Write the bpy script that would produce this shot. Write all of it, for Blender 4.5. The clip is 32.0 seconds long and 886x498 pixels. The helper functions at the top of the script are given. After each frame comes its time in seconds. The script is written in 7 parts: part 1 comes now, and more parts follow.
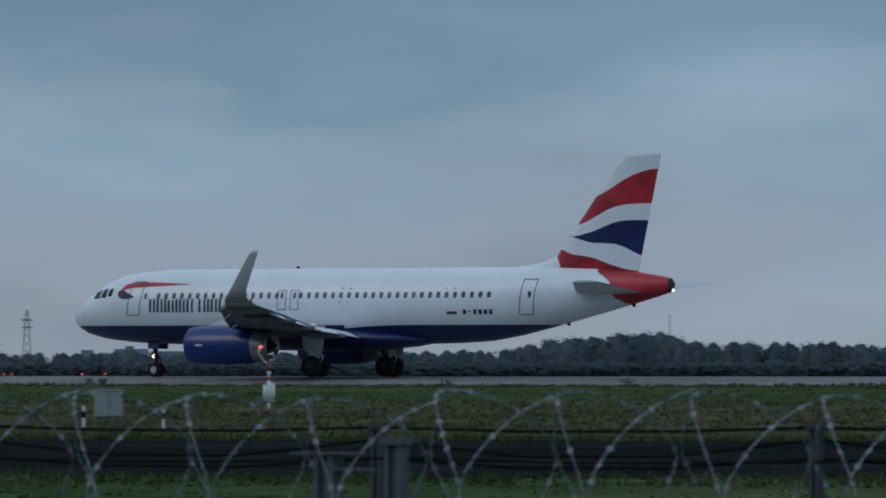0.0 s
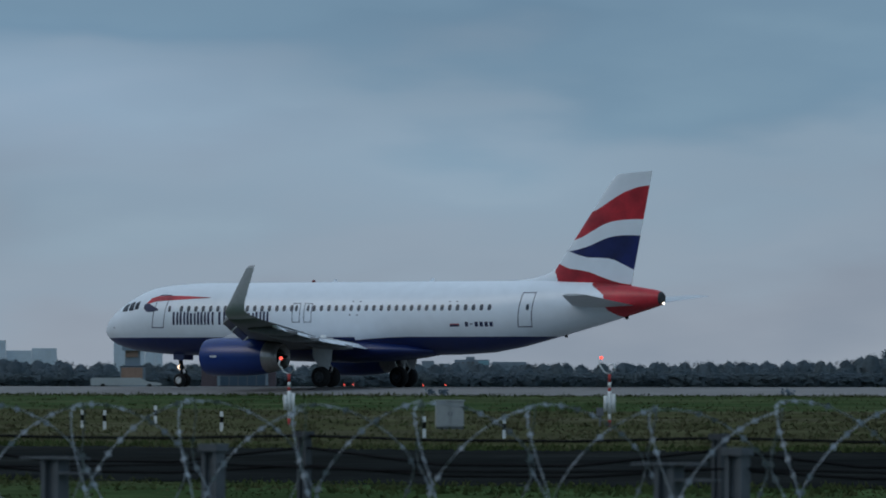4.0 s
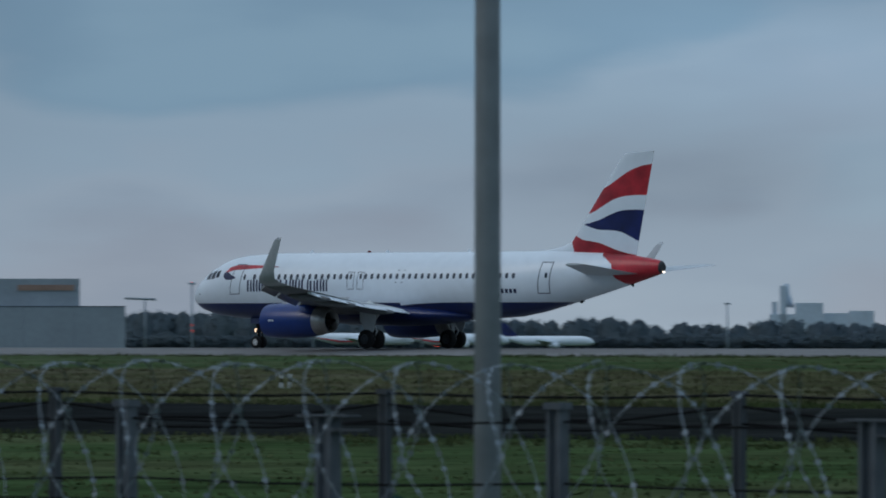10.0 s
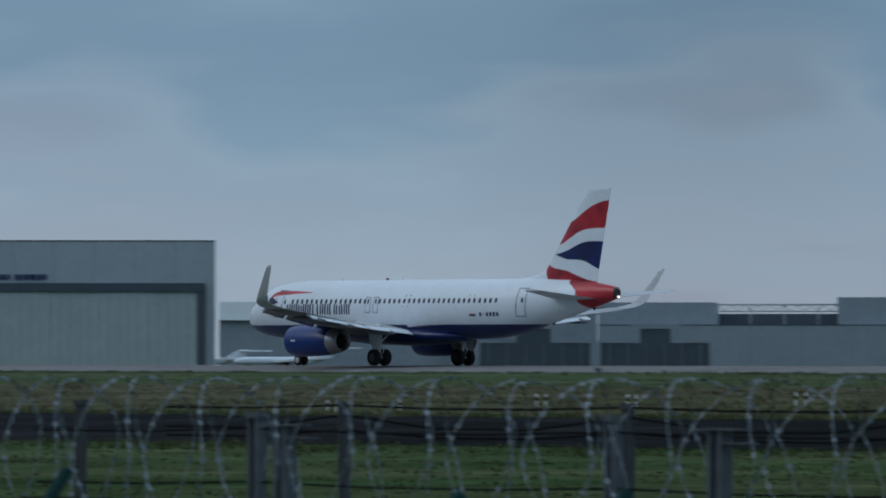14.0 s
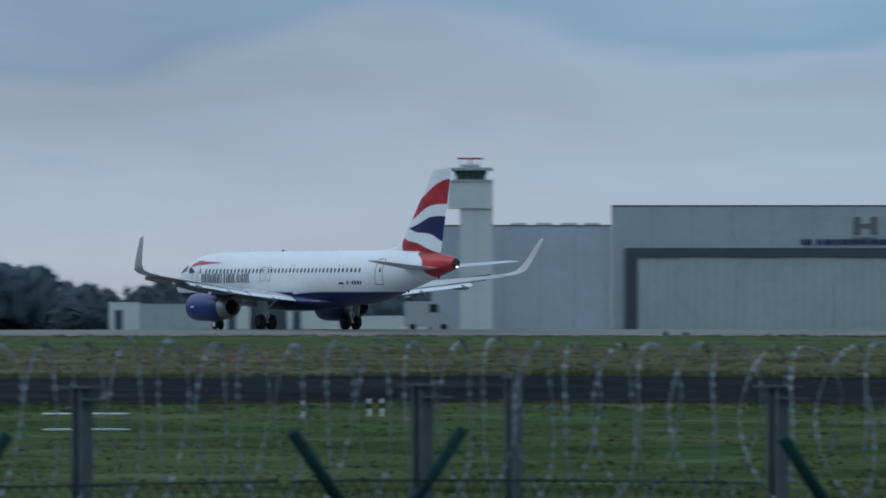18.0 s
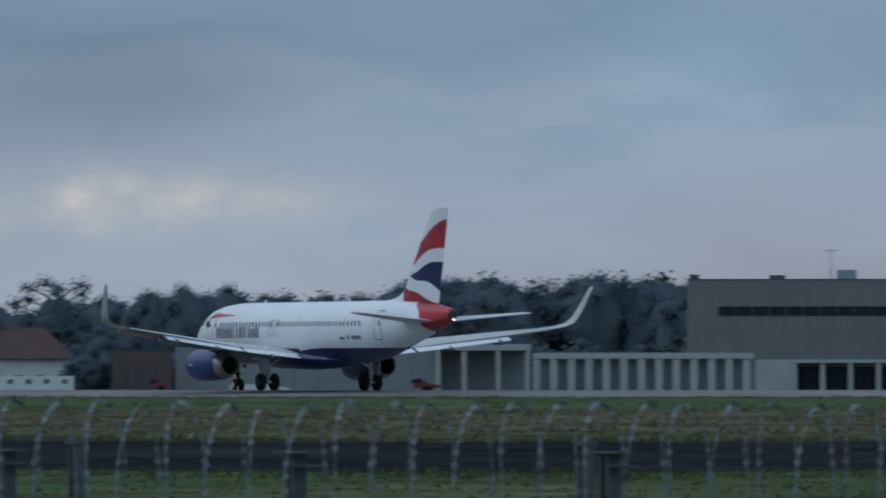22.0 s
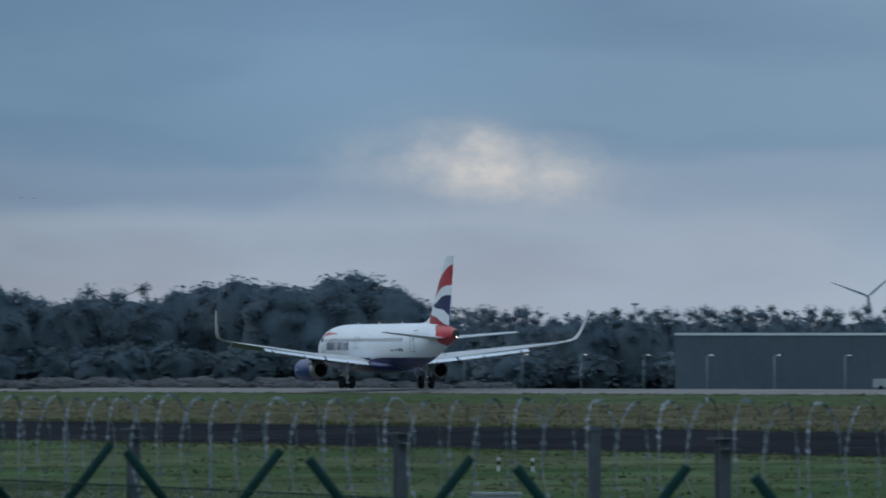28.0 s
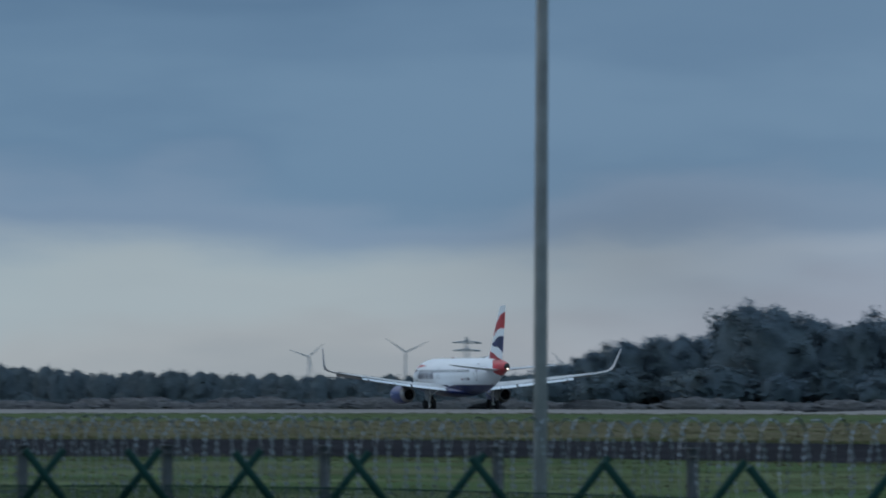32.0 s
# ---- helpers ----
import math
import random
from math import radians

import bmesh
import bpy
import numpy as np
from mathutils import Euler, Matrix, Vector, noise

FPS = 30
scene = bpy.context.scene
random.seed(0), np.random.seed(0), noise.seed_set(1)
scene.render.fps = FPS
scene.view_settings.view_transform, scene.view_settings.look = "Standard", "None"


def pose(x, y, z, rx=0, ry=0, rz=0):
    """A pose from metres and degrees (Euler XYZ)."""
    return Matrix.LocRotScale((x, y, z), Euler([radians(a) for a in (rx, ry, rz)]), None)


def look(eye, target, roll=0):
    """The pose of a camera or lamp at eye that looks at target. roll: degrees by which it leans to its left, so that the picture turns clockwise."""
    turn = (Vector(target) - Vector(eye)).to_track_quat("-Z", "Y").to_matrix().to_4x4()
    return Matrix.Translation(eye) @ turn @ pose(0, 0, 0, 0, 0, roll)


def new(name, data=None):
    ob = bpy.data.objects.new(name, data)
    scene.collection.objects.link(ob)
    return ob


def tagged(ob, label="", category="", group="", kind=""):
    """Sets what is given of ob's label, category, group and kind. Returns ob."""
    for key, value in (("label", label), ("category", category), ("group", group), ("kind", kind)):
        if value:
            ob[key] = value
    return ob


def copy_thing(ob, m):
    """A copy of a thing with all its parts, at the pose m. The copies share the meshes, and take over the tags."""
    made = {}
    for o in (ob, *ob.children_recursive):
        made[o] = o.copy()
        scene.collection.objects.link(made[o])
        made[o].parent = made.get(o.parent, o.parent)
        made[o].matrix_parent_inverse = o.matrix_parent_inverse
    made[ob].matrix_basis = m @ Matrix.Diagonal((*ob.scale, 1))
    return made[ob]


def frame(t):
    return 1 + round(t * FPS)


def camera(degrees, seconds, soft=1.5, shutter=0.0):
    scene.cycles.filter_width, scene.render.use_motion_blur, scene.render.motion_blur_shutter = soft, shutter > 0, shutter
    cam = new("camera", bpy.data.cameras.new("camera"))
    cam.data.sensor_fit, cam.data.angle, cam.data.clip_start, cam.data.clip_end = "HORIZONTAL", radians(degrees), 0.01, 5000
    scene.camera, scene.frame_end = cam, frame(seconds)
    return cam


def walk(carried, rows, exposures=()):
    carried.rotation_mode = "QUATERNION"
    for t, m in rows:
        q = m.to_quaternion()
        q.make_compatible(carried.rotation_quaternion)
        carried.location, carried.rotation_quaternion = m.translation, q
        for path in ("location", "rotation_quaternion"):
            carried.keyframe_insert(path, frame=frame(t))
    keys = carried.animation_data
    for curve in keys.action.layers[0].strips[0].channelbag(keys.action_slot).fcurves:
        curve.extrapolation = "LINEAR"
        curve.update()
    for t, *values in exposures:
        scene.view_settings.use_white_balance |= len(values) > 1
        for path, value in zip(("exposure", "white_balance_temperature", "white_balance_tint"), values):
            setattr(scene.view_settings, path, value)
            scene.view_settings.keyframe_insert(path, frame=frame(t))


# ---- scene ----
EYE = 0.8
STEP = 15500.0            # bearings and elevations: 15500 steps to the radian
cam = camera(5.7912, 32.0, soft=1.8, shutter=0.65)
cam.data.dof.use_dof, cam.data.dof.focus_distance, cam.data.dof.aperture_fstop = True, 560.0, 28.0
PAN = [(0.0, 0.0000, 90.7422), (0.5, 0.3918, 90.7332), (1.0, 0.7578, 90.7316), (1.5, 1.1200, 90.7208), (2.0, 1.4268, 90.7027), (2.5, 1.7226, 90.7087), (3.0, 1.9294, 90.7337), (3.5, 2.0641, 90.7746), (4.0, 2.2277, 90.8122), (4.5, 2.5210, 90.8274), (5.0, 2.9609, 90.8170), (5.5, 3.4636, 90.8029), (6.0, 3.9220, 90.8147), (6.5, 4.4099, 90.8265), (7.0, 4.8350, 90.8382), (7.5, 5.2749, 90.8388), (8.0, 5.6556, 90.7471), (8.5, 6.0327, 90.6516), (9.0, 6.3949, 90.5784), (9.5, 6.9383, 90.5421), (10.0, 7.5704, 90.5669), (10.5, 8.2506, 90.6102), (11.0, 8.9307, 90.6554), (11.5, 9.5739, 90.6896), (12.0, 10.1876, 90.6943), (12.5, 10.8529, 90.6844), (13.0, 11.6920, 90.6745), (13.5, 12.5348, 90.6648), (14.0, 13.3222, 90.6885), (14.5, 14.1206, 90.8229), (15.0, 15.0669, 90.8945), (15.5, 15.8543, 90.9142), (16.0, 16.5368, 90.8449), (16.5, 17.1277, 90.6984), (17.0, 17.7076, 90.5471), (17.5, 18.3568, 90.4631), (18.0, 19.0887, 90.4587), (18.5, 20.0424, 90.5389), (19.0, 21.2808, 90.6888), (19.5, 22.2492, 90.9751), (20.0, 23.3064, 90.9955), (20.5, 24.2749, 90.8980), (21.0, 25.2730, 90.9155), (21.5, 26.1971, 90.9114), (22.0, 26.8994, 90.8488), (22.5, 27.6757, 90.7759), (23.0, 28.6812, 90.6887), (23.5, 29.8086, 90.6316), (24.0, 31.0100, 90.6412), (24.5, 32.0819, 90.7802), (25.0, 33.0874, 90.9081), (25.5, 33.9413, 90.9138), (26.0, 34.8210, 90.8271), (26.5, 35.4679, 90.7735), (27.0, 36.1342, 90.7672), (27.5, 36.8053, 90.8037), (28.0, 37.3936, 90.8565), (28.5, 37.8115, 90.8988), (29.0, 38.0444, 90.9264), (29.5, 38.5286, 90.8947), (30.0, 39.2014, 90.8038), (30.5, 40.0035, 90.7534), (31.0, 40.9425, 90.7990), (31.5, 41.8111, 90.9110), (32.0, 42.5246, 91.0043)]
walk(cam, [(t, pose(0, 0, EYE, tilt, 0, turn)) for t, turn, tilt in PAN],
     exposures=[(0, 0.06), (2, 0.13), (5, 0.08), (6, 0.05), (8.5, 0.0), (10, 0.14), (11, 0.22), (13, 0.15), (15, 0.22), (18, 0.52), (19, 0.50), (20, 0.25), (21, 0.18), (22, 0.28), (24, 0.43), (26, 0.40), (29, 0.45), (32, 0.40)])

# ---------------------------------------------------------------- light
world = bpy.data.worlds.new("evening_sky")
scene.world = world
world.use_nodes = True
SUN_UP, SUN_TURN = radians(6), radians(-65)


def build_sky():
    nt = world.node_tree
    nt.nodes.clear()
    N, L = nt.nodes.new, nt.links.new

    def math_node(op, a, b=None, c=None):
        n = N("ShaderNodeMath")
        n.operation = op
        for i, v in enumerate((a, b, c)):
            if v is None:
                continue
            if isinstance(v, (int, float)):
                n.inputs[i].default_value = v
            else:
                L(v, n.inputs[i])
        return n.outputs[0]

    def ramp(fac, stops):
        n = N("ShaderNodeValToRGB")
        n.color_ramp.interpolation = "EASE"
        while len(n.color_ramp.elements) < len(stops):
            n.color_ramp.elements.new(0.5)
        for e, (p, c) in zip(n.color_ramp.elements, stops):
            e.position, e.color = p, (*c, 1)
        L(fac, n.inputs[0])
        return n.outputs[0]

    def mix(fac, a, b, kind="MIX"):
        n = N("ShaderNodeMix")
        n.data_type, n.blend_type = "RGBA", kind
        for socket, v in zip((n.inputs[0], n.inputs[6], n.inputs[7]), (fac, a, b)):
            if isinstance(v, (int, float)):
                socket.default_value = v
            elif isinstance(v, tuple):
                socket.default_value = (*v, 1)
            else:
                L(v, socket)
        return n.outputs[2]

    def noise_at(vec, scale, detail, rough):
        n = N("ShaderNodeTexNoise")
        n.inputs["Scale"].default_value, n.inputs["Detail"].default_value = scale, detail
        n.inputs["Roughness"].default_value = rough
        L(vec, n.inputs["Vector"])
        return n.outputs["Fac"]

    co = N("ShaderNodeTexCoord").outputs["Generated"]
    sep = N("ShaderNodeSeparateXYZ")
    L(co, sep.inputs[0])
    x, y, z = sep.outputs
    turn = math_node("ARCTAN2", math_node("MULTIPLY", x, -1.0), y)
    up = math_node("MAXIMUM", z, 0.0)
    flat = N("ShaderNodeCombineXYZ")
    L(turn, flat.inputs[0])
    L(math_node("MULTIPLY", up, 3.4), flat.inputs[1])
    wide = noise_at(flat.outputs[0], 14.0, 3.0, 0.45)
    fine = noise_at(flat.outputs[0], 46.0, 5.0, 0.55)
    open_flat = N("ShaderNodeCombineXYZ")
    L(turn, open_flat.inputs[0])
    L(math_node("MULTIPLY", up, 1.5), open_flat.inputs[1])
    ragged = noise_at(open_flat.outputs[0], 75.0, 5.0, 0.6)
    cloud = math_node("ADD", math_node("MULTIPLY", wide, 0.86), math_node("MULTIPLY", fine, 0.14))
    # cloud decks: paler near the ground, slate blue above
    height = math_node("ADD", up, math_node("MULTIPLY", math_node("SUBTRACT", cloud, 0.5), 0.085))
    deck = ramp(math_node("MULTIPLY", height, 20.0), [
        (0.0, SKY_LOW), (0.22, SKY_MID), (0.50, SKY_HIGH), (0.70, SKY_TOP), (1.0, SKY_TOP)])
    lumps = ramp(cloud, [(0.36, (0.84, 0.87, 0.90)), (0.50, (1.0, 1.0, 1.0)), (0.64, (1.17, 1.13, 1.09))])
    deck = mix(1.0, deck, lumps, "MULTIPLY")
    # warmer cloud further round
    warm = ramp(math_node("MULTIPLY", turn, 1.25), [(0.0, (0.97, 1.0, 1.0)), (0.3, (0.98, 1.01, 1.02)), (0.5, (1.07, 1.0, 1.0)), (0.68, (0.97, 0.93, 0.94)), (0.85, (0.90, 0.90, 0.93)), (1.0, (0.86, 0.89, 0.93))])
    deck = mix(1.0, deck, warm, "MULTIPLY")
    # the heavier slate deck over the far end
    far = N("ShaderNodeMapRange")
    far.interpolation_type = "SMOOTHSTEP"
    far.inputs["From Min"].default_value, far.inputs["From Max"].default_value = 0.49, 0.73
    L(turn, far.inputs["Value"])
    base = N("ShaderNodeMapRange")
    base.interpolation_type = "SMOOTHSTEP"
    base.inputs["From Min"].default_value, base.inputs["From Max"].default_value = 0.0145, 0.0225
    L(math_node("ADD", up, math_node("MULTIPLY", math_node("SUBTRACT", cloud, 0.5), 0.04)), base.inputs["Value"])
    deck = mix(math_node("MULTIPLY", far.outputs[0], base.outputs[0]), deck, mix(1.0, deck, (0.70, 0.75, 0.80), "MULTIPLY"))
    low = math_node("MULTIPLY", far.outputs[0], math_node("SUBTRACT", 1.0, base.outputs[0]))
    deck = mix(low, deck, mix(1.0, deck, (1.06, 1.045, 1.0), "MULTIPLY"))
    end = N("ShaderNodeMapRange")
    end.interpolation_type = "SMOOTHSTEP"
    end.inputs["From Min"].default_value, end.inputs["From Max"].default_value = 0.69, 0.76
    L(turn, end.inputs["Value"])
    deck = mix(math_node("MULTIPLY", low, end.outputs[0]), deck, mix(1.0, deck, (1.12, 1.07, 0.95), "MULTIPLY"))
    # broad thin and thick places in the cloud
    for ct, cz, wt, wz, gain in ((-0.036, 0.033, 0.022, 0.009, 0.22), (0.036, 0.0235, 0.020, 0.006, 0.12), (0.070, 0.030, 0.020, 0.008, 0.12), (0.105, 0.018, 0.020, 0.006, -0.12),
                                 (0.100, 0.033, 0.026, 0.009, 0.17), (0.205, 0.030, 0.030, 0.020, -0.13), (0.372, 0.030, 0.022, 0.014, -0.18), (0.400, 0.026, 0.013, 0.014, -0.10),
                                 (0.440, 0.033, 0.012, 0.008, 0.14), (0.508, 0.034, 0.018, 0.008, -0.14), (0.565, 0.028, 0.020, 0.015, -0.20), (0.440, 0.012, 0.050, 0.012, -0.12), (0.664, 0.036, 0.020, 0.010, 0.20), (0.720, 0.017, 0.022, 0.009, -0.22)):
        dt = math_node("DIVIDE", math_node("SUBTRACT", turn, ct), wt)
        dz = math_node("DIVIDE", math_node("SUBTRACT", up, cz), wz)
        r = math_node("ADD", math_node("MULTIPLY", dt, dt), math_node("MULTIPLY", dz, dz))
        r = math_node("ADD", r, math_node("MULTIPLY", math_node("SUBTRACT", wide, 0.5), 2.5))
        g = math_node("MULTIPLY", math_node("MINIMUM", math_node("EXPONENT", math_node("MULTIPLY", r, -1.0)), 1.2), abs(gain))
        deck = mix(g, deck, mix(1.0, deck, (2.0, 2.0, 2.0) if gain > 0 else (0.0, 0.0, 0.0), "MULTIPLY"))
    # a lit break in the clouds
    for ct, cz, wt, wz, power in ((0.6500, 0.0246, 0.0125, 0.0040, 0.42), (0.6440, 0.0228, 0.0120, 0.0028, 0.25),
                                  (0.5090, 0.0200, 0.0190, 0.0036, 0.34), (0.4950, 0.0206, 0.0160, 0.0022, 0.22)):
        dt = math_node("DIVIDE", math_node("SUBTRACT", turn, ct), wt)
        dz = math_node("DIVIDE", math_node("SUBTRACT", up, cz), wz)
        r = math_node("ADD", math_node("MULTIPLY", dt, dt), math_node("MULTIPLY", dz, dz))
        r = math_node("ADD", r, math_node("MULTIPLY", math_node("SUBTRACT", ragged, 0.5), 5.5))
        g = math_node("EXPONENT", math_node("MULTIPLY", r, -1.0))
        g = math_node("MINIMUM", math_node("MULTIPLY", g, power), 0.75)
        deck = mix(g, deck, (0.50, 0.475, 0.445))
    sky = N("ShaderNodeTexSky")
    sky.sky_type, sky.sun_disc = "NISHITA", False
    sky.sun_elevation, sky.sun_rotation = SUN_UP, SUN_TURN
    high = mix(0.35, ZENITH, mix(1.0, sky.outputs[0], (0.1, 0.1, 0.1), "MULTIPLY"))
    lift = N("ShaderNodeMapRange")
    lift.interpolation_type = "SMOOTHSTEP"
    lift.inputs["From Min"].default_value, lift.inputs["From Max"].default_value = 0.055, 0.6
    L(up, lift.inputs["Value"])
    out = mix(lift.outputs[0], deck, high)
    bg = N("ShaderNodeBackground")
    L(out, bg.inputs[0])
    bg.inputs[1].default_value = 1.0
    L(bg.outputs[0], N("ShaderNodeOutputWorld").inputs[0])


SKY_LOW, SKY_MID = (0.278, 0.315, 0.378), (0.262, 0.322, 0.398)
SKY_HIGH, SKY_TOP = (0.228, 0.306, 0.392), (0.158, 0.250, 0.346)
ZENITH = (0.50, 0.66, 0.84)
build_sky()
sun = new("sun", bpy.data.lights.new("sun", "SUN"))
sun.data.energy, sun.data.angle, sun.data.color = 0.35, radians(25), (1.0, 0.93, 0.86)
sun.matrix_world = look((-60, -20, 50), (0, 0, 0))


# ---------------------------------------------------------------- materials
def mat(name, color, rough=0.8, metal=0.0, vary=0.15, size=1.0, bump=0.0, second=None, amount=0.5, island=0.0, glow=0.0, spec=0.3, thin=0.0, far_haze=0.0):
    """A surface with grain at two scales; second: the colour of stains; island: change from piece to piece."""
    m = bpy.data.materials.new(name)
    m.use_nodes = True
    nt = m.node_tree
    N, L = nt.nodes.new, nt.links.new
    b = nt.nodes["Principled BSDF"]
    b.inputs["Roughness"].default_value, b.inputs["Metallic"].default_value = rough, metal
    b.inputs["Specular IOR Level"].default_value = spec
    co = N("ShaderNodeTexCoord").outputs["Object"]

    def noise_node(scale, detail=4.0):
        n = N("ShaderNodeTexNoise")
        n.inputs["Scale"].default_value, n.inputs["Detail"].default_value = scale, detail
        L(co, n.inputs["Vector"])
        return n.outputs["Fac"]

    def mix(fac, a, c, kind="MIX"):
        n = N("ShaderNodeMix")
        n.data_type, n.blend_type = "RGBA", kind
        for socket, v in zip((n.inputs[0], n.inputs[6], n.inputs[7]), (fac, a, c)):
            if isinstance(v, (int, float)):
                socket.default_value = v
            elif isinstance(v, tuple):
                socket.default_value = (*v, 1)
            else:
                L(v, socket)
        return n.outputs[2]

    def ramp(fac, lo, hi, a=0.0, c=1.0):
        n = N("ShaderNodeMapRange")
        for k, v in (("From Min", lo), ("From Max", hi), ("To Min", a), ("To Max", c)):
            n.inputs[k].default_value = v
        L(fac, n.inputs["Value"])
        return n.outputs[0]

    base = color
    if second:
        base = mix(ramp(noise_node(0.35 / size), 0.42, 0.66, 0.0, amount), color, second)
    if far_haze:   # haze and lifted exposure put into the colour, paler towards the far end
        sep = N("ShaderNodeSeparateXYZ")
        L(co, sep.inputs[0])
        base = mix(1.0, base, mix(ramp(sep.outputs[0], -30.0, -115.0), (1.0, 1.0, 1.0), (1 + 1.2 * far_haze, 1 + 0.95 * far_haze, 1 + 1.7 * far_haze)), "MULTIPLY")
    dark = tuple(c * (1 - vary) for c in (1, 1, 1))
    light = tuple(c * (1 + vary) for c in (1, 1, 1))
    base = mix(1.0, base, mix(ramp(noise_node(6.0 / size, 6.0), 0.3, 0.7), dark, light), "MULTIPLY")
    base = mix(1.0, base, mix(ramp(noise_node(0.9 / size), 0.3, 0.7), dark, light), "MULTIPLY")
    if island:
        info = N("ShaderNodeObjectInfo").outputs["Random"]
        geo = N("ShaderNodeNewGeometry").outputs["Random Per Island"]
        for r in (info, geo):
            f = ramp(r, 0.0, 1.0)
            base = mix(1.0, base, mix(f, (1 - island,) * 3, (1 + island,) * 3), "MULTIPLY")
    L(base, b.inputs["Base Color"])
    if bump:
        n = N("ShaderNodeBump")
        n.inputs["Strength"].default_value, n.inputs["Distance"].default_value = bump, 0.05 * size
        L(noise_node(9.0 / size, 6.0), n.inputs["Height"])
        L(n.outputs[0], b.inputs["Normal"])
    if glow:
        b.inputs["Emission Color"].default_value = (*color, 1)
        b.inputs["Emission Strength"].default_value = glow
    if thin:   # light that passes through leaves
        leaf = N("ShaderNodeBsdfTranslucent")
        L(base, leaf.inputs[0])
        both = N("ShaderNodeMixShader")
        both.inputs[0].default_value = thin
        L(b.outputs[0], both.inputs[1])
        L(leaf.outputs[0], both.inputs[2])
        L(both.outputs[0], nt.nodes["Material Output"].inputs[0])
    return m


M_GRASS = mat("meadow_grass", (0.045, 0.074, 0.030), 1.0, vary=0.30, size=7.0, bump=0.5, second=(0.080, 0.091, 0.047), amount=0.75, spec=0.0, far_haze=0.38)
M_DRYGRASS = mat("dry_meadow", (0.066, 0.071, 0.035), 1.0, vary=0.30, size=7.0, bump=0.5, second=(0.098, 0.093, 0.060), amount=0.8, spec=0.0, far_haze=0.35)
M_BLADE = mat("grass_blades", (0.078, 0.108, 0.041), 1.0, vary=0.2, size=3.0, second=(0.122, 0.120, 0.064), amount=0.7, island=0.12, spec=0.0, thin=0.5, far_haze=0.35)
M_STRAW = mat("straw_grass", (0.118, 0.111, 0.062), 1.0, vary=0.2, size=4.0, second=(0.090, 0.104, 0.046), amount=0.7, island=0.12, spec=0.0, thin=0.5, far_haze=0.3)
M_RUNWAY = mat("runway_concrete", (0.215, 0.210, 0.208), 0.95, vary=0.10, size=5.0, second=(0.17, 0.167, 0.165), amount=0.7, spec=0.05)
M_TAR = mat("old_asphalt", (0.016, 0.0185, 0.0185), 1.0, vary=0.3, size=6.0, bump=0.3, second=(0.024, 0.0265, 0.025), amount=0.7, spec=0.0, far_haze=0.35)
M_WHITE = mat("aircraft_white", (0.79, 0.85, 0.91), 0.32, vary=0.03, size=4.0, second=(0.72, 0.76, 0.80), amount=0.5, spec=0.5)
M_BLUE = mat("aircraft_blue", (0.010, 0.023, 0.110), 0.30, vary=0.08, size=3.0, spec=0.5)
M_ENGINE = mat("cowl_blue", (0.008, 0.034, 0.180), 0.30, vary=0.08, size=3.0, spec=0.5)
M_RED = mat("tail_red", (0.54, 0.026, 0.040), 0.34, vary=0.08, size=0.6, second=(0.22, 0.010, 0.018), amount=0.85, spec=0.5)
M_TAILBLUE = mat("tail_blue", (0.010, 0.018, 0.115), 0.34, vary=0.08, size=0.6, second=(0.004, 0.007, 0.035), amount=0.8, spec=0.5)
M_LETTER = mat("marking_blue", (0.030, 0.036, 0.085), 0.5, vary=0.05)
M_GREY = mat("wing_grey", (0.47, 0.49, 0.51), 0.45, vary=0.08, size=2.0, second=(0.40, 0.42, 0.44), amount=0.6, spec=0.5)
M_TAILPLANE = mat("tailplane_grey", (0.60, 0.635, 0.67), 0.4, vary=0.06, size=2.0, second=(0.54, 0.57, 0.60), amount=0.5, spec=0.5)
# grey underside paint, darkened further with its shade
M_WINGLOW = mat("shaded_underside_grey", (0.19, 0.20, 0.215), 0.5, vary=0.10, size=2.0, second=(0.12, 0.13, 0.14), amount=0.6, spec=0.4)
M_TIPDARK = mat("tip_dark_grey", (0.50, 0.52, 0.56), 0.45, vary=0.08, spec=0.4)
M_METAL = mat("bare_metal", (0.42, 0.41, 0.40), 0.35, 0.8, vary=0.1)
M_DARK = mat("dark_cavity", (0.012, 0.012, 0.013), 0.8, vary=0.1)
M_TYRE = mat("tyre_rubber", (0.014, 0.014, 0.015), 0.85, vary=0.15)
M_GLASS = mat("dark_glass", (0.018, 0.026, 0.042), 0.3, vary=0.05, spec=0.2)
M_LAMP = mat("lamp_warm", (1.0, 0.70, 0.45), 0.4, glow=2.2)
M_LAMPTAIL = mat("lamp_tail", (1.0, 0.86, 0.70), 0.4, glow=2.6)
M_EXHAUST = mat("exhaust_grey", (0.055, 0.055, 0.058), 0.55, 0.4, vary=0.12)
M_PANE = mat("cabin_pane", (0.060, 0.074, 0.100), 0.25, vary=0.06, spec=0.4)
M_BEACON = mat("beacon_red", (0.16, 0.02, 0.02), 0.4, vary=0.05)
M_LAMPRED = mat("lamp_red", (1.0, 0.10, 0.07), 0.4, glow=1.5)
M_GALV = mat("galvanised_steel", (0.088, 0.099, 0.112), 0.6, 0.2, vary=0.18, size=0.6, second=(0.075, 0.085, 0.095), amount=0.7)
M_WIRE = mat("wire_steel", (0.24, 0.275, 0.305), 0.55, 0.2, vary=0.2, size=0.3)
M_POLE = mat("pole_grey", (0.165, 0.185, 0.190), 0.6, 0.2, vary=0.12, size=0.8, second=(0.12, 0.135, 0.14), amount=0.7)
M_GREEN = mat("green_coated_steel", (0.006, 0.034, 0.030), 0.75, vary=0.12, spec=0.1)
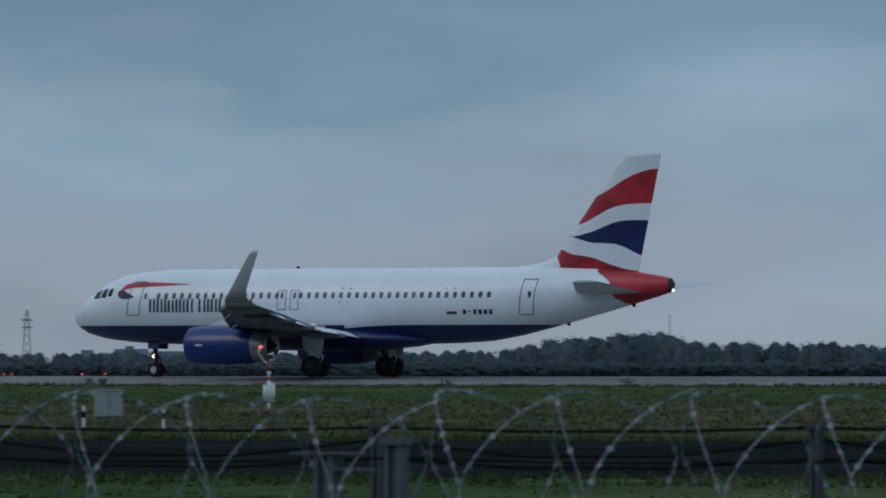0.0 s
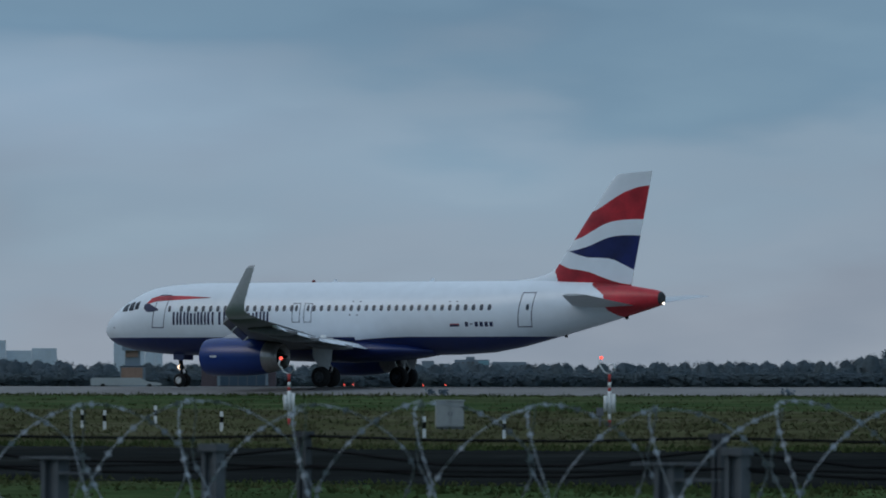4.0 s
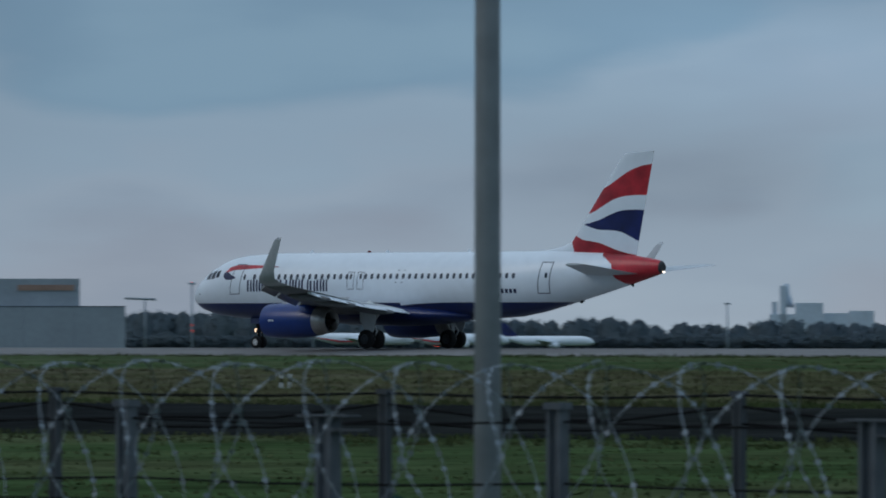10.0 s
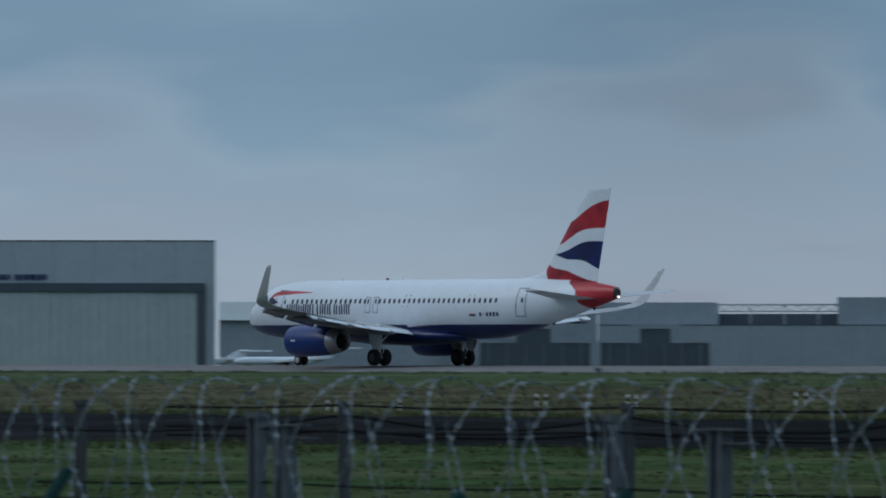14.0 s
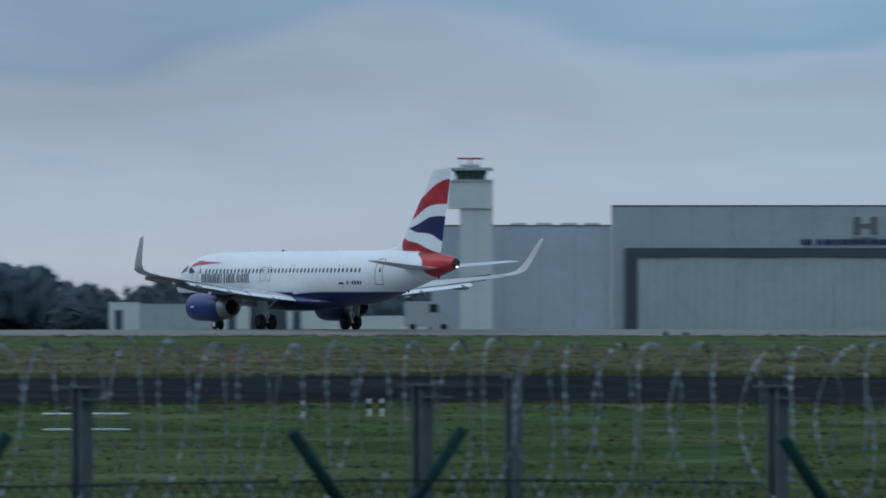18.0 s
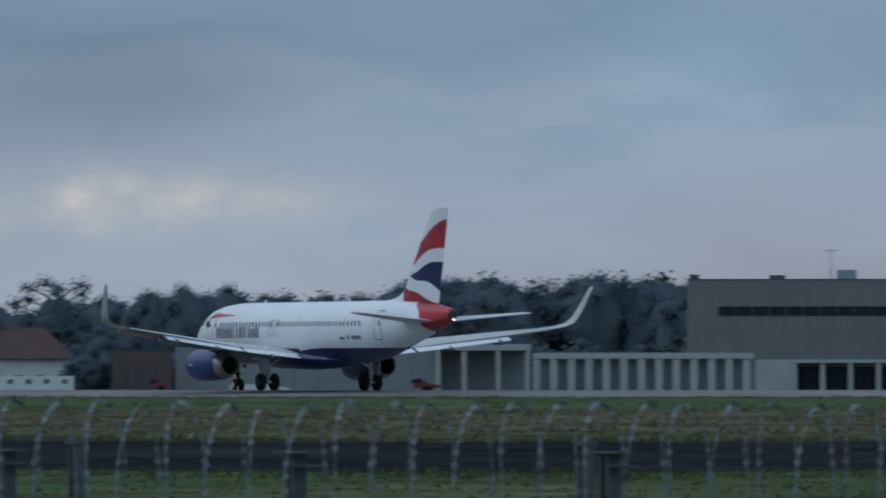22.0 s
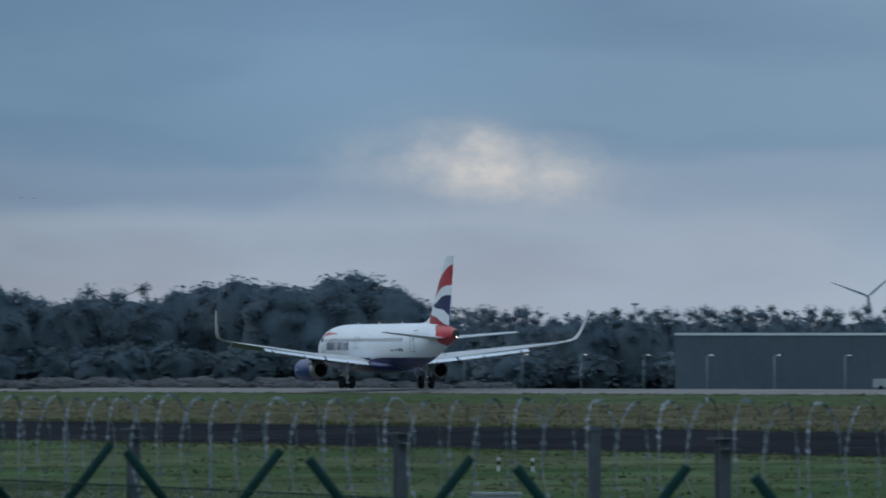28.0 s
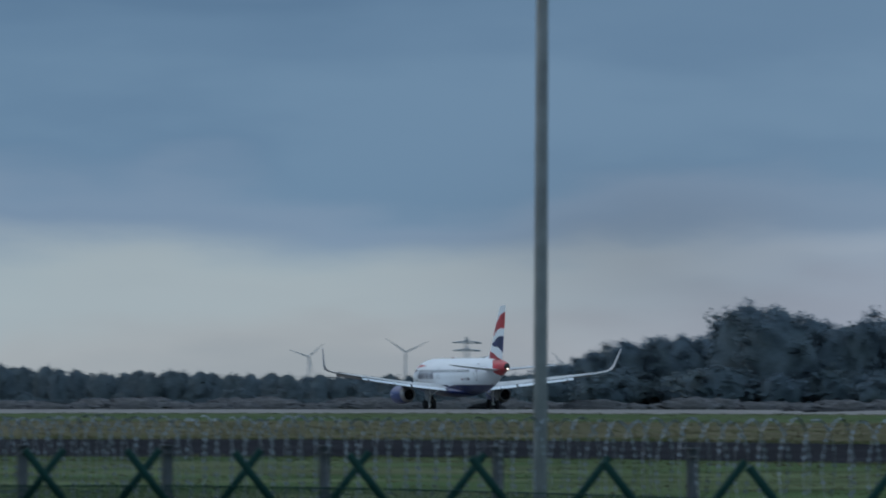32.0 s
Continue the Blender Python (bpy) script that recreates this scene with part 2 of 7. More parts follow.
M_HANGAR = mat("hangar_sheeting", (0.40, 0.445, 0.485), 0.7, vary=0.05, size=6.0, second=(0.36, 0.40, 0.435), amount=0.6)
M_CLAD = mat("grey_cladding", (0.295, 0.335, 0.37), 0.7, vary=0.06, size=6.0, second=(0.26, 0.295, 0.325), amount=0.6)
M_CLADLT = mat("pale_cladding", (0.42, 0.47, 0.48), 0.7, vary=0.05, size=6.0)
M_DOORPAN = mat("hangar_door_sheet", (0.43, 0.485, 0.48), 0.7, vary=0.05, size=5.0)
M_CLADDK = mat("dark_cladding", (0.075, 0.095, 0.115), 0.7, vary=0.06, size=5.0)
M_STEELDK = mat("dark_slate_cladding", (0.160, 0.170, 0.188), 0.75, vary=0.07, size=6.0)
# blue-grey sheeting, lightened by haze put into its colour
M_WAREDK = mat("dark_blue_sheeting", (0.105, 0.126, 0.158), 0.7, vary=0.07, size=6.0, second=(0.12, 0.14, 0.165), amount=0.5)
M_LAMPSTREET = mat("lamp_street", (1.0, 0.97, 0.92), 0.4, glow=0.4)
M_OFFICE = mat("office_panel", (0.215, 0.212, 0.222), 0.75, vary=0.07, size=5.0)
M_RENDER = mat("pale_render", (0.46, 0.48, 0.48), 0.85, vary=0.05, size=4.0, second=(0.40, 0.42, 0.42), amount=0.5)
M_TOWER = mat("pale_concrete", (0.66, 0.68, 0.69), 0.85, vary=0.05, size=5.0, second=(0.60, 0.62, 0.63), amount=0.6)
M_ANNEX = mat("blue_grey_sheeting", (0.50, 0.545, 0.62), 0.7, vary=0.05, size=6.0, second=(0.46, 0.50, 0.57), amount=0.6)
M_HALLGREY = mat("warm_grey_sheeting", (0.275, 0.285, 0.312), 0.75, vary=0.07, size=6.0, second=(0.24, 0.25, 0.275), amount=0.6)
M_HOUSE = mat("white_render", (0.66, 0.67, 0.69), 0.85, vary=0.08, size=3.0)
M_TILE = mat("red_roof_tiles", (0.098, 0.058, 0.058), 0.85, vary=0.12, size=2.0, second=(0.080, 0.054, 0.056), amount=0.6)
M_BARK = mat("bark", (0.070, 0.068, 0.066), 0.95, vary=0.25)
# Leaf colours carry the haze: paler and bluer than real foliage.
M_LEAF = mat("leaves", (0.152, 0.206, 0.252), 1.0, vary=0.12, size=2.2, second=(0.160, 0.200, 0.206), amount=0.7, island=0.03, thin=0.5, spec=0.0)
M_FARLEAF = mat("distant_hazy_leaves", (0.150, 0.196, 0.230), 1.0, vary=0.14, size=4.0, second=(0.160, 0.196, 0.205), amount=0.6, island=0.05, thin=0.5, spec=0.0)
# more haze in the colour for the wood further off
M_HAZYPINE = mat("hazy_pine_needles", (0.185, 0.240, 0.285), 1.0, vary=0.12, size=2.5, second=(0.195, 0.238, 0.255), amount=0.6, island=0.04, thin=0.5, spec=0.0)
M_EARTH = mat("dug_earth", (0.088, 0.092, 0.102), 0.95, vary=0.3, size=2.0, bump=0.8, second=(0.06, 0.06, 0.06), amount=0.8)
# oxblood lightened, with haze put into the colour
M_BRICKDK = mat("oxblood_cladding", (0.110, 0.082, 0.095), 0.75, vary=0.08, size=4.0)
M_BROWN = mat("brown_brick", (0.135, 0.098, 0.092), 0.85, vary=0.12, size=2.0, second=(0.11, 0.09, 0.09), amount=0.6)
# orange dulled by haze within the colour itself
M_ORANGE = mat("orange_panel", (0.31, 0.20, 0.155), 0.7, vary=0.1, size=4.0)
# Concrete greys with the haze of distance mixed into the colour.
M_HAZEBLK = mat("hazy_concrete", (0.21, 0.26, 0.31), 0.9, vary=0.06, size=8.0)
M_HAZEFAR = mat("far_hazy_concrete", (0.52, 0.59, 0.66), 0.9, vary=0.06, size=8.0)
M_PAINTW = mat("white_paint", (0.74, 0.76, 0.76), 0.55, vary=0.06)
M_PAINTR = mat("red_paint", (0.48, 0.055, 0.05), 0.55, vary=0.08)
M_PAINTK = mat("black_paint", (0.012, 0.012, 0.013), 0.95, vary=0.1, spec=0.03)
M_CABINET = mat("cabinet_grey", (0.34, 0.36, 0.36), 0.6, vary=0.08, second=(0.28, 0.30, 0.30), amount=0.6)


# ---------------------------------------------------------------- geometry helpers
def box(bm, x0, x1, y0, y1, z0, z1, mi=0):
    v = [bm.verts.new((x, y, z)) for z in (z0, z1) for y in (y0, y1) for x in (x0, x1)]
    for q in ((0, 2, 3, 1), (4, 5, 7, 6), (0, 1, 5, 4), (2, 6, 7, 3), (0, 4, 6, 2), (1, 3, 7, 5)):
        bm.faces.new([v[i] for i in q]).material_index = mi
    return v


def tube(bm, path, radii, sides=8, caps=True, mi=0):
    """A round bar through the points of path."""
    rings = []
    pts = [Vector(p) for p in path]
    for i, p in enumerate(pts):
        d = (pts[min(i + 1, len(pts) - 1)] - pts[max(i - 1, 0)]).normalized()
        a = d.cross(Vector((0, 0, 1)) if abs(d.z) < 0.9 else Vector((1, 0, 0))).normalized()
        b = d.cross(a)
        r = radii[i] if isinstance(radii, (list, tuple)) else radii
        rings.append([bm.verts.new(p + r * (math.cos(k * 2 * math.pi / sides) * a + math.sin(k * 2 * math.pi / sides) * b))
                      for k in range(sides)])
    for r0, r1 in zip(rings, rings[1:]):
        for k in range(sides):
            f = bm.faces.new((r0[k], r0[(k + 1) % sides], r1[(k + 1) % sides], r1[k]))
            f.material_index, f.smooth = mi, sides > 5
    if caps:
        bm.faces.new(rings[0][::-1]).material_index = mi
        bm.faces.new(rings[-1]).material_index = mi


def loft(bm, rings, mi=0, close=True, caps=True, smooth=True):
    rows = [[bm.verts.new(p) for p in r] for r in rings]
    n = len(rows[0])
    for r0, r1 in zip(rows, rows[1:]):
        for k in range(n if close else n - 1):
            f = bm.faces.new((r0[k], r0[(k + 1) % n], r1[(k + 1) % n], r1[k]))
            f.smooth, f.material_index = smooth, mi
    if caps:
        for r in (rows[0][::-1], rows[-1]):
            bm.faces.new(r).material_index = mi
    return rows


def mesh_of(name, bm, materials, recalc=True):
    if recalc:
        bmesh.ops.recalc_face_normals(bm, faces=bm.faces)
    me = bpy.data.meshes.new(name)
    bm.to_mesh(me)
    bm.free()
    for m in materials if isinstance(materials, (list, tuple)) else (materials,):
        me.materials.append(m)
    return me


def part(name, bm, material, parent, label="", recalc=True):
    ob = new(name, mesh_of(name, bm, material, recalc))
    ob.parent = parent
    return tagged(ob, label)


def thing(name, m, label, category, group="", kind=""):
    ob = new(name)
    ob.empty_display_size = 0.3
    ob.matrix_world = m
    return tagged(ob, label, category, group, kind)


def piece(name, parent, material, x0, x1, y0, y1, z0, z1, label=""):
    bm = bmesh.new()
    box(bm, x0, x1, y0, y1, z0, z1)
    return part(name, bm, material, parent, label)


# ---------------------------------------------------------------- the plan, in bearings from the camera
RUN = [(0.0102, 473.3), (0.0195, 475.6), (0.0285, 479.0), (0.0379, 483.6), (0.0476, 489.5), (0.0583, 496.6), (0.0700, 504.3), (0.0833, 511.9), (0.0982, 519.1), (0.1154, 527.0), (0.1351, 536.1), (0.1571, 546.8), (0.1810, 559.7), (0.2071, 576.4), (0.2346, 597.7), (0.2630, 620.1), (0.2914, 642.4), (0.3194, 662.2), (0.3485, 656.0), (0.3796, 630.8), (0.4132, 600.4), (0.4477, 581.9), (0.4833, 580.8), (0.5179, 599.9), (0.5502, 634.6), (0.5810, 676.6), (0.6095, 719.2), (0.6356, 763.3), (0.6598, 811.3), (0.6827, 862.7), (0.7036, 915.3), (0.7226, 966.0), (0.7406, 1010.6)]          # bearing in radians, distance of the runway's middle
_a = np.linspace(-0.3, 1.1, 281)
_r = np.interp(_a, [p[0] for p in RUN], [p[1] for p in RUN])
_r = np.convolve(np.pad(_r, 6, mode="edge"), np.ones(13) / 13, mode="valid")


def run_at(u):
    return float(np.interp(u / STEP, _a, _r))


PROFILE = ((0.0, -1.0), (0.02, -1.05), (0.035, -1.9), (0.055, -2.0), (0.10, -2.0), (0.2, -1.85), (0.33, -1.60), (0.36, -1.47), (0.46, -1.12),
           (0.55, -1.03), (0.60, -0.95), (0.75, -0.72), (0.945, -0.45), (0.955, -0.40), (1.0, 0.0), (1.02, 0.015), (1.06, -0.11), (9.0, -6.9))


def ground_z(rho):
    return float(np.interp(rho, [p[0] for p in PROFILE], [p[1] for p in PROFILE]))


def spot(u, d, lift=0.0):
    """The place on the ground at bearing u and distance d."""
    a = u / STEP
    return Vector((-d * math.sin(a), d * math.cos(a), ground_z(d / run_at(u)) + lift))


def rise(e, d):
    """The height of what shows at elevation e at distance d."""
    return EYE + e * d / STEP


def facing(u, d, turn=0.0):
    """A pose on the ground whose x runs to the right across the view and whose y points away."""
    p = spot(u, d)
    return pose(p.x, p.y, p.z, 0, 0, math.degrees(u / STEP) + turn)


def strip(name, r0, r1, rows, lift, material, u0, u1, n):
    bm = bmesh.new()
    grid = []
    for i in range(n + 1):
        u = u0 + (u1 - u0) * i / n
        grid.append([bm.verts.new(spot(u, run_at(u) * (r0 + (r1 - r0) * k / rows), lift)) for k in range(rows + 1)])
    for a, b in zip(grid, grid[1:]):
        for k in range(rows):
            bm.faces.new((a[k], b[k], b[k + 1], a[k + 1])).smooth = True
    return tagged(new(name, mesh_of(name, bm, material)), kind="structure")


def build_ground():
    bm = bmesh.new()
    radii = [p[0] for p in PROFILE[:-1]] + [0.045, 0.08, 0.15, 0.27, 0.41, 0.5, 0.66, 0.85, 0.97, 0.985, 1.01, 1.04, 1.2, 1.5, 2, 3, 4.5, 7, 9]
    radii = sorted(set(radii))[1:]
    turns = [-0.3 + 1.4 * i / 200 for i in range(201)] + [1.1 + (2 * math.pi - 1.4) * i / 40 for i in range(1, 40)]
    mid = bm.verts.new((0, 0, ground_z(0)))
    cols = []
    for a in turns:
        u = a * STEP
        cols.append([bm.verts.new(spot(u if a < 1.1 else 1.1 * STEP, 1) * 0 + Vector((-run_at(u) * r * math.sin(a), run_at(u) * r * math.cos(a), ground_z(r)))) for r in radii])
    for c0, c1 in zip(cols, cols[1:] + cols[:1]):
        bm.faces.new((mid, c1[0], c0[0]))
        for k in range(len(radii) - 1):
            bm.faces.new((c0[k], c1[k], c1[k + 1], c0[k + 1])).smooth = True
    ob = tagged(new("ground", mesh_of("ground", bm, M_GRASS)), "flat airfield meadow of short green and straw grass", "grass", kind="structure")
    return ob


build_ground()
tagged(strip("runway", 0.955, 1.05, 12, 0.012, M_RUNWAY, -2500, 14500, 240), "pale grey concrete runway strip across the meadow", "runway")
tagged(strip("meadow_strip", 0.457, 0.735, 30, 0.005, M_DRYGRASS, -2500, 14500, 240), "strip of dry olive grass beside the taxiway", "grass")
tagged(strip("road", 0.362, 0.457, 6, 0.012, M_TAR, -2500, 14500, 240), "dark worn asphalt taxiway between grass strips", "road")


# ---------------------------------------------------------------- the airliner
TOP = ((-0.12, 3.26), (0.0, 3.60), (0.28, 3.94), (0.75, 4.33), (1.3, 4.68), (2.0, 5.06), (2.7, 5.38), (3.4, 5.60), (4.4, 5.75), (6.0, 5.86), (7.0, 5.89), (30.0, 5.89), (33.0, 5.80), (35.5, 5.58), (37.0, 5.36), (37.45, 5.25), (37.57, 5.12))
BOT = ((-0.12, 3.10), (0.0, 2.84), (0.28, 2.62), (0.75, 2.38), (1.4, 2.20), (2.1, 2.06), (2.9, 1.97), (3.6, 1.90), (4.6, 1.84), (6.0, 1.80), (7.0, 1.78), (22.5, 1.78), (24.5, 1.82), (26.5, 1.93), (28.3, 2.22), (30.0, 2.60), (33.0, 3.32), (35.5, 3.96), (37.0, 4.36), (37.45, 4.50), (37.57, 4.62))
HALF = ((-0.12, 0.06), (0.0, 0.38), (0.28, 0.66), (0.75, 1.0), (1.4, 1.30), (2.1, 1.54), (2.8, 1.71), (3.5, 1.82), (4.5, 1.91), (6.0, 1.96), (7.0, 1.975), (23.0, 1.975), (25.0, 1.93), (27.5, 1.74), (30.0, 1.42), (33.0, 0.98), (35.5, 0.64), (37.0, 0.42), (37.45, 0.34), (37.57, 0.24))


def along(table, x):
    return float(np.interp(x, [p[0] for p in table], [p[1] for p in table]))


def ac(x, y, z):
    """A point x behind the nose, y to port and z above the ground, in the airliner's space (nose along +y)."""
    return Vector((-y, 17.71 - x, z))


def skin(x, z, out=0.0):
    """The half width of the fuselage at station x and height z."""
    t, b, h = along(TOP, x), along(BOT, x), along(HALF, x)
    q = (z - (t + b) / 2) / ((t - b) / 2)
    return h * math.sqrt(max(0.0, 1 - q * q)) + out


SPLIT = 2.80


def fuselage_paint(x, z):
    if x > 37.42:
        return 3
    if x > 33.35 + 0.95 * max(0.0, 5.6 - z) + 0.25 * math.sin(4.0 * z) and z > SPLIT:
        return 2
    return 0 if z > SPLIT else 1


def build_fuselage(plane):
    bm = bmesh.new()
    xs = sorted({p[0] for p in TOP} | {p[0] for p in BOT} | {p[0] for p in HALF} | {x * 0.5 for x in range(14, 76)} | {30.25 + 0.25 * i for i in range(29)} | {33.0 + 0.05 * i for i in range(60)} | {37.42})
    xs = [x for x in xs if x <= 37.57]
    rows = []
    for x in xs:
        t, b, h = along(TOP, x), along(BOT, x), along(HALF, x)
        c, k = (t + b) / 2, (t - b) / 2
        # heights on one side, with a ring exactly on the paint line where it crosses
        s = max(-0.98, min(0.98, (SPLIT - c) / k))
        a_s = math.asin(s)
        upper = [a_s + (math.pi / 2 - a_s) * i / 40 for i in range(1, 41)]
        lower = [-math.pi / 2 + (a_s + math.pi / 2) * i / 6 for i in range(0, 7)]
        side = lower + upper
        ring = [ac(x, h * math.cos(a), c + k * math.sin(a)) for a in side]
        ring += [ac(x, -h * math.cos(a), c + k * math.sin(a)) for a in side[-2:0:-1]]
        rows.append([bm.verts.new(p) for p in ring])
    n = len(rows[0])
    for r0, r1 in zip(rows, rows[1:]):
        for k in range(n):
            f = bm.faces.new((r0[k], r0[(k + 1) % n], r1[(k + 1) % n], r1[k]))
            m = f.calc_center_median()
            f.smooth, f.material_index = True, fuselage_paint(17.71 - m.y, m.z)
    bm.faces.new(rows[0][::-1])
    f = bm.faces.new(rows[-1])
    f.material_index = 3
    part("fuselage", bm, [M_WHITE, M_BLUE, M_RED, M_EXHAUST], plane, "white fuselage with a dark blue belly and red tail cone")


def decal(name, plane, outline, material, side=1, label="", out=0.012, steps=8):
    """A painted shape on the fuselage: outline gives, station by station, the lower and the upper edge."""
    bm = bmesh.new()
    rows = []
    for x, z0, z1 in outline:
        rows.append([bm.verts.new(ac(x, side * skin(x, z0 + (z1 - z0) * i / steps, out), z0 + (z1 - z0) * i / steps)) for i in range(steps + 1)])
    for a, b in zip(rows, rows[1:]):
        for i in range(steps):
            bm.faces.new((a[i], b[i], b[i + 1], a[i + 1])).smooth = True
    return part(name, bm, material, plane, label)


def outline_frame(name, plane, x0, x1, z0, z1, lean, w, side=1):
    """The dark seam round a door."""
    bm = bmesh.new()

    def p(x, z):
        return ac(x, side * skin(x, z, 0.014), z)
    n = 10
    for xa, xb in ((x0, x0 + w), (x1 - w, x1)):
        col = []
        for i in range(n + 1):
            z = z0 + (z1 - z0) * i / n
            s = lean * (z - z0)
            col.append((bm.verts.new(p(xa + s, z)), bm.verts.new(p(xb + s, z))))
        for a, b in zip(col, col[1:]):
            bm.faces.new((a[0], a[1], b[1], b[0]))
    for za, zb in ((z0, z0 + w), (z1 - w, z1)):
        s = lean * (za - z0)
        bm.faces.new([bm.verts.new(v) for v in (p(x0 + s, za), p(x1 + s, za), p(x1 + s, zb), p(x0 + s, zb))])
    return part(name, bm, M_LETTER, plane)


def wing_section(chord, thick, n=10):
    """Points of an aerofoil, from the tail along the top to the nose and back below."""
    pts = []
    for i in range(n + 1):
        c = 0.5 * (1 + math.cos(math.pi * i / n))
        y = 5 * thick * (0.2969 * math.sqrt(c) - 0.126 * c - 0.3516 * c * c + 0.2843 * c ** 3 - 0.1015 * c ** 4)
        pts.append((c * chord, y * chord * 1.15))
    for i in range(1, n):
        c = 0.5 * (1 - math.cos(math.pi * i / n))
        y = 5 * thick * (0.2969 * math.sqrt(c) - 0.126 * c - 0.3516 * c * c + 0.2843 * c ** 3 - 0.1015 * c ** 4)
        pts.append((c * chord, -y * chord * 0.85))
    return pts


WING = ((1.2, 11.2, 18.75, 2.46, 0.13), (1.95, 11.75, 18.75, 2.50, 0.13), (6.4, 14.25, 19.0, 2.86, 0.115), (11.5, 17.1, 20.4, 3.40, 0.11), (15.4, 19.35, 21.3, 3.80, 0.105))


WINGS = []


def build_wing(plane, side):
    bm = bmesh.new()
    rings = []
    for y, le, te, z, th in WING:
        rings.append([ac(le + c, side * y, z + h - 0.02 * c) for c, h in wing_section(te - le, th)])
    loft(bm, rings if side > 0 else rings)
    bmesh.ops.recalc_face_normals(bm, faces=bm.faces)
    # downward faces take the grey that has the underside's shade in it
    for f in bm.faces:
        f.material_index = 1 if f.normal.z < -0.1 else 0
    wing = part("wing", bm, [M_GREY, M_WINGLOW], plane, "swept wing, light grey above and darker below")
    WINGS.append((wing, side))
    # the upturned tip
    bm = bmesh.new()
    rings = []
    for y, le, te, z, lean in ((15.4, 19.35, 21.3, 3.80, 0.0), (16.4, 19.90, 21.5, 3.95, 0.25), (17.02, 20.36, 21.64, 4.18, 0.75), (17.32, 20.86, 21.86, 4.62, 1.12), (17.62, 21.68, 22.42, 5.62, 1.25), (17.82, 22.32, 22.84, 6.42, 1.25), (17.88, 22.60, 22.94, 6.60, 1.25)):
        rings.append([ac(le + c, side * (y - h * math.sin(lean)), z + h * math.cos(lean)) for c, h in wing_section(te - le, 0.09)])
    loft(bm, rings)
    bmesh.ops.recalc_face_normals(bm, faces=bm.faces)
    for f in bm.faces:   # the outer face is painted darker
        f.material_index = 1 if -side * f.normal.x > 0.3 and f.normal.z < 0.2 else 0
    part("winglet", bm, [M_GREY, M_TIPDARK], wing, "upswept wing tip, pale inside and dark grey outside")
    # bright leading edge slat and the lowered flaps
    bm = bmesh.new()
    for (y0, le0, te0, z0, th0), (y1, le1, te1, z1, th1) in zip(WING[1:], WING[2:]):
        rings = []
        for f in (0.06, 0.96):
            y, le, z = y0 + (y1 - y0) * f, le0 + (le1 - le0) * f, z0 + (z1 - z0) * f
            rings.append([ac(le + a, side * y, z + b) for a, b in ((-0.34, -0.30), (-0.30, -0.14), (-0.10, 0.04), (0.22, 0.16), (0.42, 0.19), (0.18, 0.02), (-0.12, -0.16), (-0.28, -0.30))])
        loft(bm, rings, smooth=False)
    part("slat", bm, M_METAL, wing, "bare metal leading edge slat")
    for (y0, y1) in ((2.15, 6.2), (6.45, 12.6)):
        bm = bmesh.new()
        rings = []
        for y in (y0, y1):
            te = float(np.interp(y, [w[0] for w in WING], [w[2] for w in WING]))
            z = float(np.interp(y, [w[0] for w in WING], [w[3] for w in WING]))
            ch = 0.95 if y < 7 else 0.75
            rings.append([ac(te - 0.35 + a * ch, side * y, z - 0.16 + b) for a, b in ((0, 0.05), (0.3, 0.07), (1.0, -0.20), (1.02, -0.24), (0.35, -0.12), (0.05, -0.06))])
        loft(bm, rings, smooth=False)
        part("flap", bm, M_WHITE, wing, "white flap lowered a little")
    for y in (4.3, 8.6, 11.9):
        le = float(np.interp(y, [w[0] for w in WING], [w[1] for w in WING]))
        te = float(np.interp(y, [w[0] for w in WING], [w[2] for w in WING]))
        z = float(np.interp(y, [w[0] for w in WING], [w[3] for w in WING]))
        bm = bmesh.new()
        x0, x1 = te - 2.3, te + 1.0
        rings = []
        for k in range(9):
            q = k / 8
            r = 0.02 + 0.21 * math.sin(math.pi * min(0.97, q * 0.9 + 0.04)) ** 0.7
            rings.append([ac(x0 + (x1 - x0) * q, side * y + 0.75 * r * math.cos(a), z - 0.26 - 0.22 * q + r * math.sin(a)) for a in (i * math.pi / 5 for i in range(10))])
        loft(bm, rings)
        part("flap_fairing", bm, M_WINGLOW, wing)


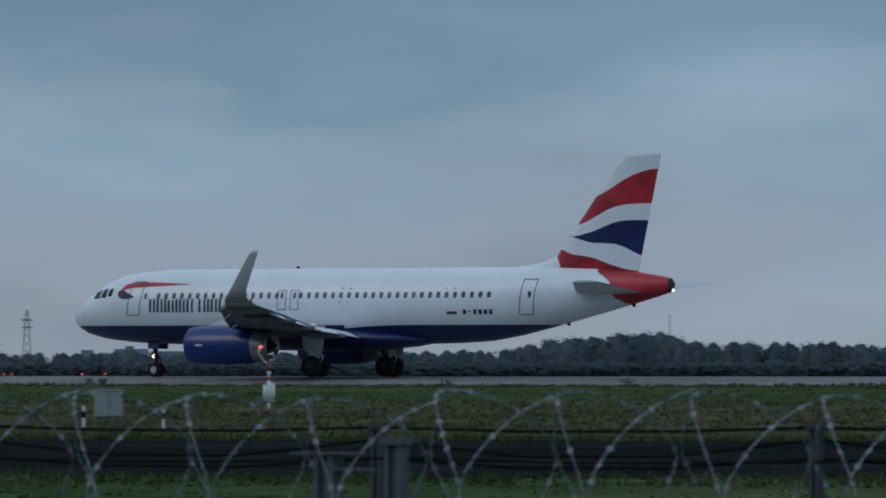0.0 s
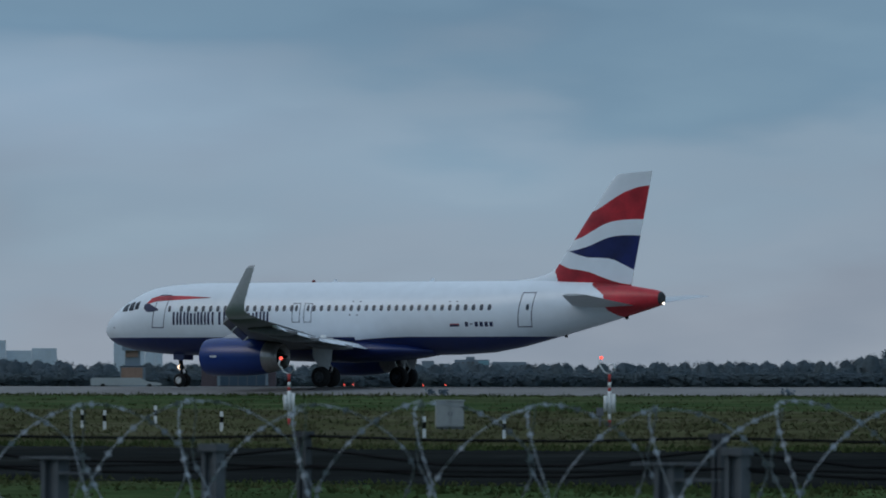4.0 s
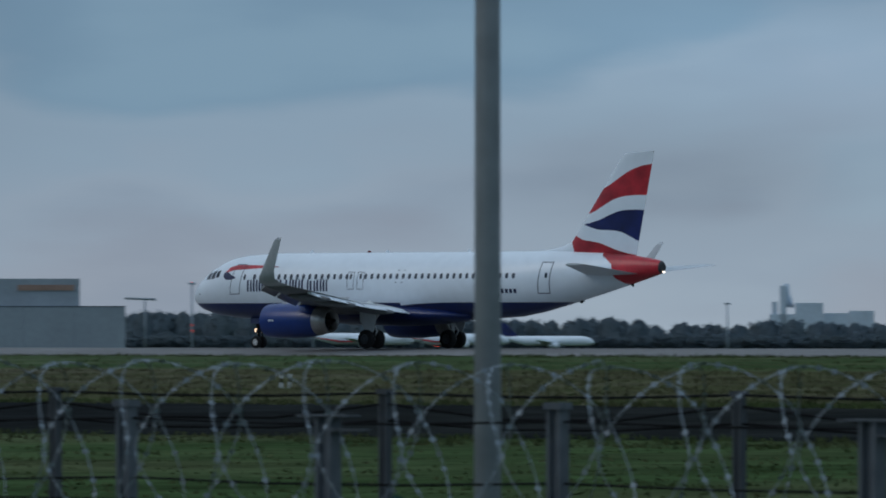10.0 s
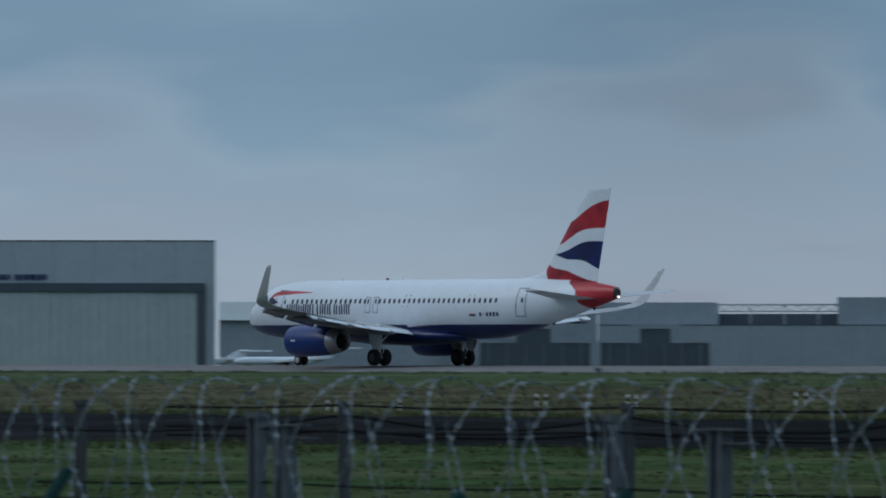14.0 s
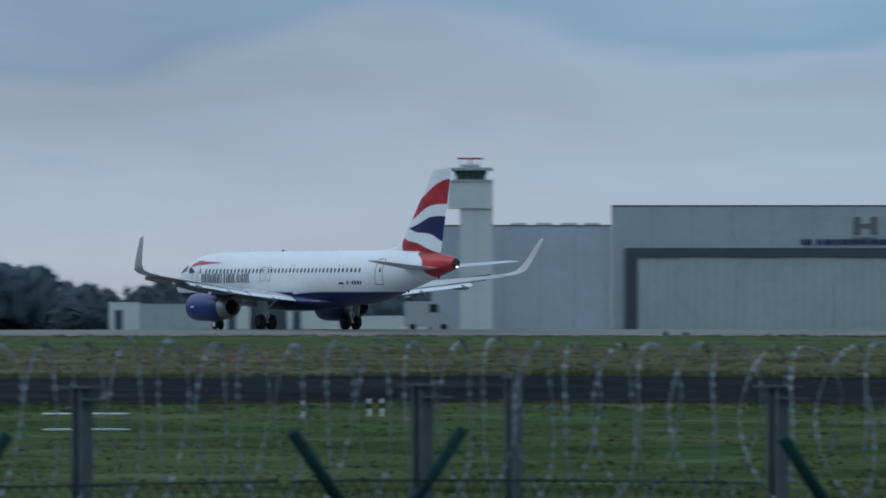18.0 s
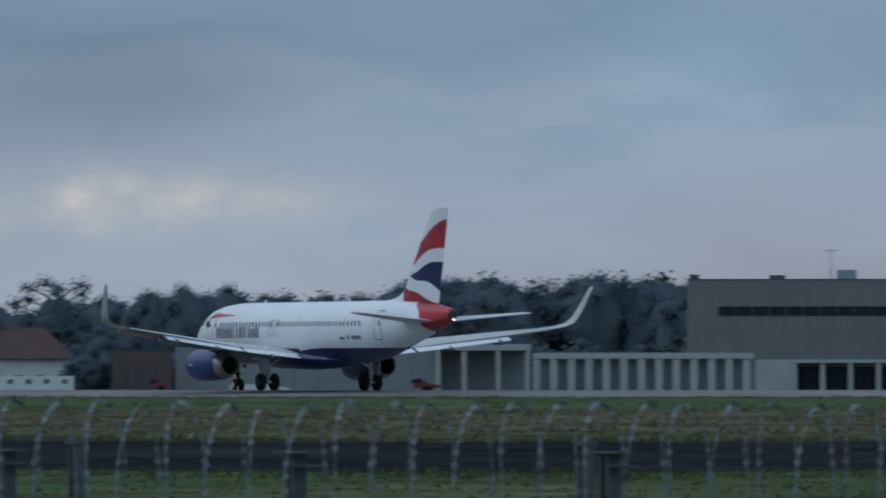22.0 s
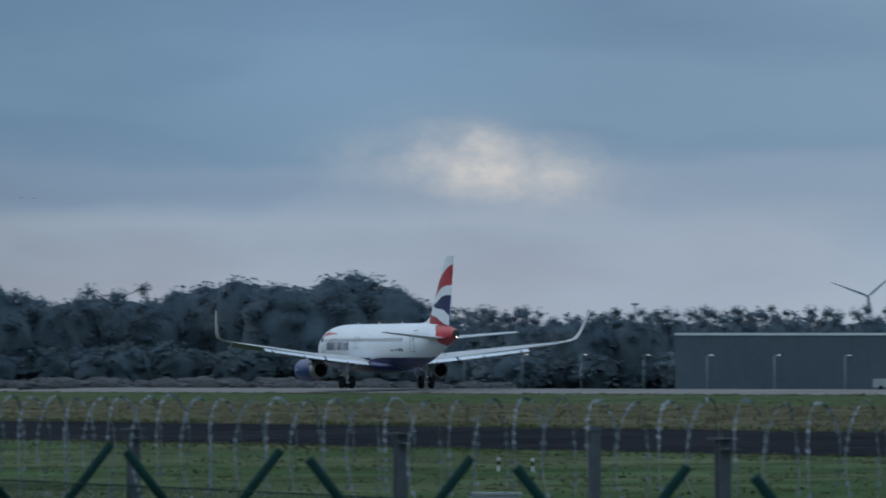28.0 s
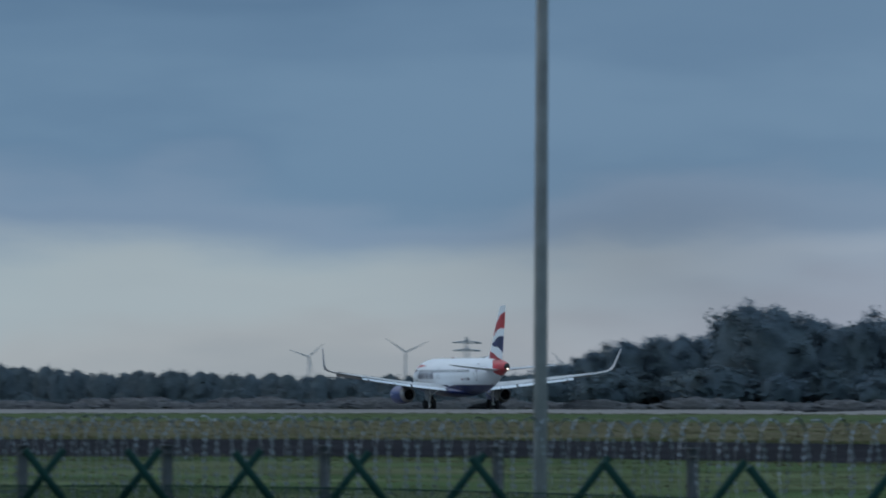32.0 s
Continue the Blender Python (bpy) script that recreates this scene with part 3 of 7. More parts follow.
def build_engine(plane, side):
    cy, cz, back = side * 5.75, 1.70, 0.62
    bm = bmesh.new()

    def ring(x, r, drop=0.0, n=28):
        x = 10.46 + (x - 10.46) * 0.93
        return [ac(x + back, cy + r * math.cos(2 * math.pi * i / n), cz + drop + r * math.sin(2 * math.pi * i / n)) for i in range(n)]
    loft(bm, [ring(10.62, 0.80), ring(10.50, 0.86), ring(10.46, 0.92), ring(10.52, 0.98)], caps=False)
    lip = bm
    engine = part("engine", lip, M_METAL, plane, "jet engine with a deep blue cowl and bright metal lip")
    bm = bmesh.new()
    loft(bm, [ring(10.52, 0.98), ring(10.8, 1.03), ring(11.6, 1.06), ring(13.2, 1.05), ring(14.4, 0.98), ring(14.95, 0.90)], caps=False)
    part("cowl", bm, M_ENGINE, engine, "glossy deep blue engine cowl")
    bm = bmesh.new()
    loft(bm, [ring(14.95, 0.90), ring(15.5, 0.80), ring(15.95, 0.70), ring(15.95, 0.62), ring(15.2, 0.62)], caps=False)
    part("nozzle", bm, M_METAL, engine, "grey metal exhaust nozzle")
    bm = bmesh.new()
    loft(bm, [ring(15.3, 0.66), ring(15.35, 0.3), ring(16.25, 0.06)], caps=False)
    part("core", bm, M_DARK, engine, "dark exhaust core")
    bm = bmesh.new()
    loft(bm, [ring(10.62, 0.80), ring(11.3, 0.80), ring(11.32, 0.25), ring(10.95, 0.03)], caps=False)
    part("fan", bm, M_DARK, engine, "dark intake and fan")
    bm = bmesh.new()
    for s, mi in ((1, 0), (-1, 0)):
        rings = []
        for x0, x1, z, w in ((11.9, 16.5, cz + 0.90, 0.30), (12.3, 17.3, cz + 1.16, 0.28), (12.9, 17.6, cz + 1.34, 0.24), (13.6, 17.6, cz + 1.42, 0.16)):
            rings.append([ac(x0, cy, z), ac((x0 + x1) / 2 - 0.6, cy + w, z), ac(x1, cy, z), ac((x0 + x1) / 2 - 0.6, cy - w, z)])
        if s == 1:
            loft(bm, rings, smooth=False)
    part("pylon", bm, M_GREY, engine)
    # a small white mark on the cowl
    bm = bmesh.new()
    for k in range(4):
        x = 11.95 + k * 0.115
        box(bm, -cy - side * 1.075, -cy - side * 1.055, 17.71 - x - 0.08, 17.71 - x, cz - 0.04, cz + 0.07)
    part("marking", bm, M_PAINTW, engine, "small white marking")


def wheel(bm, x, y, r, w, mi=0):
    rings = []
    for dy, rr in ((-w, r * 0.55), (-w, r * 0.82), (-w * 0.7, r * 0.97), (0, r), (w * 0.7, r * 0.97), (w, r * 0.82), (w, r * 0.55)):
        rings.append([ac(x + rr * math.cos(a), y + dy, r + rr * math.sin(a)) for a in (i * math.pi / 12 for i in range(24))])
    loft(bm, rings, caps=True)


def hub(bm, x, y, r, w, side):
    rings = []
    for dy, rr in ((0, r * 0.52), (side * 0.02, r * 0.5), (-side * 0.03, r * 0.32), (side * 0.03, r * 0.14)):
        rings.append([ac(x + rr * math.cos(a), y + side * w + dy, r + rr * math.sin(a)) for a in (i * math.pi / 8 for i in range(16))])
    loft(bm, rings, caps=True)


def build_gear(plane):
    for side in (1, -1):
        gear = new("main_gear")
        gear.parent = plane
        y = side * 3.795
        for dy in (-0.47, 0.47):
            bm = bmesh.new()
            wheel(bm, 17.71, y + dy, 0.58, 0.21)
            tyre = part("tyre", bm, M_TYRE, gear)
            bm = bmesh.new()
            hub(bm, 17.71, y + dy, 0.58, 0.21, 1 if dy > 0 else -1)
            part("rim", bm, M_GALV, gear)
        bm = bmesh.new()
        tube(bm, [ac(17.71, y, 0.58), ac(17.71, y, 1.5)], 0.10, 10)
        tube(bm, [ac(17.71, y, 1.4), ac(17.55, y, 2.9)], 0.16, 10)
        tube(bm, [ac(17.71, y - 0.5, 0.58), ac(17.71, y + 0.5, 0.58)], 0.09, 8)
        tube(bm, [ac(17.71, y, 1.5), ac(17.3, y - side * 1.7, 2.6)], 0.07, 8)
        tube(bm, [ac(17.95, y, 0.75), ac(18.15, y, 1.05), ac(17.85, y, 1.5)], 0.05, 6)
        part("strut", bm, M_PAINTW, gear, "pale landing gear strut")
        bm = bmesh.new()
        v = [ac(17.05, y + side * 0.30, 2.75), ac(18.45, y + side * 0.30, 2.75), ac(18.35, y + side * 0.36, 1.5), ac(18.15, y + side * 0.34, 0.98), ac(17.5, y + side * 0.34, 1.15), ac(17.1, y + side * 0.36, 1.7)]
        loft(bm, [v, [p + Vector((-side * 0.05, 0, 0)) for p in v]], smooth=False)
        part("gear_door", bm, M_GREY, gear)
    gear = new("nose_gear")
    gear.parent = plane
    for dy in (-0.25, 0.25):
        bm = bmesh.new()
        wheel(bm, 5.07, dy, 0.385, 0.11)
        part("tyre", bm, M_TYRE, gear)
        bm = bmesh.new()
        hub(bm, 5.07, dy, 0.385, 0.11, 1 if dy > 0 else -1)
        part("rim", bm, M_PAINTW, gear)
    bm = bmesh.new()
    tube(bm, [ac(5.07, 0, 0.38), ac(5.0, 0, 1.9)], 0.085, 10)
    tube(bm, [ac(5.05, 0, 1.0), ac(4.9, 0, 1.9)], 0.12, 10)
    tube(bm, [ac(5.07, -0.25, 0.385), ac(5.07, 0.25, 0.385)], 0.06, 8)
    tube(bm, [ac(5.2, 0, 0.6), ac(5.4, 0, 0.85), ac(5.15, 0, 1.1)], 0.04, 6)
    part("strut", bm, M_DARK, gear)
    for side in (1, -1):
        bm = bmesh.new()
        v = [ac(4.75, side * 0.40, 1.92), ac(5.55, side * 0.40, 1.92), ac(5.48, side * 0.46, 1.52), ac(4.82, side * 0.46, 1.55)]
        loft(bm, [v, [p + Vector((-side * 0.03, 0, 0)) for p in v]], smooth=False)
        part("gear_door", bm, M_BLUE, gear)
    for y in (0.16, -0.16):
        def lamp_ring(dx, r):
            return [ac(5.02 + dx, y + r * math.cos(a), 1.12 + r * math.sin(a)) for a in (i * math.pi / 6 for i in range(12))]
        bm = bmesh.new()
        loft(bm, [lamp_ring(*q) for q in ((-0.13, 0.04), (-0.08, 0.10), (0.02, 0.12))])
        lamp = part("taxi_light", bm, M_LAMP, gear, "lit taxi lamp")
        bm = bmesh.new()
        loft(bm, [lamp_ring(*q) for q in ((0.02, 0.112), (0.05, 0.11), (0.09, 0.05))])
        part("lamp_casing", bm, M_GALV, lamp)


def curve(points, s):
    return float(np.interp(s, [p[0] for p in points], [p[1] for p in points]))


FIN_BANDS = (  # heights of the colour edges from the leading to the trailing edge
    ((0, 0.234), (0.10, 0.212), (0.19, 0.190), (0.33, 0.178), (0.47, 0.160), (0.6, 0.128), (0.75, 0.090), (0.88, 0.064), (1, 0.050)),
    ((0, 0.345), (0.10, 0.324), (0.23, 0.302), (0.37, 0.280), (0.51, 0.279), (0.64, 0.272), (0.75, 0.255), (0.9, 0.207), (1, 0.175)),
    ((0, 0.329), (0.15, 0.345), (0.3, 0.375), (0.42, 0.415), (0.53, 0.447), (0.64, 0.460), (0.75, 0.465), (0.9, 0.464), (1, 0.460)),
    ((0, 0.423), (0.12, 0.450), (0.24, 0.505), (0.36, 0.555), (0.48, 0.580), (0.59, 0.591), (0.8, 0.598), (1, 0.598)),
    ((0, 0.658), (0.12, 0.688), (0.24, 0.742), (0.36, 0.790), (0.5, 0.830), (0.7, 0.862), (0.85, 0.875), (1, 0.880)))


def build_fin(plane):
    """The fin, its faces laid along the painted bands."""
    z0, z1 = 5.30, 11.84
    n = 24

    def point(s, v, side):
        le = 29.60 + v * (34.60 - 29.60) + (0.0 if v > 0.05 else -(0.05 - v) * 16)
        te = 35.42 + v * (36.86 - 35.42)
        ch = te - le
        th = 0.10 * ch * 5 * (0.2969 * math.sqrt(max(s, 0)) - 0.126 * s - 0.3516 * s * s + 0.2843 * s ** 3 - 0.1015 * s ** 4)
        z = z0 + v * (z1 - z0)
        if v > 0.96:
            z -= (1 - s) * (v - 0.96) * 3.5
        return ac(le + s * ch, side * th, z)
    bm = bmesh.new()
    colors = (1, 0, 2, 0, 1, 0)
    for side in (1, -1):
        cols = []
        for i in range(n + 1):
            s = (i / n) ** 1.3
            edges = [0.0] + [curve(b, s) for b in FIN_BANDS] + [1.0]
            col = []
            for k in range(6):
                for j in range(4):
                    col.append((edges[k] + (edges[k + 1] - edges[k]) * j / 4, colors[k]))
            col.append((1.0, 0))
            cols.append([(bm.verts.new(point(s, v, side)), c) for v, c in col])
        for a, b in zip(cols, cols[1:]):
            for k in range(len(a) - 1):
                f = bm.faces.new((a[k][0], b[k][0], b[k + 1][0], a[k + 1][0]))
                f.smooth, f.material_index = True, a[k][1]
    bmesh.ops.remove_doubles(bm, verts=bm.verts, dist=0.0004)
    part("tail_fin", bm, [M_WHITE, M_RED, M_TAILBLUE], plane, "tall fin with flowing red, white and blue bands")
    # the fillet in front of the fin
    bm = bmesh.new()
    rings = []
    for x, h, w in ((27.6, 5.86, 0.05), (28.8, 5.98, 0.12), (29.8, 6.18, 0.2), (30.5, 6.5, 0.25), (31.2, 6.3, 0.25)):
        rings.append([ac(x, w * math.cos(a), 5.7 + (h - 5.7) * math.sin(a)) for a in (i * math.pi / 8 for i in range(9))])
    loft(bm, rings, close=False, caps=False)
    part("fin_fillet", bm, M_WHITE, plane)
    for side in (1, -1):
        bm = bmesh.new()
        rings = []
        for y, le, te, z in ((0.3, 31.8, 36.0, 4.48), (1.0, 32.2, 36.0, 4.54), (5.9, 34.85, 36.55, 5.00), (6.22, 35.2, 36.60, 5.03)):
            rings.append([ac(le + c, side * y, z + h) for c, h in wing_section(te - le, 0.09)])
        loft(bm, rings)
        part("tailplane", bm, M_TAILPLANE, plane, "pale grey tailplane")


def build_airliner():
    plane = thing("airliner", pose(0, 0, 0), "white twin-jet airliner with dark blue belly and striped tail fin", "airplane")
    build_fuselage(plane)
    for side in (1, -1):
        build_wing(plane, side)
        build_engine(plane, side)
    build_fin(plane)
    build_gear(plane)
    # wing box fairing
    bm = bmesh.new()
    rings = []
    for x, w, zb, zt in ((10.2, 1.2, 1.80, 2.3), (11.2, 1.85, 1.62, 2.6), (13.0, 2.08, 1.45, 2.75), (17.0, 2.12, 1.38, 2.8), (19.5, 2.05, 1.45, 2.75), (21.5, 1.7, 1.62, 2.5), (23.0, 1.0, 1.84, 2.2)):
        c, k = (zb + zt) / 2, (zt - zb) / 2
        rings.append([ac(x, w * math.cos(a), c + k * math.sin(a)) for a in (i * math.pi / 12 for i in range(24))])
    loft(bm, rings)
    part("wing_fairing", bm, M_BLUE, plane, "dark blue belly fairing")
    # wing root top fairing in white
    for side in (1, -1):
        decal("root_fairing", plane, [(18.2, 2.62, 2.86), (19.2, 2.70, 2.92), (20.6, 2.77, 2.88), (21.6, 2.79, 2.82)], M_WHITE, side, out=0.05, steps=3)
        # cockpit windows
        for k, (xa, xb, za, zb) in enumerate(((1.74, 2.26, 4.28, 4.74), (2.36, 2.78, 4.32, 4.84), (2.88, 3.20, 4.40, 4.86))):
            decal("cockpit_window", plane, [(xa, za, min(zb - 0.12, along(TOP, xa) - 0.06)), ((xa + xb) / 2, za, min(zb - 0.03, along(TOP, (xa + xb) / 2) - 0.08)), (xb, za + 0.02, min(zb, along(TOP, xb) - 0.1))], M_GLASS, side, steps=5)
        # cabin windows
        x = 6.40
        while x < 27.5:
            if not any(abs(x - q) < 0.30 for q in (14.36, 15.16)):
                decal("cabin_window", plane, [(x - 0.115, 4.33, 4.50), (x - 0.075, 4.25, 4.58), (x + 0.075, 4.25, 4.58), (x + 0.115, 4.33, 4.50)], M_PANE, side, steps=2)
            x += 0.509
        for x in (14.36, 15.16, 5.55, 29.62):
            decal("cabin_window", plane, [(x - 0.09, 4.33, 4.50), (x - 0.06, 4.25, 4.58), (x + 0.06, 4.25, 4.58), (x + 0.09, 4.33, 4.50)], M_PANE, side, steps=2)
        outline_frame("door_seam", plane, 4.30, 5.15, 3.34, 5.22, 0.13, 0.045, side)
        outline_frame("door_seam", plane, 28.95, 29.80, 3.32, 5.24, 0.12, 0.045, side)
        for x in (14.36, 15.16):
            outline_frame("door_seam", plane, x - 0.27, x + 0.27, 3.62, 4.70, 0.0, 0.035, side)
        # ribbon mark, red over blue, on the forward fuselage
        decal("ribbon_mark", plane, [(3.75, 4.66, 4.74), (4.0, 4.74, 5.03), (4.5, 4.86, 5.15), (5.4, 4.90, 5.17), (6.6, 4.96, 5.14), (8.2, 5.03, 5.06)], M_RED, side, "red ribbon mark")
        decal("ribbon_mark", plane, [(3.62, 4.46, 4.68), (3.85, 4.28, 4.76), (4.1, 4.24, 4.68), (4.4, 4.27, 4.54), (4.75, 4.34, 4.40)], M_LETTER, side, "dark blue ribbon mark")
        # the name on the side as plain upright bars
        x = 5.82
        for w, tall in ((0.46, 1), (0.46, 1), (0.16, 1), (0.46, 0.9), (0.16, 1), (0.44, 1), (0.50, 1), (0, 0), (0.54, 1), (0.16, 1), (0.48, 1), (0.70, 1), (0.52, 0.9), (0.48, 1), (0.44, 1)):
            if w == 0:
                x += 0.24
                continue
            w *= 0.87
            z1 = 3.52 + 0.72 * tall
            decal("name_block", plane, [(x, 3.52, z1), (x + 0.15, 3.52, z1)], M_LETTER, side, steps=3)
            if w > 0.2:
                decal("name_block", plane, [(x + w - 0.13, 3.52, z1), (x + w, 3.52, z1)], M_LETTER, side, steps=3)
            x += w + 0.095
        for k in range(6):
            x = 25.72 + k * 0.31
            decal("marking_bar", plane, [(x, 3.36 if k != 1 else 3.48, 3.62 if k != 1 else 3.53), (x + 0.20, 3.36 if k != 1 else 3.48, 3.62 if k != 1 else 3.53)], M_LETTER, side, steps=2)
        decal("marking_bar", plane, [(24.75, 3.36, 3.46), (25.35, 3.36, 3.46)], M_LETTER, side, steps=2)
        decal("marking_bar", plane, [(24.75, 3.46, 3.52), (25.35, 3.46, 3.52)], M_RED, side, steps=2)
        # sensor ports and vents
        for x, z in ((18.1, 4.75), (18.6, 4.75), (18.0, 4.0), (18.5, 4.0), (24.6, 4.72), (25.1, 4.72), (1.15, 3.35)):
            decal("vent", plane, [(x, z, z + 0.06), (x + 0.10, z, z + 0.06)], M_LETTER, side, steps=1)
    # antennas and beacons
    for x, z, h in ((9.2, 5.79, 0.28), (15.4, 5.79, 0.26), (22.0, 5.79, 0.28)):
        bm = bmesh.new()
        loft(bm, [[ac(x, 0.02, z), ac(x + 0.4, 0.02, z), ac(x + 0.4, -0.02, z), ac(x, -0.02, z)], [ac(x + 0.22, 0.008, z + h), ac(x + 0.4, 0.008, z + h), ac(x + 0.4, -0.008, z + h), ac(x + 0.22, -0.008, z + h)]], smooth=False)
        part("antenna", bm, M_WHITE, plane)
    bm = bmesh.new()
    bmesh.ops.create_icosphere(bm, subdivisions=2, radius=0.11, matrix=Matrix.Translation(ac(14.2, 0, 5.92)))
    part("beacon", bm, M_BEACON, plane, "unlit red beacon")
    for x, z in ((31.0, 2.86), (35.0, 3.85)):
        bm = bmesh.new()
        loft(bm, [[(-0.03, 17.71 - x, z + 0.1), (0.03, 17.71 - x, z + 0.1), (0.03, 17.41 - x, z + 0.14), (-0.03, 17.41 - x, z + 0.14)], [(-0.015, 17.56 - x, z - 0.12), (0.015, 17.56 - x, z - 0.12), (0.015, 17.41 - x, z - 0.12), (-0.015, 17.41 - x, z - 0.12)]], smooth=False)
        part("drain_mast", bm, M_DARK, plane)
    bm = bmesh.new()
    bmesh.ops.create_icosphere(bm, subdivisions=2, radius=0.07, matrix=Matrix.Translation(ac(37.60, 0, 4.60)))
    part("tail_light", bm, M_LAMPTAIL, plane, "lit white tail lamp")
    return plane


AIRLINER = build_airliner()


# ---------------------------------------------------------------- trees
def leaf_card(bm, c, size, rng, out=None):
    a = rng.uniform(0, math.tau)
    n = Vector((math.cos(a), math.sin(a), rng.uniform(-0.2, 0.9)))
    if out is not None:
        n = out.normalized() * 0.8 + Vector((0, 0, 0.3)) + n * 0.7
    n.normalize()
    s = n.cross(Vector((rng.uniform(-1, 1), rng.uniform(-1, 1), 1))).normalized()
    t = n.cross(s)
    k = [s * size * rng.uniform(0.7, 1.2), t * size * rng.uniform(0.6, 1.1)]
    bm.faces.new([bm.verts.new(c + p) for p in (k[0], k[1], -k[0] * 0.9, -k[1] * rng.uniform(0.5, 1.0))])


MASS = {"round": (4.7, 2.45, 4.1), "wide": (4.6, 2.95, 4.0), "lacy": (6.0, 1.5, 1.9), "pine": (5.9, 1.6, 3.3), "bush": (2.1, 2.0, 2.3)}      # middle, half width, half height


def foliage_mass(bm, shape, lean, rng):
    """The dense inside of a crown, uneven all over."""
    seed = Vector((rng.uniform(0, 50), rng.uniform(0, 50), rng.uniform(0, 50)))
    mid, half, tall = MASS[shape]
    bmesh.ops.create_icosphere(bm, subdivisions=3, radius=1.0)
    for v in bm.verts:
        q = v.co.copy()
        k = 0.95 + 0.28 * noise.noise(q * 1.9 + seed) + 0.24 * noise.noise(q * 4.3 + seed) + 0.18 * noise.noise(q * 9.0 + seed)
        v.co = Vector((lean.x * 0.6 + q.x * k * half, lean.y * 0.6 + q.y * k * half, mid + q.z * tall * (0.5 + 0.5 * k)))
    bm.normal_update()
    for f in bm.faces:
        f.smooth = True


def crown_normals(me):
    """Leaves are shaded like the rounded crown that they make up."""
    co = np.empty(len(me.vertices) * 3, dtype=np.float32)
    me.vertices.foreach_get("co", co)
    n = co.reshape(-1, 3) - np.array((0, 0, 4.0), dtype=np.float32)
    n[:, :2] /= np.linalg.norm(n[:, :2], axis=1, keepdims=True) + 0.5
    n[:, 2] = n[:, 2] * 0.03 + 0.55
    return n / np.linalg.norm(n, axis=1, keepdims=True)


def build_tree(name, m, seed, shape, label, leaf):
    """A tree about ten metres high: a tapered trunk with limbs, and a crown of leaf clumps with gaps."""
    rng = random.Random(seed)
    tree = thing(name, m, label, "tree", "trees along the airfield")
    bm = bmesh.new()
    lean = Vector((rng.uniform(-0.4, 0.4), rng.uniform(-0.4, 0.4), 0))
    top = 8.2 if shape != "bush" else 4.0
    trunk = [Vector((0, 0, -0.3)), Vector((0.05, 0, 1.6)), lean * 0.5 + Vector((0, 0, 4.2)), lean + Vector((0, 0, top))]
    tube(bm, trunk, [0.26, 0.21, 0.15, 0.04], 7)
    tips = []
    count = {"round": 13, "wide": 15, "lacy": 16, "pine": 10, "bush": 10}[shape]
    for i in range(count):
        f = (i + 0.5) / count
        z0 = {"round": 2.0, "wide": 1.8, "lacy": 2.6, "pine": 4.6, "bush": 0.5}[shape] + f * (top - 2.6 if shape != "bush" else 2.6)
        a = i * 2.4 + rng.uniform(-0.4, 0.4)
        reach = {"round": 2.7 * math.sin(math.pi * (0.22 + 0.66 * f)), "wide": 3.6 * math.sin(math.pi * (0.28 + 0.55 * f)),
                 "lacy": 3.2 * math.sin(math.pi * (0.2 + 0.6 * f)), "pine": 1.9 * (1.1 - 0.6 * f), "bush": 2.2 * math.sin(math.pi * (0.3 + 0.5 * f))}[shape] * rng.uniform(0.75, 1.15)
        p0 = lean * (z0 / top) + Vector((0, 0, z0))
        p1 = p0 + Vector((math.cos(a) * reach, math.sin(a) * reach, 0.35 * reach + 0.5))
        tube(bm, [p0, (p0 + p1) / 2 + Vector((0, 0, 0.15)), p1], [0.10, 0.06, 0.025], 5)
        tips.append(p1)
    tips.append(trunk[-1] + Vector((0, 0, 0.5)))
    part("trunk", bm, M_BARK, tree)
    bm = bmesh.new()
    size, per, spread = {"round": (0.145, 190, 0.92), "wide": (0.145, 190, 0.98), "lacy": (0.13, 170, 0.85), "pine": (0.15, 200, 0.85), "bush": (0.16, 280, 0.95)}[shape]
    inner = bmesh.new()
    foliage_mass(inner, shape, lean, rng)
    # leaves all over the dense inside
    hull = [(f.calc_center_median(), f.normal.copy(), max(e.calc_length() for e in f.edges)) for f in inner.faces]
    for c, n, edge in hull:
        for k in range({"round": 2, "wide": 3, "bush": 2}.get(shape, 1)):
            v = Vector((rng.uniform(-1, 1), rng.uniform(-1, 1), rng.uniform(-1, 1))) * edge * 0.5
            leaf_card(bm, c + v + n * rng.random() ** 1.6 * 0.42, size * rng.uniform(0.7, 1.3), rng, n)
    for tip in tips:
        r = spread * rng.uniform(0.75, 1.25)
        for k in range(int(per * r)):
            v = Vector((rng.gauss(0, 1), rng.gauss(0, 1), rng.gauss(0, 0.75)))
            v = v.normalized() * r * rng.random() ** 0.8
            leaf_card(bm, tip + v, size * rng.uniform(0.6, 1.25), rng, v)
        if shape in ("round", "wide", "bush"):
            q = tip * 0.55 + Vector((0, 0, tip.z * 0.38))
            for k in range(int(per * 0.5)):
                v = Vector((rng.gauss(0, 1), rng.gauss(0, 1), rng.gauss(0, 0.8))).normalized() * r * rng.uniform(0.8, 1.15)
                leaf_card(bm, q + v, size * rng.uniform(0.7, 1.3), rng, v + Vector((q.x, q.y, 0)))
    if shape in ("round", "wide", "bush"):   # low skirts
        for k in range(260):
            a, q = rng.uniform(0, math.tau), rng.uniform(1.4, 2.7)
            leaf_card(bm, Vector((math.cos(a) * q, math.sin(a) * q, rng.uniform(0.2, 3.2))), size * rng.uniform(0.7, 1.3), rng)
    for f in bm.faces:
        f.smooth = True
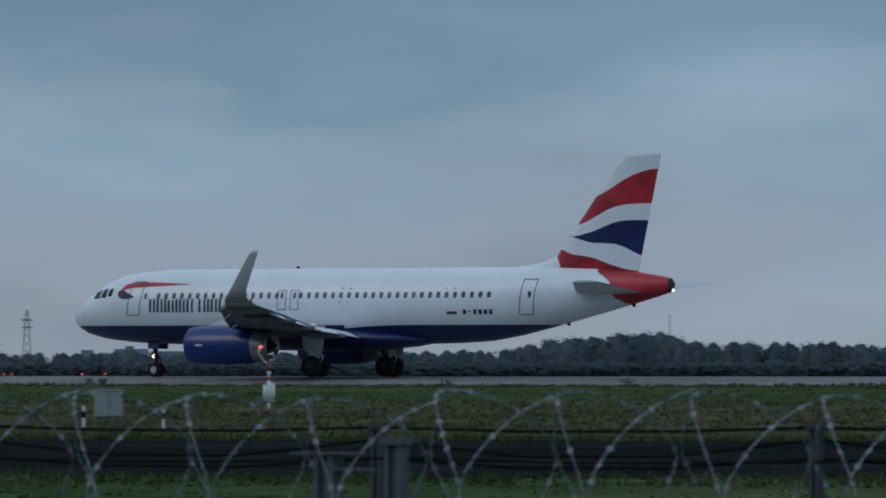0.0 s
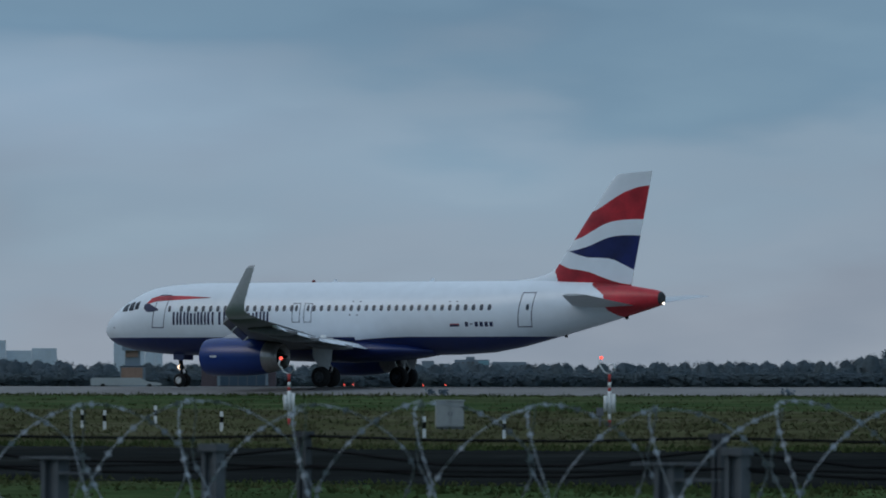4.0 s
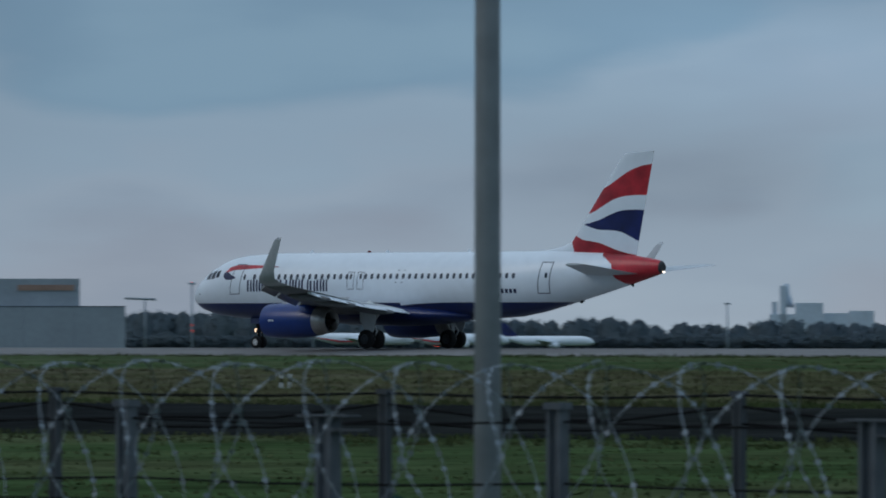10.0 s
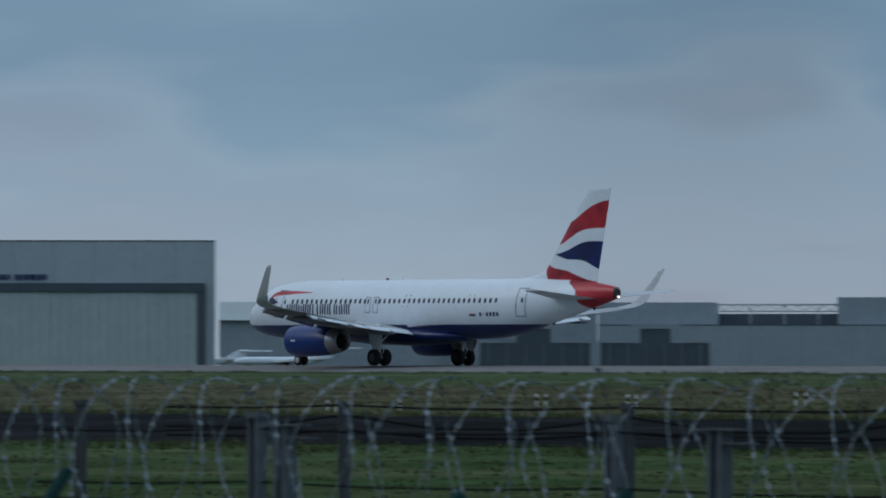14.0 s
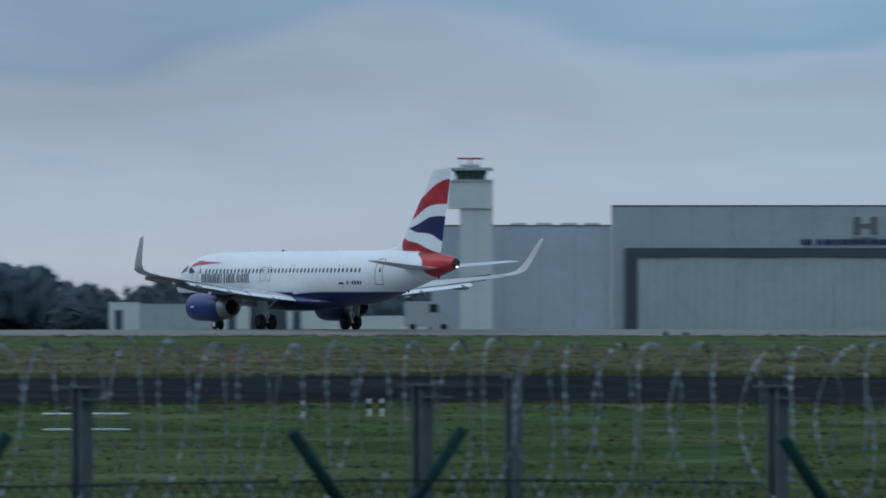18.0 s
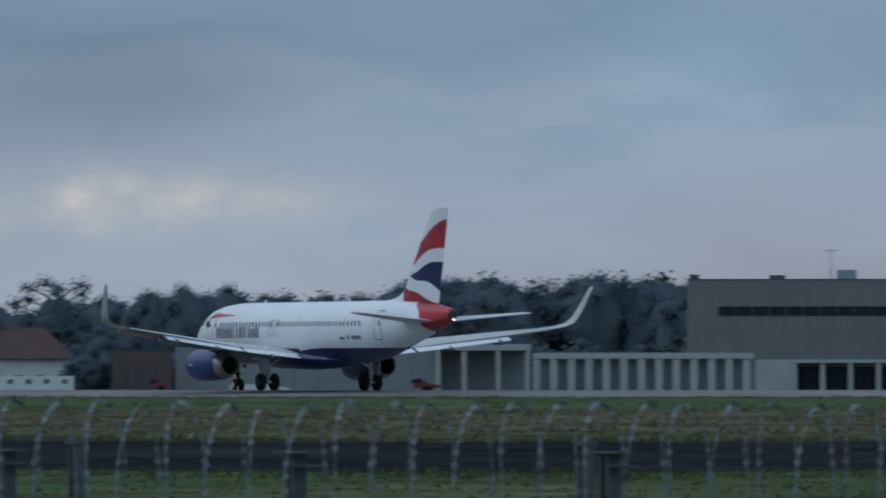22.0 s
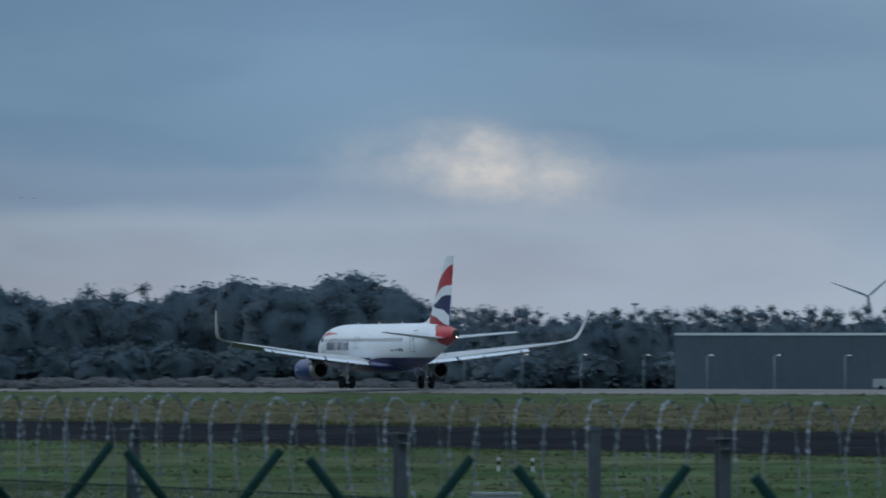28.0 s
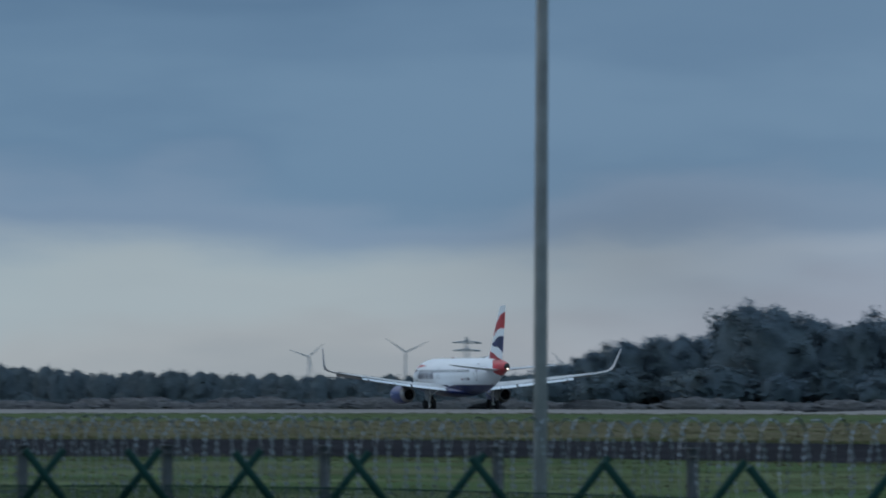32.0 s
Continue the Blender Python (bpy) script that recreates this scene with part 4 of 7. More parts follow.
    crown = part("crown", bm, leaf, tree, recalc=False)
    crown.data.normals_split_custom_set_from_vertices(crown_normals(crown.data).tolist())
    mass = part("inner_foliage", inner, leaf, tree, recalc=False)
    mass.data.normals_split_custom_set_from_vertices(crown_normals(mass.data).tolist())
    return tree


PROTO = {}


def plant(shape, u, d, top, wide=1.0, variant=0, far=False, label=None):
    """One tree whose crown reaches the elevation top."""
    p = spot(u, d)
    h = rise(top, d) - p.z
    s = h / {"bush": 5.6, "pine": 9.7}.get(shape, 9.15)
    sw = s * wide
    a = (u * 7.3 + d) % 6.28
    m = pose(p.x, p.y, p.z, 0, 0, math.degrees(a)) @ Matrix.Diagonal((sw, sw, s, 1))
    key = (shape, variant, far)
    if key not in PROTO:
        label = {"round": "round-crowned dark green tree in full leaf", "wide": "broad dark green tree in full leaf", "lacy": "airy tree with thin leaves and gaps",
                 "pine": "tall pine with a small dark crown", "bush": "low dense dark green bush"}[shape] + (" in a far wood" if far else " behind the runway")
        name = "bush" if shape == "bush" else ("pine_tree" if shape == "pine" else "tree")
        PROTO[key] = build_tree(name, Matrix(), 11 * variant + len(shape) * 7, shape, label, M_HAZYPINE if shape == "pine" else M_FARLEAF if far else M_LEAF)
        PROTO[key].matrix_world = m
        PROTO[key].scale = (1, 1, 1)
        PROTO[key].matrix_world = pose(p.x, p.y, p.z, 0, 0, math.degrees(a))
        if abs(s - 1) < 0.12:
            return
        # the model itself stands among the others, a little further back
        q = spot(u, d * 1.02)
        PROTO[key].matrix_world = pose(q.x, q.y, q.z - 2.5, 0, 0, math.degrees(a))
    copy_thing(PROTO[key], m)


WOODS = {}


def join_into_wood(name, far, shape, variant, m):
    """Keeps one more tree for a wood that stays joined."""
    WOODS.setdefault((name, far), []).append((shape, variant, m))


def tree_matrix(shape, u, d, top, wide):
    p = spot(u, d)
    s = (rise(top, d) - p.z) / {"bush": 5.6, "pine": 9.7}.get(shape, 9.15)
    return pose(p.x, p.y, p.z, 0, 0, math.degrees((u * 7.3 + d) % 6.28)) @ Matrix.Diagonal((s * wide, s * wide, s, 1))


def skyline(name, points, d, step, shapes, far=False, rows=2, seed=1, jitter=0.07, under=0.0):
    """Trees whose tops follow the given elevations; the front row stands singly, the rows behind are one wood."""
    rng = random.Random(seed)
    us = [p[0] for p in points]
    es = [p[1] for p in points]
    u = us[0]
    while u < us[-1]:
        for r in range(rows):
            uu = u + rng.uniform(-0.4, 0.4) * step + r * step * 0.5
            e = float(np.interp(uu, us, es)) * rng.uniform(1 - jitter, 1.02) - r * 4
            shape, dd, wide, variant = rng.choice(shapes), d * (1 + 0.035 * r + rng.uniform(-0.01, 0.01)), rng.uniform(0.9, 1.35), rng.randrange(3)
            if far or r:
                join_into_wood(name, far, shape, variant, tree_matrix(shape, uu, dd, e, wide))
            else:
                plant(shape, uu, dd, e, wide, variant, far)
        if under:
            for k in range(1 if far else 4):
                uu = u + rng.uniform(-0.5, 0.5) * step
                join_into_wood(name, far, "bush", rng.randrange(3), tree_matrix("bush", uu, d * rng.uniform(0.985, 1.015), under * rng.uniform(0.6, 1.0), rng.uniform(1.2, 1.8)))
            if far:   # a low hedge closes the foot of a far wood
                for k in range(2):
                    join_into_wood(name, far, "bush", rng.randrange(3), tree_matrix("bush", u + (k - 0.5) * step * 0.6, d * 0.97, under * 0.25, 2.2))
        u += step * rng.uniform(0.8, 1.2)


def grow_woods():
    for (name, far), trees in WOODS.items():
        verts, faces, mats, count, normals = [], [], [], 0, []
        for shape, variant, m in trees:
            key = (shape, variant, False)
            if key not in PROTO:
                plant(shape, 8700 + 20 * variant, 1480, 60, 1.0, variant)
            for ob in PROTO[key].children:
                me = ob.data
                co = np.empty(len(me.vertices) * 3, dtype=np.float32)
                me.vertices.foreach_get("co", co)
                co = co.reshape(-1, 3)
                if ob.name.startswith("trunk"):
                    fs = [] if far else [list(p.vertices) for p in me.polygons]
                    mi = 1
                    nor = np.tile(np.array((0, 0, 1), dtype=np.float32), (len(co), 1))
                elif ob.name.startswith("inner"):
                    nor = crown_normals(me)
                    fs = [list(p.vertices) for p in me.polygons]
                    mi = 0
                else:   # fewer, larger clumps for the rows behind
                    cards = co.reshape(-1, 4, 3)[::9 if far else 5]
                    nor = crown_normals(me).reshape(-1, 4, 3)[::9 if far else 5].reshape(-1, 3)
                    mid = cards.mean(axis=1, keepdims=True)
                    co = ((cards - mid) * (1.9 if far else 1.6) + mid).reshape(-1, 3)
                    fs = np.arange(len(co)).reshape(-1, 4).tolist()
                    mi = 0
                if not fs:
                    continue
                verts.append(co @ np.array(m.to_3x3(), dtype=np.float32).T + np.array(m.translation, dtype=np.float32))
                nor = nor @ np.array(m.to_quaternion().to_matrix(), dtype=np.float32).T
                normals.append(nor)
                faces += [[i + count for i in f] for f in fs]
                mats += [mi] * len(fs)
                count += len(co)
        me = bpy.data.meshes.new(name)
        me.from_pydata(np.concatenate(verts).tolist(), [], faces)
        me.polygons.foreach_set("material_index", mats)
        me.polygons.foreach_set("use_smooth", [True] * len(mats))
        me.normals_split_custom_set_from_vertices(np.concatenate(normals).tolist())
        # the whole pine wood takes the hazier leaf colour
        me.materials.append(M_HAZYPINE if name == "pine_wood" else M_FARLEAF if far else M_LEAF)
        me.materials.append(M_BARK)
        tagged(new(name, me), "hazy belt of far trees along the horizon" if far else "deep belt of dark trees behind the airfield", "wood", kind="stuff")


skyline("far_wood", ((-1100, 33), (-780, 33), (-703, 40), (-618, 37), (-567, 36), (-490, 42), (-431, 40), (-380, 62), (-330, 55), (-269, 49), (-171, 43), (-130, 26), (0, 24), (300, 20), (464, 19), (784, 19), (1200, 20), (1400, 28), (1445, 34), (1495, 27),
         (1545, 18), (1605, 27), (1665, 18), (1725, 36), (1845, 31), (2184, 34), (2300, 38), (2400, 44), (2620, 48)), 2200, 34, ("round", "wide", "round"), True, 2, 3, under=14)
skyline("tower_wood", ((5120, 78), (5400, 70), (5620, 78), (5720, 64), (5800, 64), (5870, 96), (5950, 106), (6090, 106), (6206, 108), (6290, 130), (6400, 132), (6560, 90), (6830, 128)), 1750, 62, ("round", "wide"), False, 2, 5, under=50)
skyline("office_wood", ((6850, 182), (6900, 190), (7050, 186), (7090, 158), (7150, 166), (7200, 186), (7330, 182), (7360, 156), (7480, 158), (7540, 150), (7650, 166), (7780, 162), (7830, 150), (7900, 148), (8010, 122), (8060, 132), (8110, 124), (8250, 118)), 1420, 72, ("round", "wide"), False, 2, 7, under=90)
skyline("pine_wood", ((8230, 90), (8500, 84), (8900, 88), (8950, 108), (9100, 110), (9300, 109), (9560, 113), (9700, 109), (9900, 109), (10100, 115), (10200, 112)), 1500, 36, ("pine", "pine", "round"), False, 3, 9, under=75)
skyline("runway_wood", ((10195, 164), (10230, 182), (10290, 188), (10350, 176), (10380, 162), (10420, 178), (10500, 181), (10580, 168), (10600, 148), (10640, 140), (10700, 150), (10760, 148), (10800, 134), (10860, 153), (10900, 166), (10964, 176), (10990, 148), (11010, 122),
         (11100, 116), (11190, 112), (11260, 86), (11330, 60)), 1250, 56, ("wide", "round", "wide"), False, 3, 11, jitter=0.05, under=80)
skyline("end_wood", ((11300, 52), (11640, 50), (11788, 53), (11988, 61), (12088, 56), (12288, 70), (12700, 74)), 2400, 34, ("round", "wide"), True, 2, 13, under=36)
plant("lacy", 7960, 1330, 170, 1.15)
plant("lacy", 10700, 1240, 158, 1.2, 1)
grow_woods()


# ---------------------------------------------------------------- buildings
def site(name, u0, u1, d, label, category, turn=0.0, kind=""):
    """A place for a building between two bearings: x runs across the view, y away from it."""
    uc = (u0 + u1) / 2
    ob = thing(name, facing(uc, d, turn), label, category, kind=kind)
    zb = spot(uc, d).z
    return ob, (lambda u: (uc - u) * d / STEP), (lambda e: rise(e, d) - zb)


def shell(ob, x0, x1, z1, depth, wall, roof=None, lip=0.35, y0=0.0, name="wall"):
    """Four walls and a flat roof with a parapet."""
    for a, b, c, e in ((x0, x1, y0, y0 + 0.3), (x0, x1, y0 + depth - 0.3, y0 + depth), (x0, x0 + 0.3, y0 + 0.3, y0 + depth - 0.3), (x1 - 0.3, x1, y0 + 0.3, y0 + depth - 0.3)):
        piece(name, ob, wall, a, b, c, e, -1.5, z1)
    piece("roof", ob, roof or wall, x0 + 0.3, x1 - 0.3, y0 + 0.3, y0 + depth - 0.3, z1 - lip - 0.2, z1 - lip)
    piece("parapet", ob, M_CLADDK, x0 - 0.05, x1 + 0.05, y0 - 0.06, y0 - 0.01, z1 - 0.12, z1 + 0.06)


def ribs(ob, x0, x1, z0, z1, step, material, y=-0.05, w=0.08, name="panel_joint"):
    n = max(1, int((x1 - x0) / step))
    for i in range(1, n):
        x = x0 + (x1 - x0) * i / n
        piece(name, ob, material, x - w / 2, x + w / 2, y, -0.002, z0, z1)


def window(ob, x0, x1, z0, z1, glass=None, surround=None, y=-0.02):
    pane = piece("window", ob, glass or M_GLASS, x0, x1, y - 0.02, y, z0, z1)
    fr = surround or M_CLADLT
    for a, b, c, e in ((x0 - 0.12, x1 + 0.12, z0 - 0.12, z0), (x0 - 0.12, x1 + 0.12, z1, z1 + 0.12), (x0 - 0.12, x0, z0, z1), (x1, x1 + 0.12, z0, z1)):
        piece("window_frame", pane, fr, a, b, y - 0.06, y, c, e)


def build_big_hangar():
    ob, X, Z = site("hangar", 4866, 4007, 1300, "large grey hangar with tall pale sliding doors and a square emblem", "hangar")
    x0, x1, top = X(4866), X(4007), Z(201)
    shell(ob, x0, x1, top, 60, M_HANGAR)
    ribs(ob, x0, x1, Z(128), top - 0.2, 6.0, M_STEELDK, -0.02, 0.05)
    d0, d1, dt = X(4842), X(4024), Z(126)
    piece("door_frame", ob, M_CLADDK, d0, d1, -0.7, -0.01, dt - 1.3, dt)
    piece("door_frame", ob, M_CLADDK, d0, d0 + 1.8, -0.65, -0.01, -1.5, dt - 1.3)
    piece("door_frame", ob, M_CLADDK, d1 - 1.2, d1, -0.65, -0.01, -1.5, dt - 1.3)
    n = 9
    for i in range(n):
        a = d0 + 1.85 + (d1 - d0 - 3.1) * i / n
        b = d0 + 1.85 + (d1 - d0 - 3.1) * (i + 1) / n
        leaf = piece("sliding_door", ob, M_DOORPAN, a + 0.04, b - 0.04, -0.30 - 0.12 * (i % 2), -0.05, -1.5, dt - 1.35)
        for k in range(1, 5):
            x = a + (b - a) * k / 5
            piece("rib", leaf, M_CLAD, x - 0.04, x + 0.04, -0.36 - 0.12 * (i % 2), -0.30 - 0.12 * (i % 2), -1.4, dt - 1.5)
    # emblem board and an unreadable line of letters under it
    s = X(4417)
    em = piece("emblem", ob, M_CLADLT, s - 2.0, s + 2.0, -0.25, -0.02, Z(145), Z(183))
    for a, b, c, e in ((-1.8, -0.7, 0.3, 3.0), (0.7, 1.8, 0.3, 3.0), (-0.7, 0.7, 1.3, 2.0)):
        piece("emblem_bar", em, M_STEELDK, s + a, s + b, -0.33, -0.25, Z(145) + c, Z(145) + e)
    x = X(4530)
    rng = random.Random(4)
    while x < X(4305):
        w = rng.uniform(0.4, 0.9)
        piece("sign_bar", ob, M_TAILBLUE, x, x + w, -0.2, -0.02, Z(130) + 0.15, Z(130) + 0.95)
        x += w + rng.choice((0.2, 0.2, 0.2, 0.8))


def build_annex():
    ob, X, Z = site("annex_building", 5185, 4866, 1302, "plain grey annex block beside the hangar", "building")
    shell(ob, X(5185), X(4866.6), Z(166), 50, M_ANNEX)
    ribs(ob, X(5185), X(4866.6), 0, Z(160), 5.0, M_STEELDK, -0.02, 0.05)
    for u in (4900, 4940, 4985, 5030):
        piece("roof_vent", ob, M_CLADLT, X(u) - 1.2, X(u) + 1.2, 3, 5, Z(166) - 0.4, Z(166) + 0.4)


def build_tower():
    ob, X, Z = site("control_tower", 5145, 5076, 1290, "slender pale concrete control tower with a glazed cab", "tower")
    x0, x1 = X(5145), X(5076)
    w = x1 - x0
    shell(ob, x0 + 0.9, x1, Z(246), w * 0.9, M_TOWER, lip=0.1)
    box_top = piece("head", ob, M_TOWER, x0 - 0.9, x1, -0.35, w * 0.9, Z(196), Z(243))
    piece("gallery", ob, M_CLADLT, x0 - 0.6, x1 + 0.1, -0.5, w * 0.9 + 0.3, Z(243) + 0.02, Z(247))
    bm = bmesh.new()
    a, b = x0 + 0.1, x1 - 0.9
    loft(bm, [[(a + 0.3, 0.3, Z(247)), (b - 0.3, 0.3, Z(247)), (b - 0.3, 4.6, Z(247)), (a + 0.3, 4.6, Z(247))],
              [(a, 0, Z(263)), (b, 0, Z(263)), (b, 4.9, Z(263)), (a, 4.9, Z(263))]], smooth=False)
    cab = part("cab", bm, M_GLASS, ob, "dark glazed cab")
    for i in range(6):
        x = a + (b - a) * i / 5
        piece("mullion", cab, M_CLADLT, x - 0.07, x + 0.07, -0.12, 0.0, Z(247), Z(263))
    piece("cab_roof", ob, M_CLADLT, x0 - 0.8, x1 + 0.0, -0.8, 5.6, Z(263) + 0.02, Z(268))
    bm = bmesh.new()
    c = (a + b) / 2
    tube(bm, [(c, 2.5, Z(268)), (c, 2.5, Z(283))], 0.16, 8)
    tube(bm, [(c - 1.4, 2.5, Z(272)), (c + 1.4, 2.5, Z(272))], 0.25, 8)
    for dx in (-1.6, 1.3, -0.8):
        tube(bm, [(c + dx, 2.0, Z(268)), (c + dx, 2.0, Z(268) + 1.4)], 0.05, 6)
    part("mast", bm, M_CLADLT, ob)
    piece("radar_bar", ob, M_PAINTR, c - 1.9, c + 1.9, 2.3, 2.7, Z(283), Z(283) + 0.28, "red radar antenna bar")
    ribs(ob, x0 + 0.9, x1, 0, Z(196), w / 3, M_CLADLT, -0.03, 0.06)


def build_grey_hall():
    """The long hall with a truss roof edge beside the parked red-tailed jets."""
    ob, X, Z = site("terminal_hall", 3330, 2610, 1650, "long grey hall with a stepped roof and a truss canopy", "building")
    shell(ob, X(3330), X(2610), Z(52), 40, M_CLAD)
    ribs(ob, X(3330), X(2610), -1, Z(50), 9.0, M_STEELDK, -0.02, 0.06)
    piece("roof_block", ob, M_CLAD, X(2905), X(2690), 3, 38, Z(52), Z(101))
    piece("roof_block", ob, M_CLAD, X(3330), X(3120), 4, 38, Z(52), Z(92))
    piece("roof_block", ob, M_CLADDK, X(3120), X(2905), 12, 38, Z(52), Z(72))
    piece("sign_band", ob, M_ORANGE, X(2800), X(2700), 2.8, 3.0, Z(80), Z(90), "dim orange sign band")
    bm = bmesh.new()
    za, zb = Z(76), Z(88)
    x = X(3118)
    tube(bm, [(X(3118), 4, za), (X(2886), 4, za)], 0.15, 6)
    tube(bm, [(X(3118), 4, zb), (X(2886), 4, zb)], 0.2, 6)
    k = 0
    while x < X(2886) - 1.2:
        tube(bm, [(x, 4, za if k % 2 else zb), (x + 1.25, 4, zb if k % 2 else za)], 0.11, 5)
        x += 1.25
        k += 1
    for u in (3118, 3060, 3000, 2940, 2886):
        tube(bm, [(X(u), 4, Z(52)), (X(u), 4, zb)], 0.16, 6)
    part("roof_truss", bm, M_CLADLT, ob, "pale lattice truss")
    bm = bmesh.new()
    tube(bm, [(X(2610), 1, Z(66)), (X(2555), 1, Z(64))], 0.25, 6)
    tube(bm, [(X(2575), 1, Z(64)), (X(2575), 1, -1)], 0.2, 6)
    part("footbridge", bm, M_CLAD, ob)


def build_pale_hangar():
    ob, X, Z = site("hangar", 4000, 3519, 1520, "grey hangar with a wide pale roof band", "hangar")
    shell(ob, X(4000), X(3592), Z(60), 45, M_CLAD)
    bm = bmesh.new()
    loft(bm, [[(X(4000), -1, Z(60)), (X(3592), -1, Z(60)), (X(3592), 44, Z(60)), (X(4000), 44, Z(60))],
              [(X(4000), 5, Z(93)), (X(3592), 5, Z(93)), (X(3592), 40, Z(93)), (X(4000), 40, Z(93))]], smooth=False)
    part("pale_roof", bm, M_CLADLT, ob, "pale metal roof slope")
    piece("stair_block", ob, M_CLAD, X(3592), X(3519), -2, 30, -1.5, Z(100))
    ribs(ob, X(4000), X(3592), 0, Z(58), 7.0, M_STEELDK, -0.02, 0.05)
    # low wing with two dark gates
    piece("low_wing", ob, M_CLAD, X(3519) + 0.01, X(3330), 4, 30, -1.5, Z(96))
    for a, b, c, e in ((3540, 3345, 3483, 3407), (3327, 3135, 3265, 3195)):
        gate = piece("gate", ob, M_CLADDK, X(a), X(b), -6.5, -6.0, -1.5, Z(20), "dark raised gate under a pale frame")
        piece("gate_top", gate, M_CLADDK, X(c) + 0.8, X(e) - 0.8, -6.4, -6.1, Z(20), Z(45))
        for x0, x1, z0, z1 in ((X(a), X(c) - 0.8, Z(20), Z(24)), (X(e) + 0.8, X(b), Z(20), Z(24)), (X(c) - 0.8, X(e) + 0.8, Z(46), Z(52)), (X(c) - 0.8, X(c) + 0.6, Z(24), Z(46)), (X(e) - 0.6, X(e) + 0.8, Z(24), Z(46)),
                               (X(a) - 0.7, X(a), -1.5, Z(24)), (X(b), X(b) + 0.7, -1.5, Z(24))):
            piece("gate_frame", gate, M_CLAD, x0, x1, -6.7, -5.9, z0, z1, "pale steel frame")
        for k in range(6):
            x = X(a) + (X(b) - X(a)) * (k + 0.5) / 6
            piece("gate_post", gate, M_STEELDK, x - 0.12, x + 0.12, -6.7, -6.5, -1.5, Z(20))


def build_low_blocks():
    spec = ((5755, 5700, 32, M_TOWER), (5700, 5555, 29, M_CLADLT), (5555, 5505, 32, M_TOWER), (5500, 5442, 24, M_CLADDK), (5440, 5345, 29, M_TOWER), (5340, 5190, 8, M_TOWER))
    for a, b, e, m in spec:
        ob, X, Z = site("utility_building", a, b, 1210, {M_TOWER: "low pale rendered service building", M_CLADLT: "low grey flat-roofed service building"}.get(m, "low dark shelter between service buildings"), "building")
        shell(ob, X(a), X(b) - 0.05, Z(e), 12, m)
        if m is M_CLADLT:
            ribs(ob, X(a), X(b), 0, Z(e) - 0.4, 2.2, M_CLAD)
        elif m is M_TOWER and e > 10:
            piece("door", ob, M_CLADDK, X(a) + 0.8, X(a) + 1.9, -0.06, -0.01, -1.2, Z(e) * 0.7)


def build_colonnade():
    ob, X, Z = site("terminal_pavilion", 6724, 5964, 1230, "long low pavilion with pale columns and dark window bays", "building")
    x0, x1, top = X(6724), X(5964), Z(34)
    piece("wall", ob, M_RENDER, x0, X(6659), 0, 14, -1.5, top)
    piece("roof", ob, M_RENDER, X(6659) + 0.01, x1, -0.6, 14, top - 0.45, top)
    piece("back_wall", ob, M_CLAD, X(6659) + 0.01, x1, 3.0, 13.9, -1.5, top - 0.46)
    n = 14
    for i in range(n + 1):
        x = X(6655) + (x1 - X(6655)) * i / n
        piece("column", ob, M_RENDER, x - 0.28, x + 0.28, -0.5, 0.1, -1.5, top - 0.46)
        if i < n:
            xa = x + 0.45
            xb = x + (x1 - X(6655)) / n - 0.45
            w = piece("window", ob, M_GLASS, xa, xb, 2.9, 2.99, -0.8, top - 1.0)
            for k in (1, 2):
                xx = xa + (xb - xa) * k / 3
                piece("mullion", w, M_CLADDK, xx - 0.05, xx + 0.05, 2.82, 2.9, -0.8, top - 1.0)
            if i in (3, 6, 7, 11):
                piece("ceiling_lamp", ob, M_LAMPDIM, (xa + xb) / 2 - 0.3, (xa + xb) / 2 + 0.3, 1.6, 1.8, top - 0.75, top - 0.65)
    ob, X, Z = site("terminal_wing", 7118, 6726, 1180, "low building with a row of narrow pale pillars", "building")
    top = Z(46)
    piece("roof", ob, M_RENDER, X(7118), X(6727), -0.4, 14, top - 0.8, top)
    piece("back_wall", ob, M_CLAD, X(7118), X(6727), 1.2, 13.9, -1.5, top - 0.81)
    n = 13
    for i in range(n):
        x = X(7112) + (X(6740) - X(7112)) * i / (n - 1)
        piece("pillar", ob, M_RENDER, x - 0.5, x + 0.5, -0.3, 0.6, -1.5, top - 0.81)
    ob, X, Z = site("service_hall", 7750, 7122, 1160, "long low grey hall with a covered porch", "building")
    shell(ob, X(7750), X(7290), Z(58), 18, M_HALLGREY)
    ribs(ob, X(7750), X(7290), -1, Z(55), 3.0, M_STEELDK)
    piece("porch_roof", ob, M_RENDER, X(7290) + 0.01, X(7122), -2.5, 12, Z(50), Z(61))
    piece("porch_back", ob, M_HALLGREY, X(7290) + 0.01, X(7122), 4, 11.9, -1.5, Z(50) - 0.01)
    for u in (7286, 7240, 7180, 7128):
        piece("porch_post", ob, M_RENDER, X(u) - 0.3, X(u) + 0.3, -2.4, -1.8, -1.5, Z(50) - 0.01)


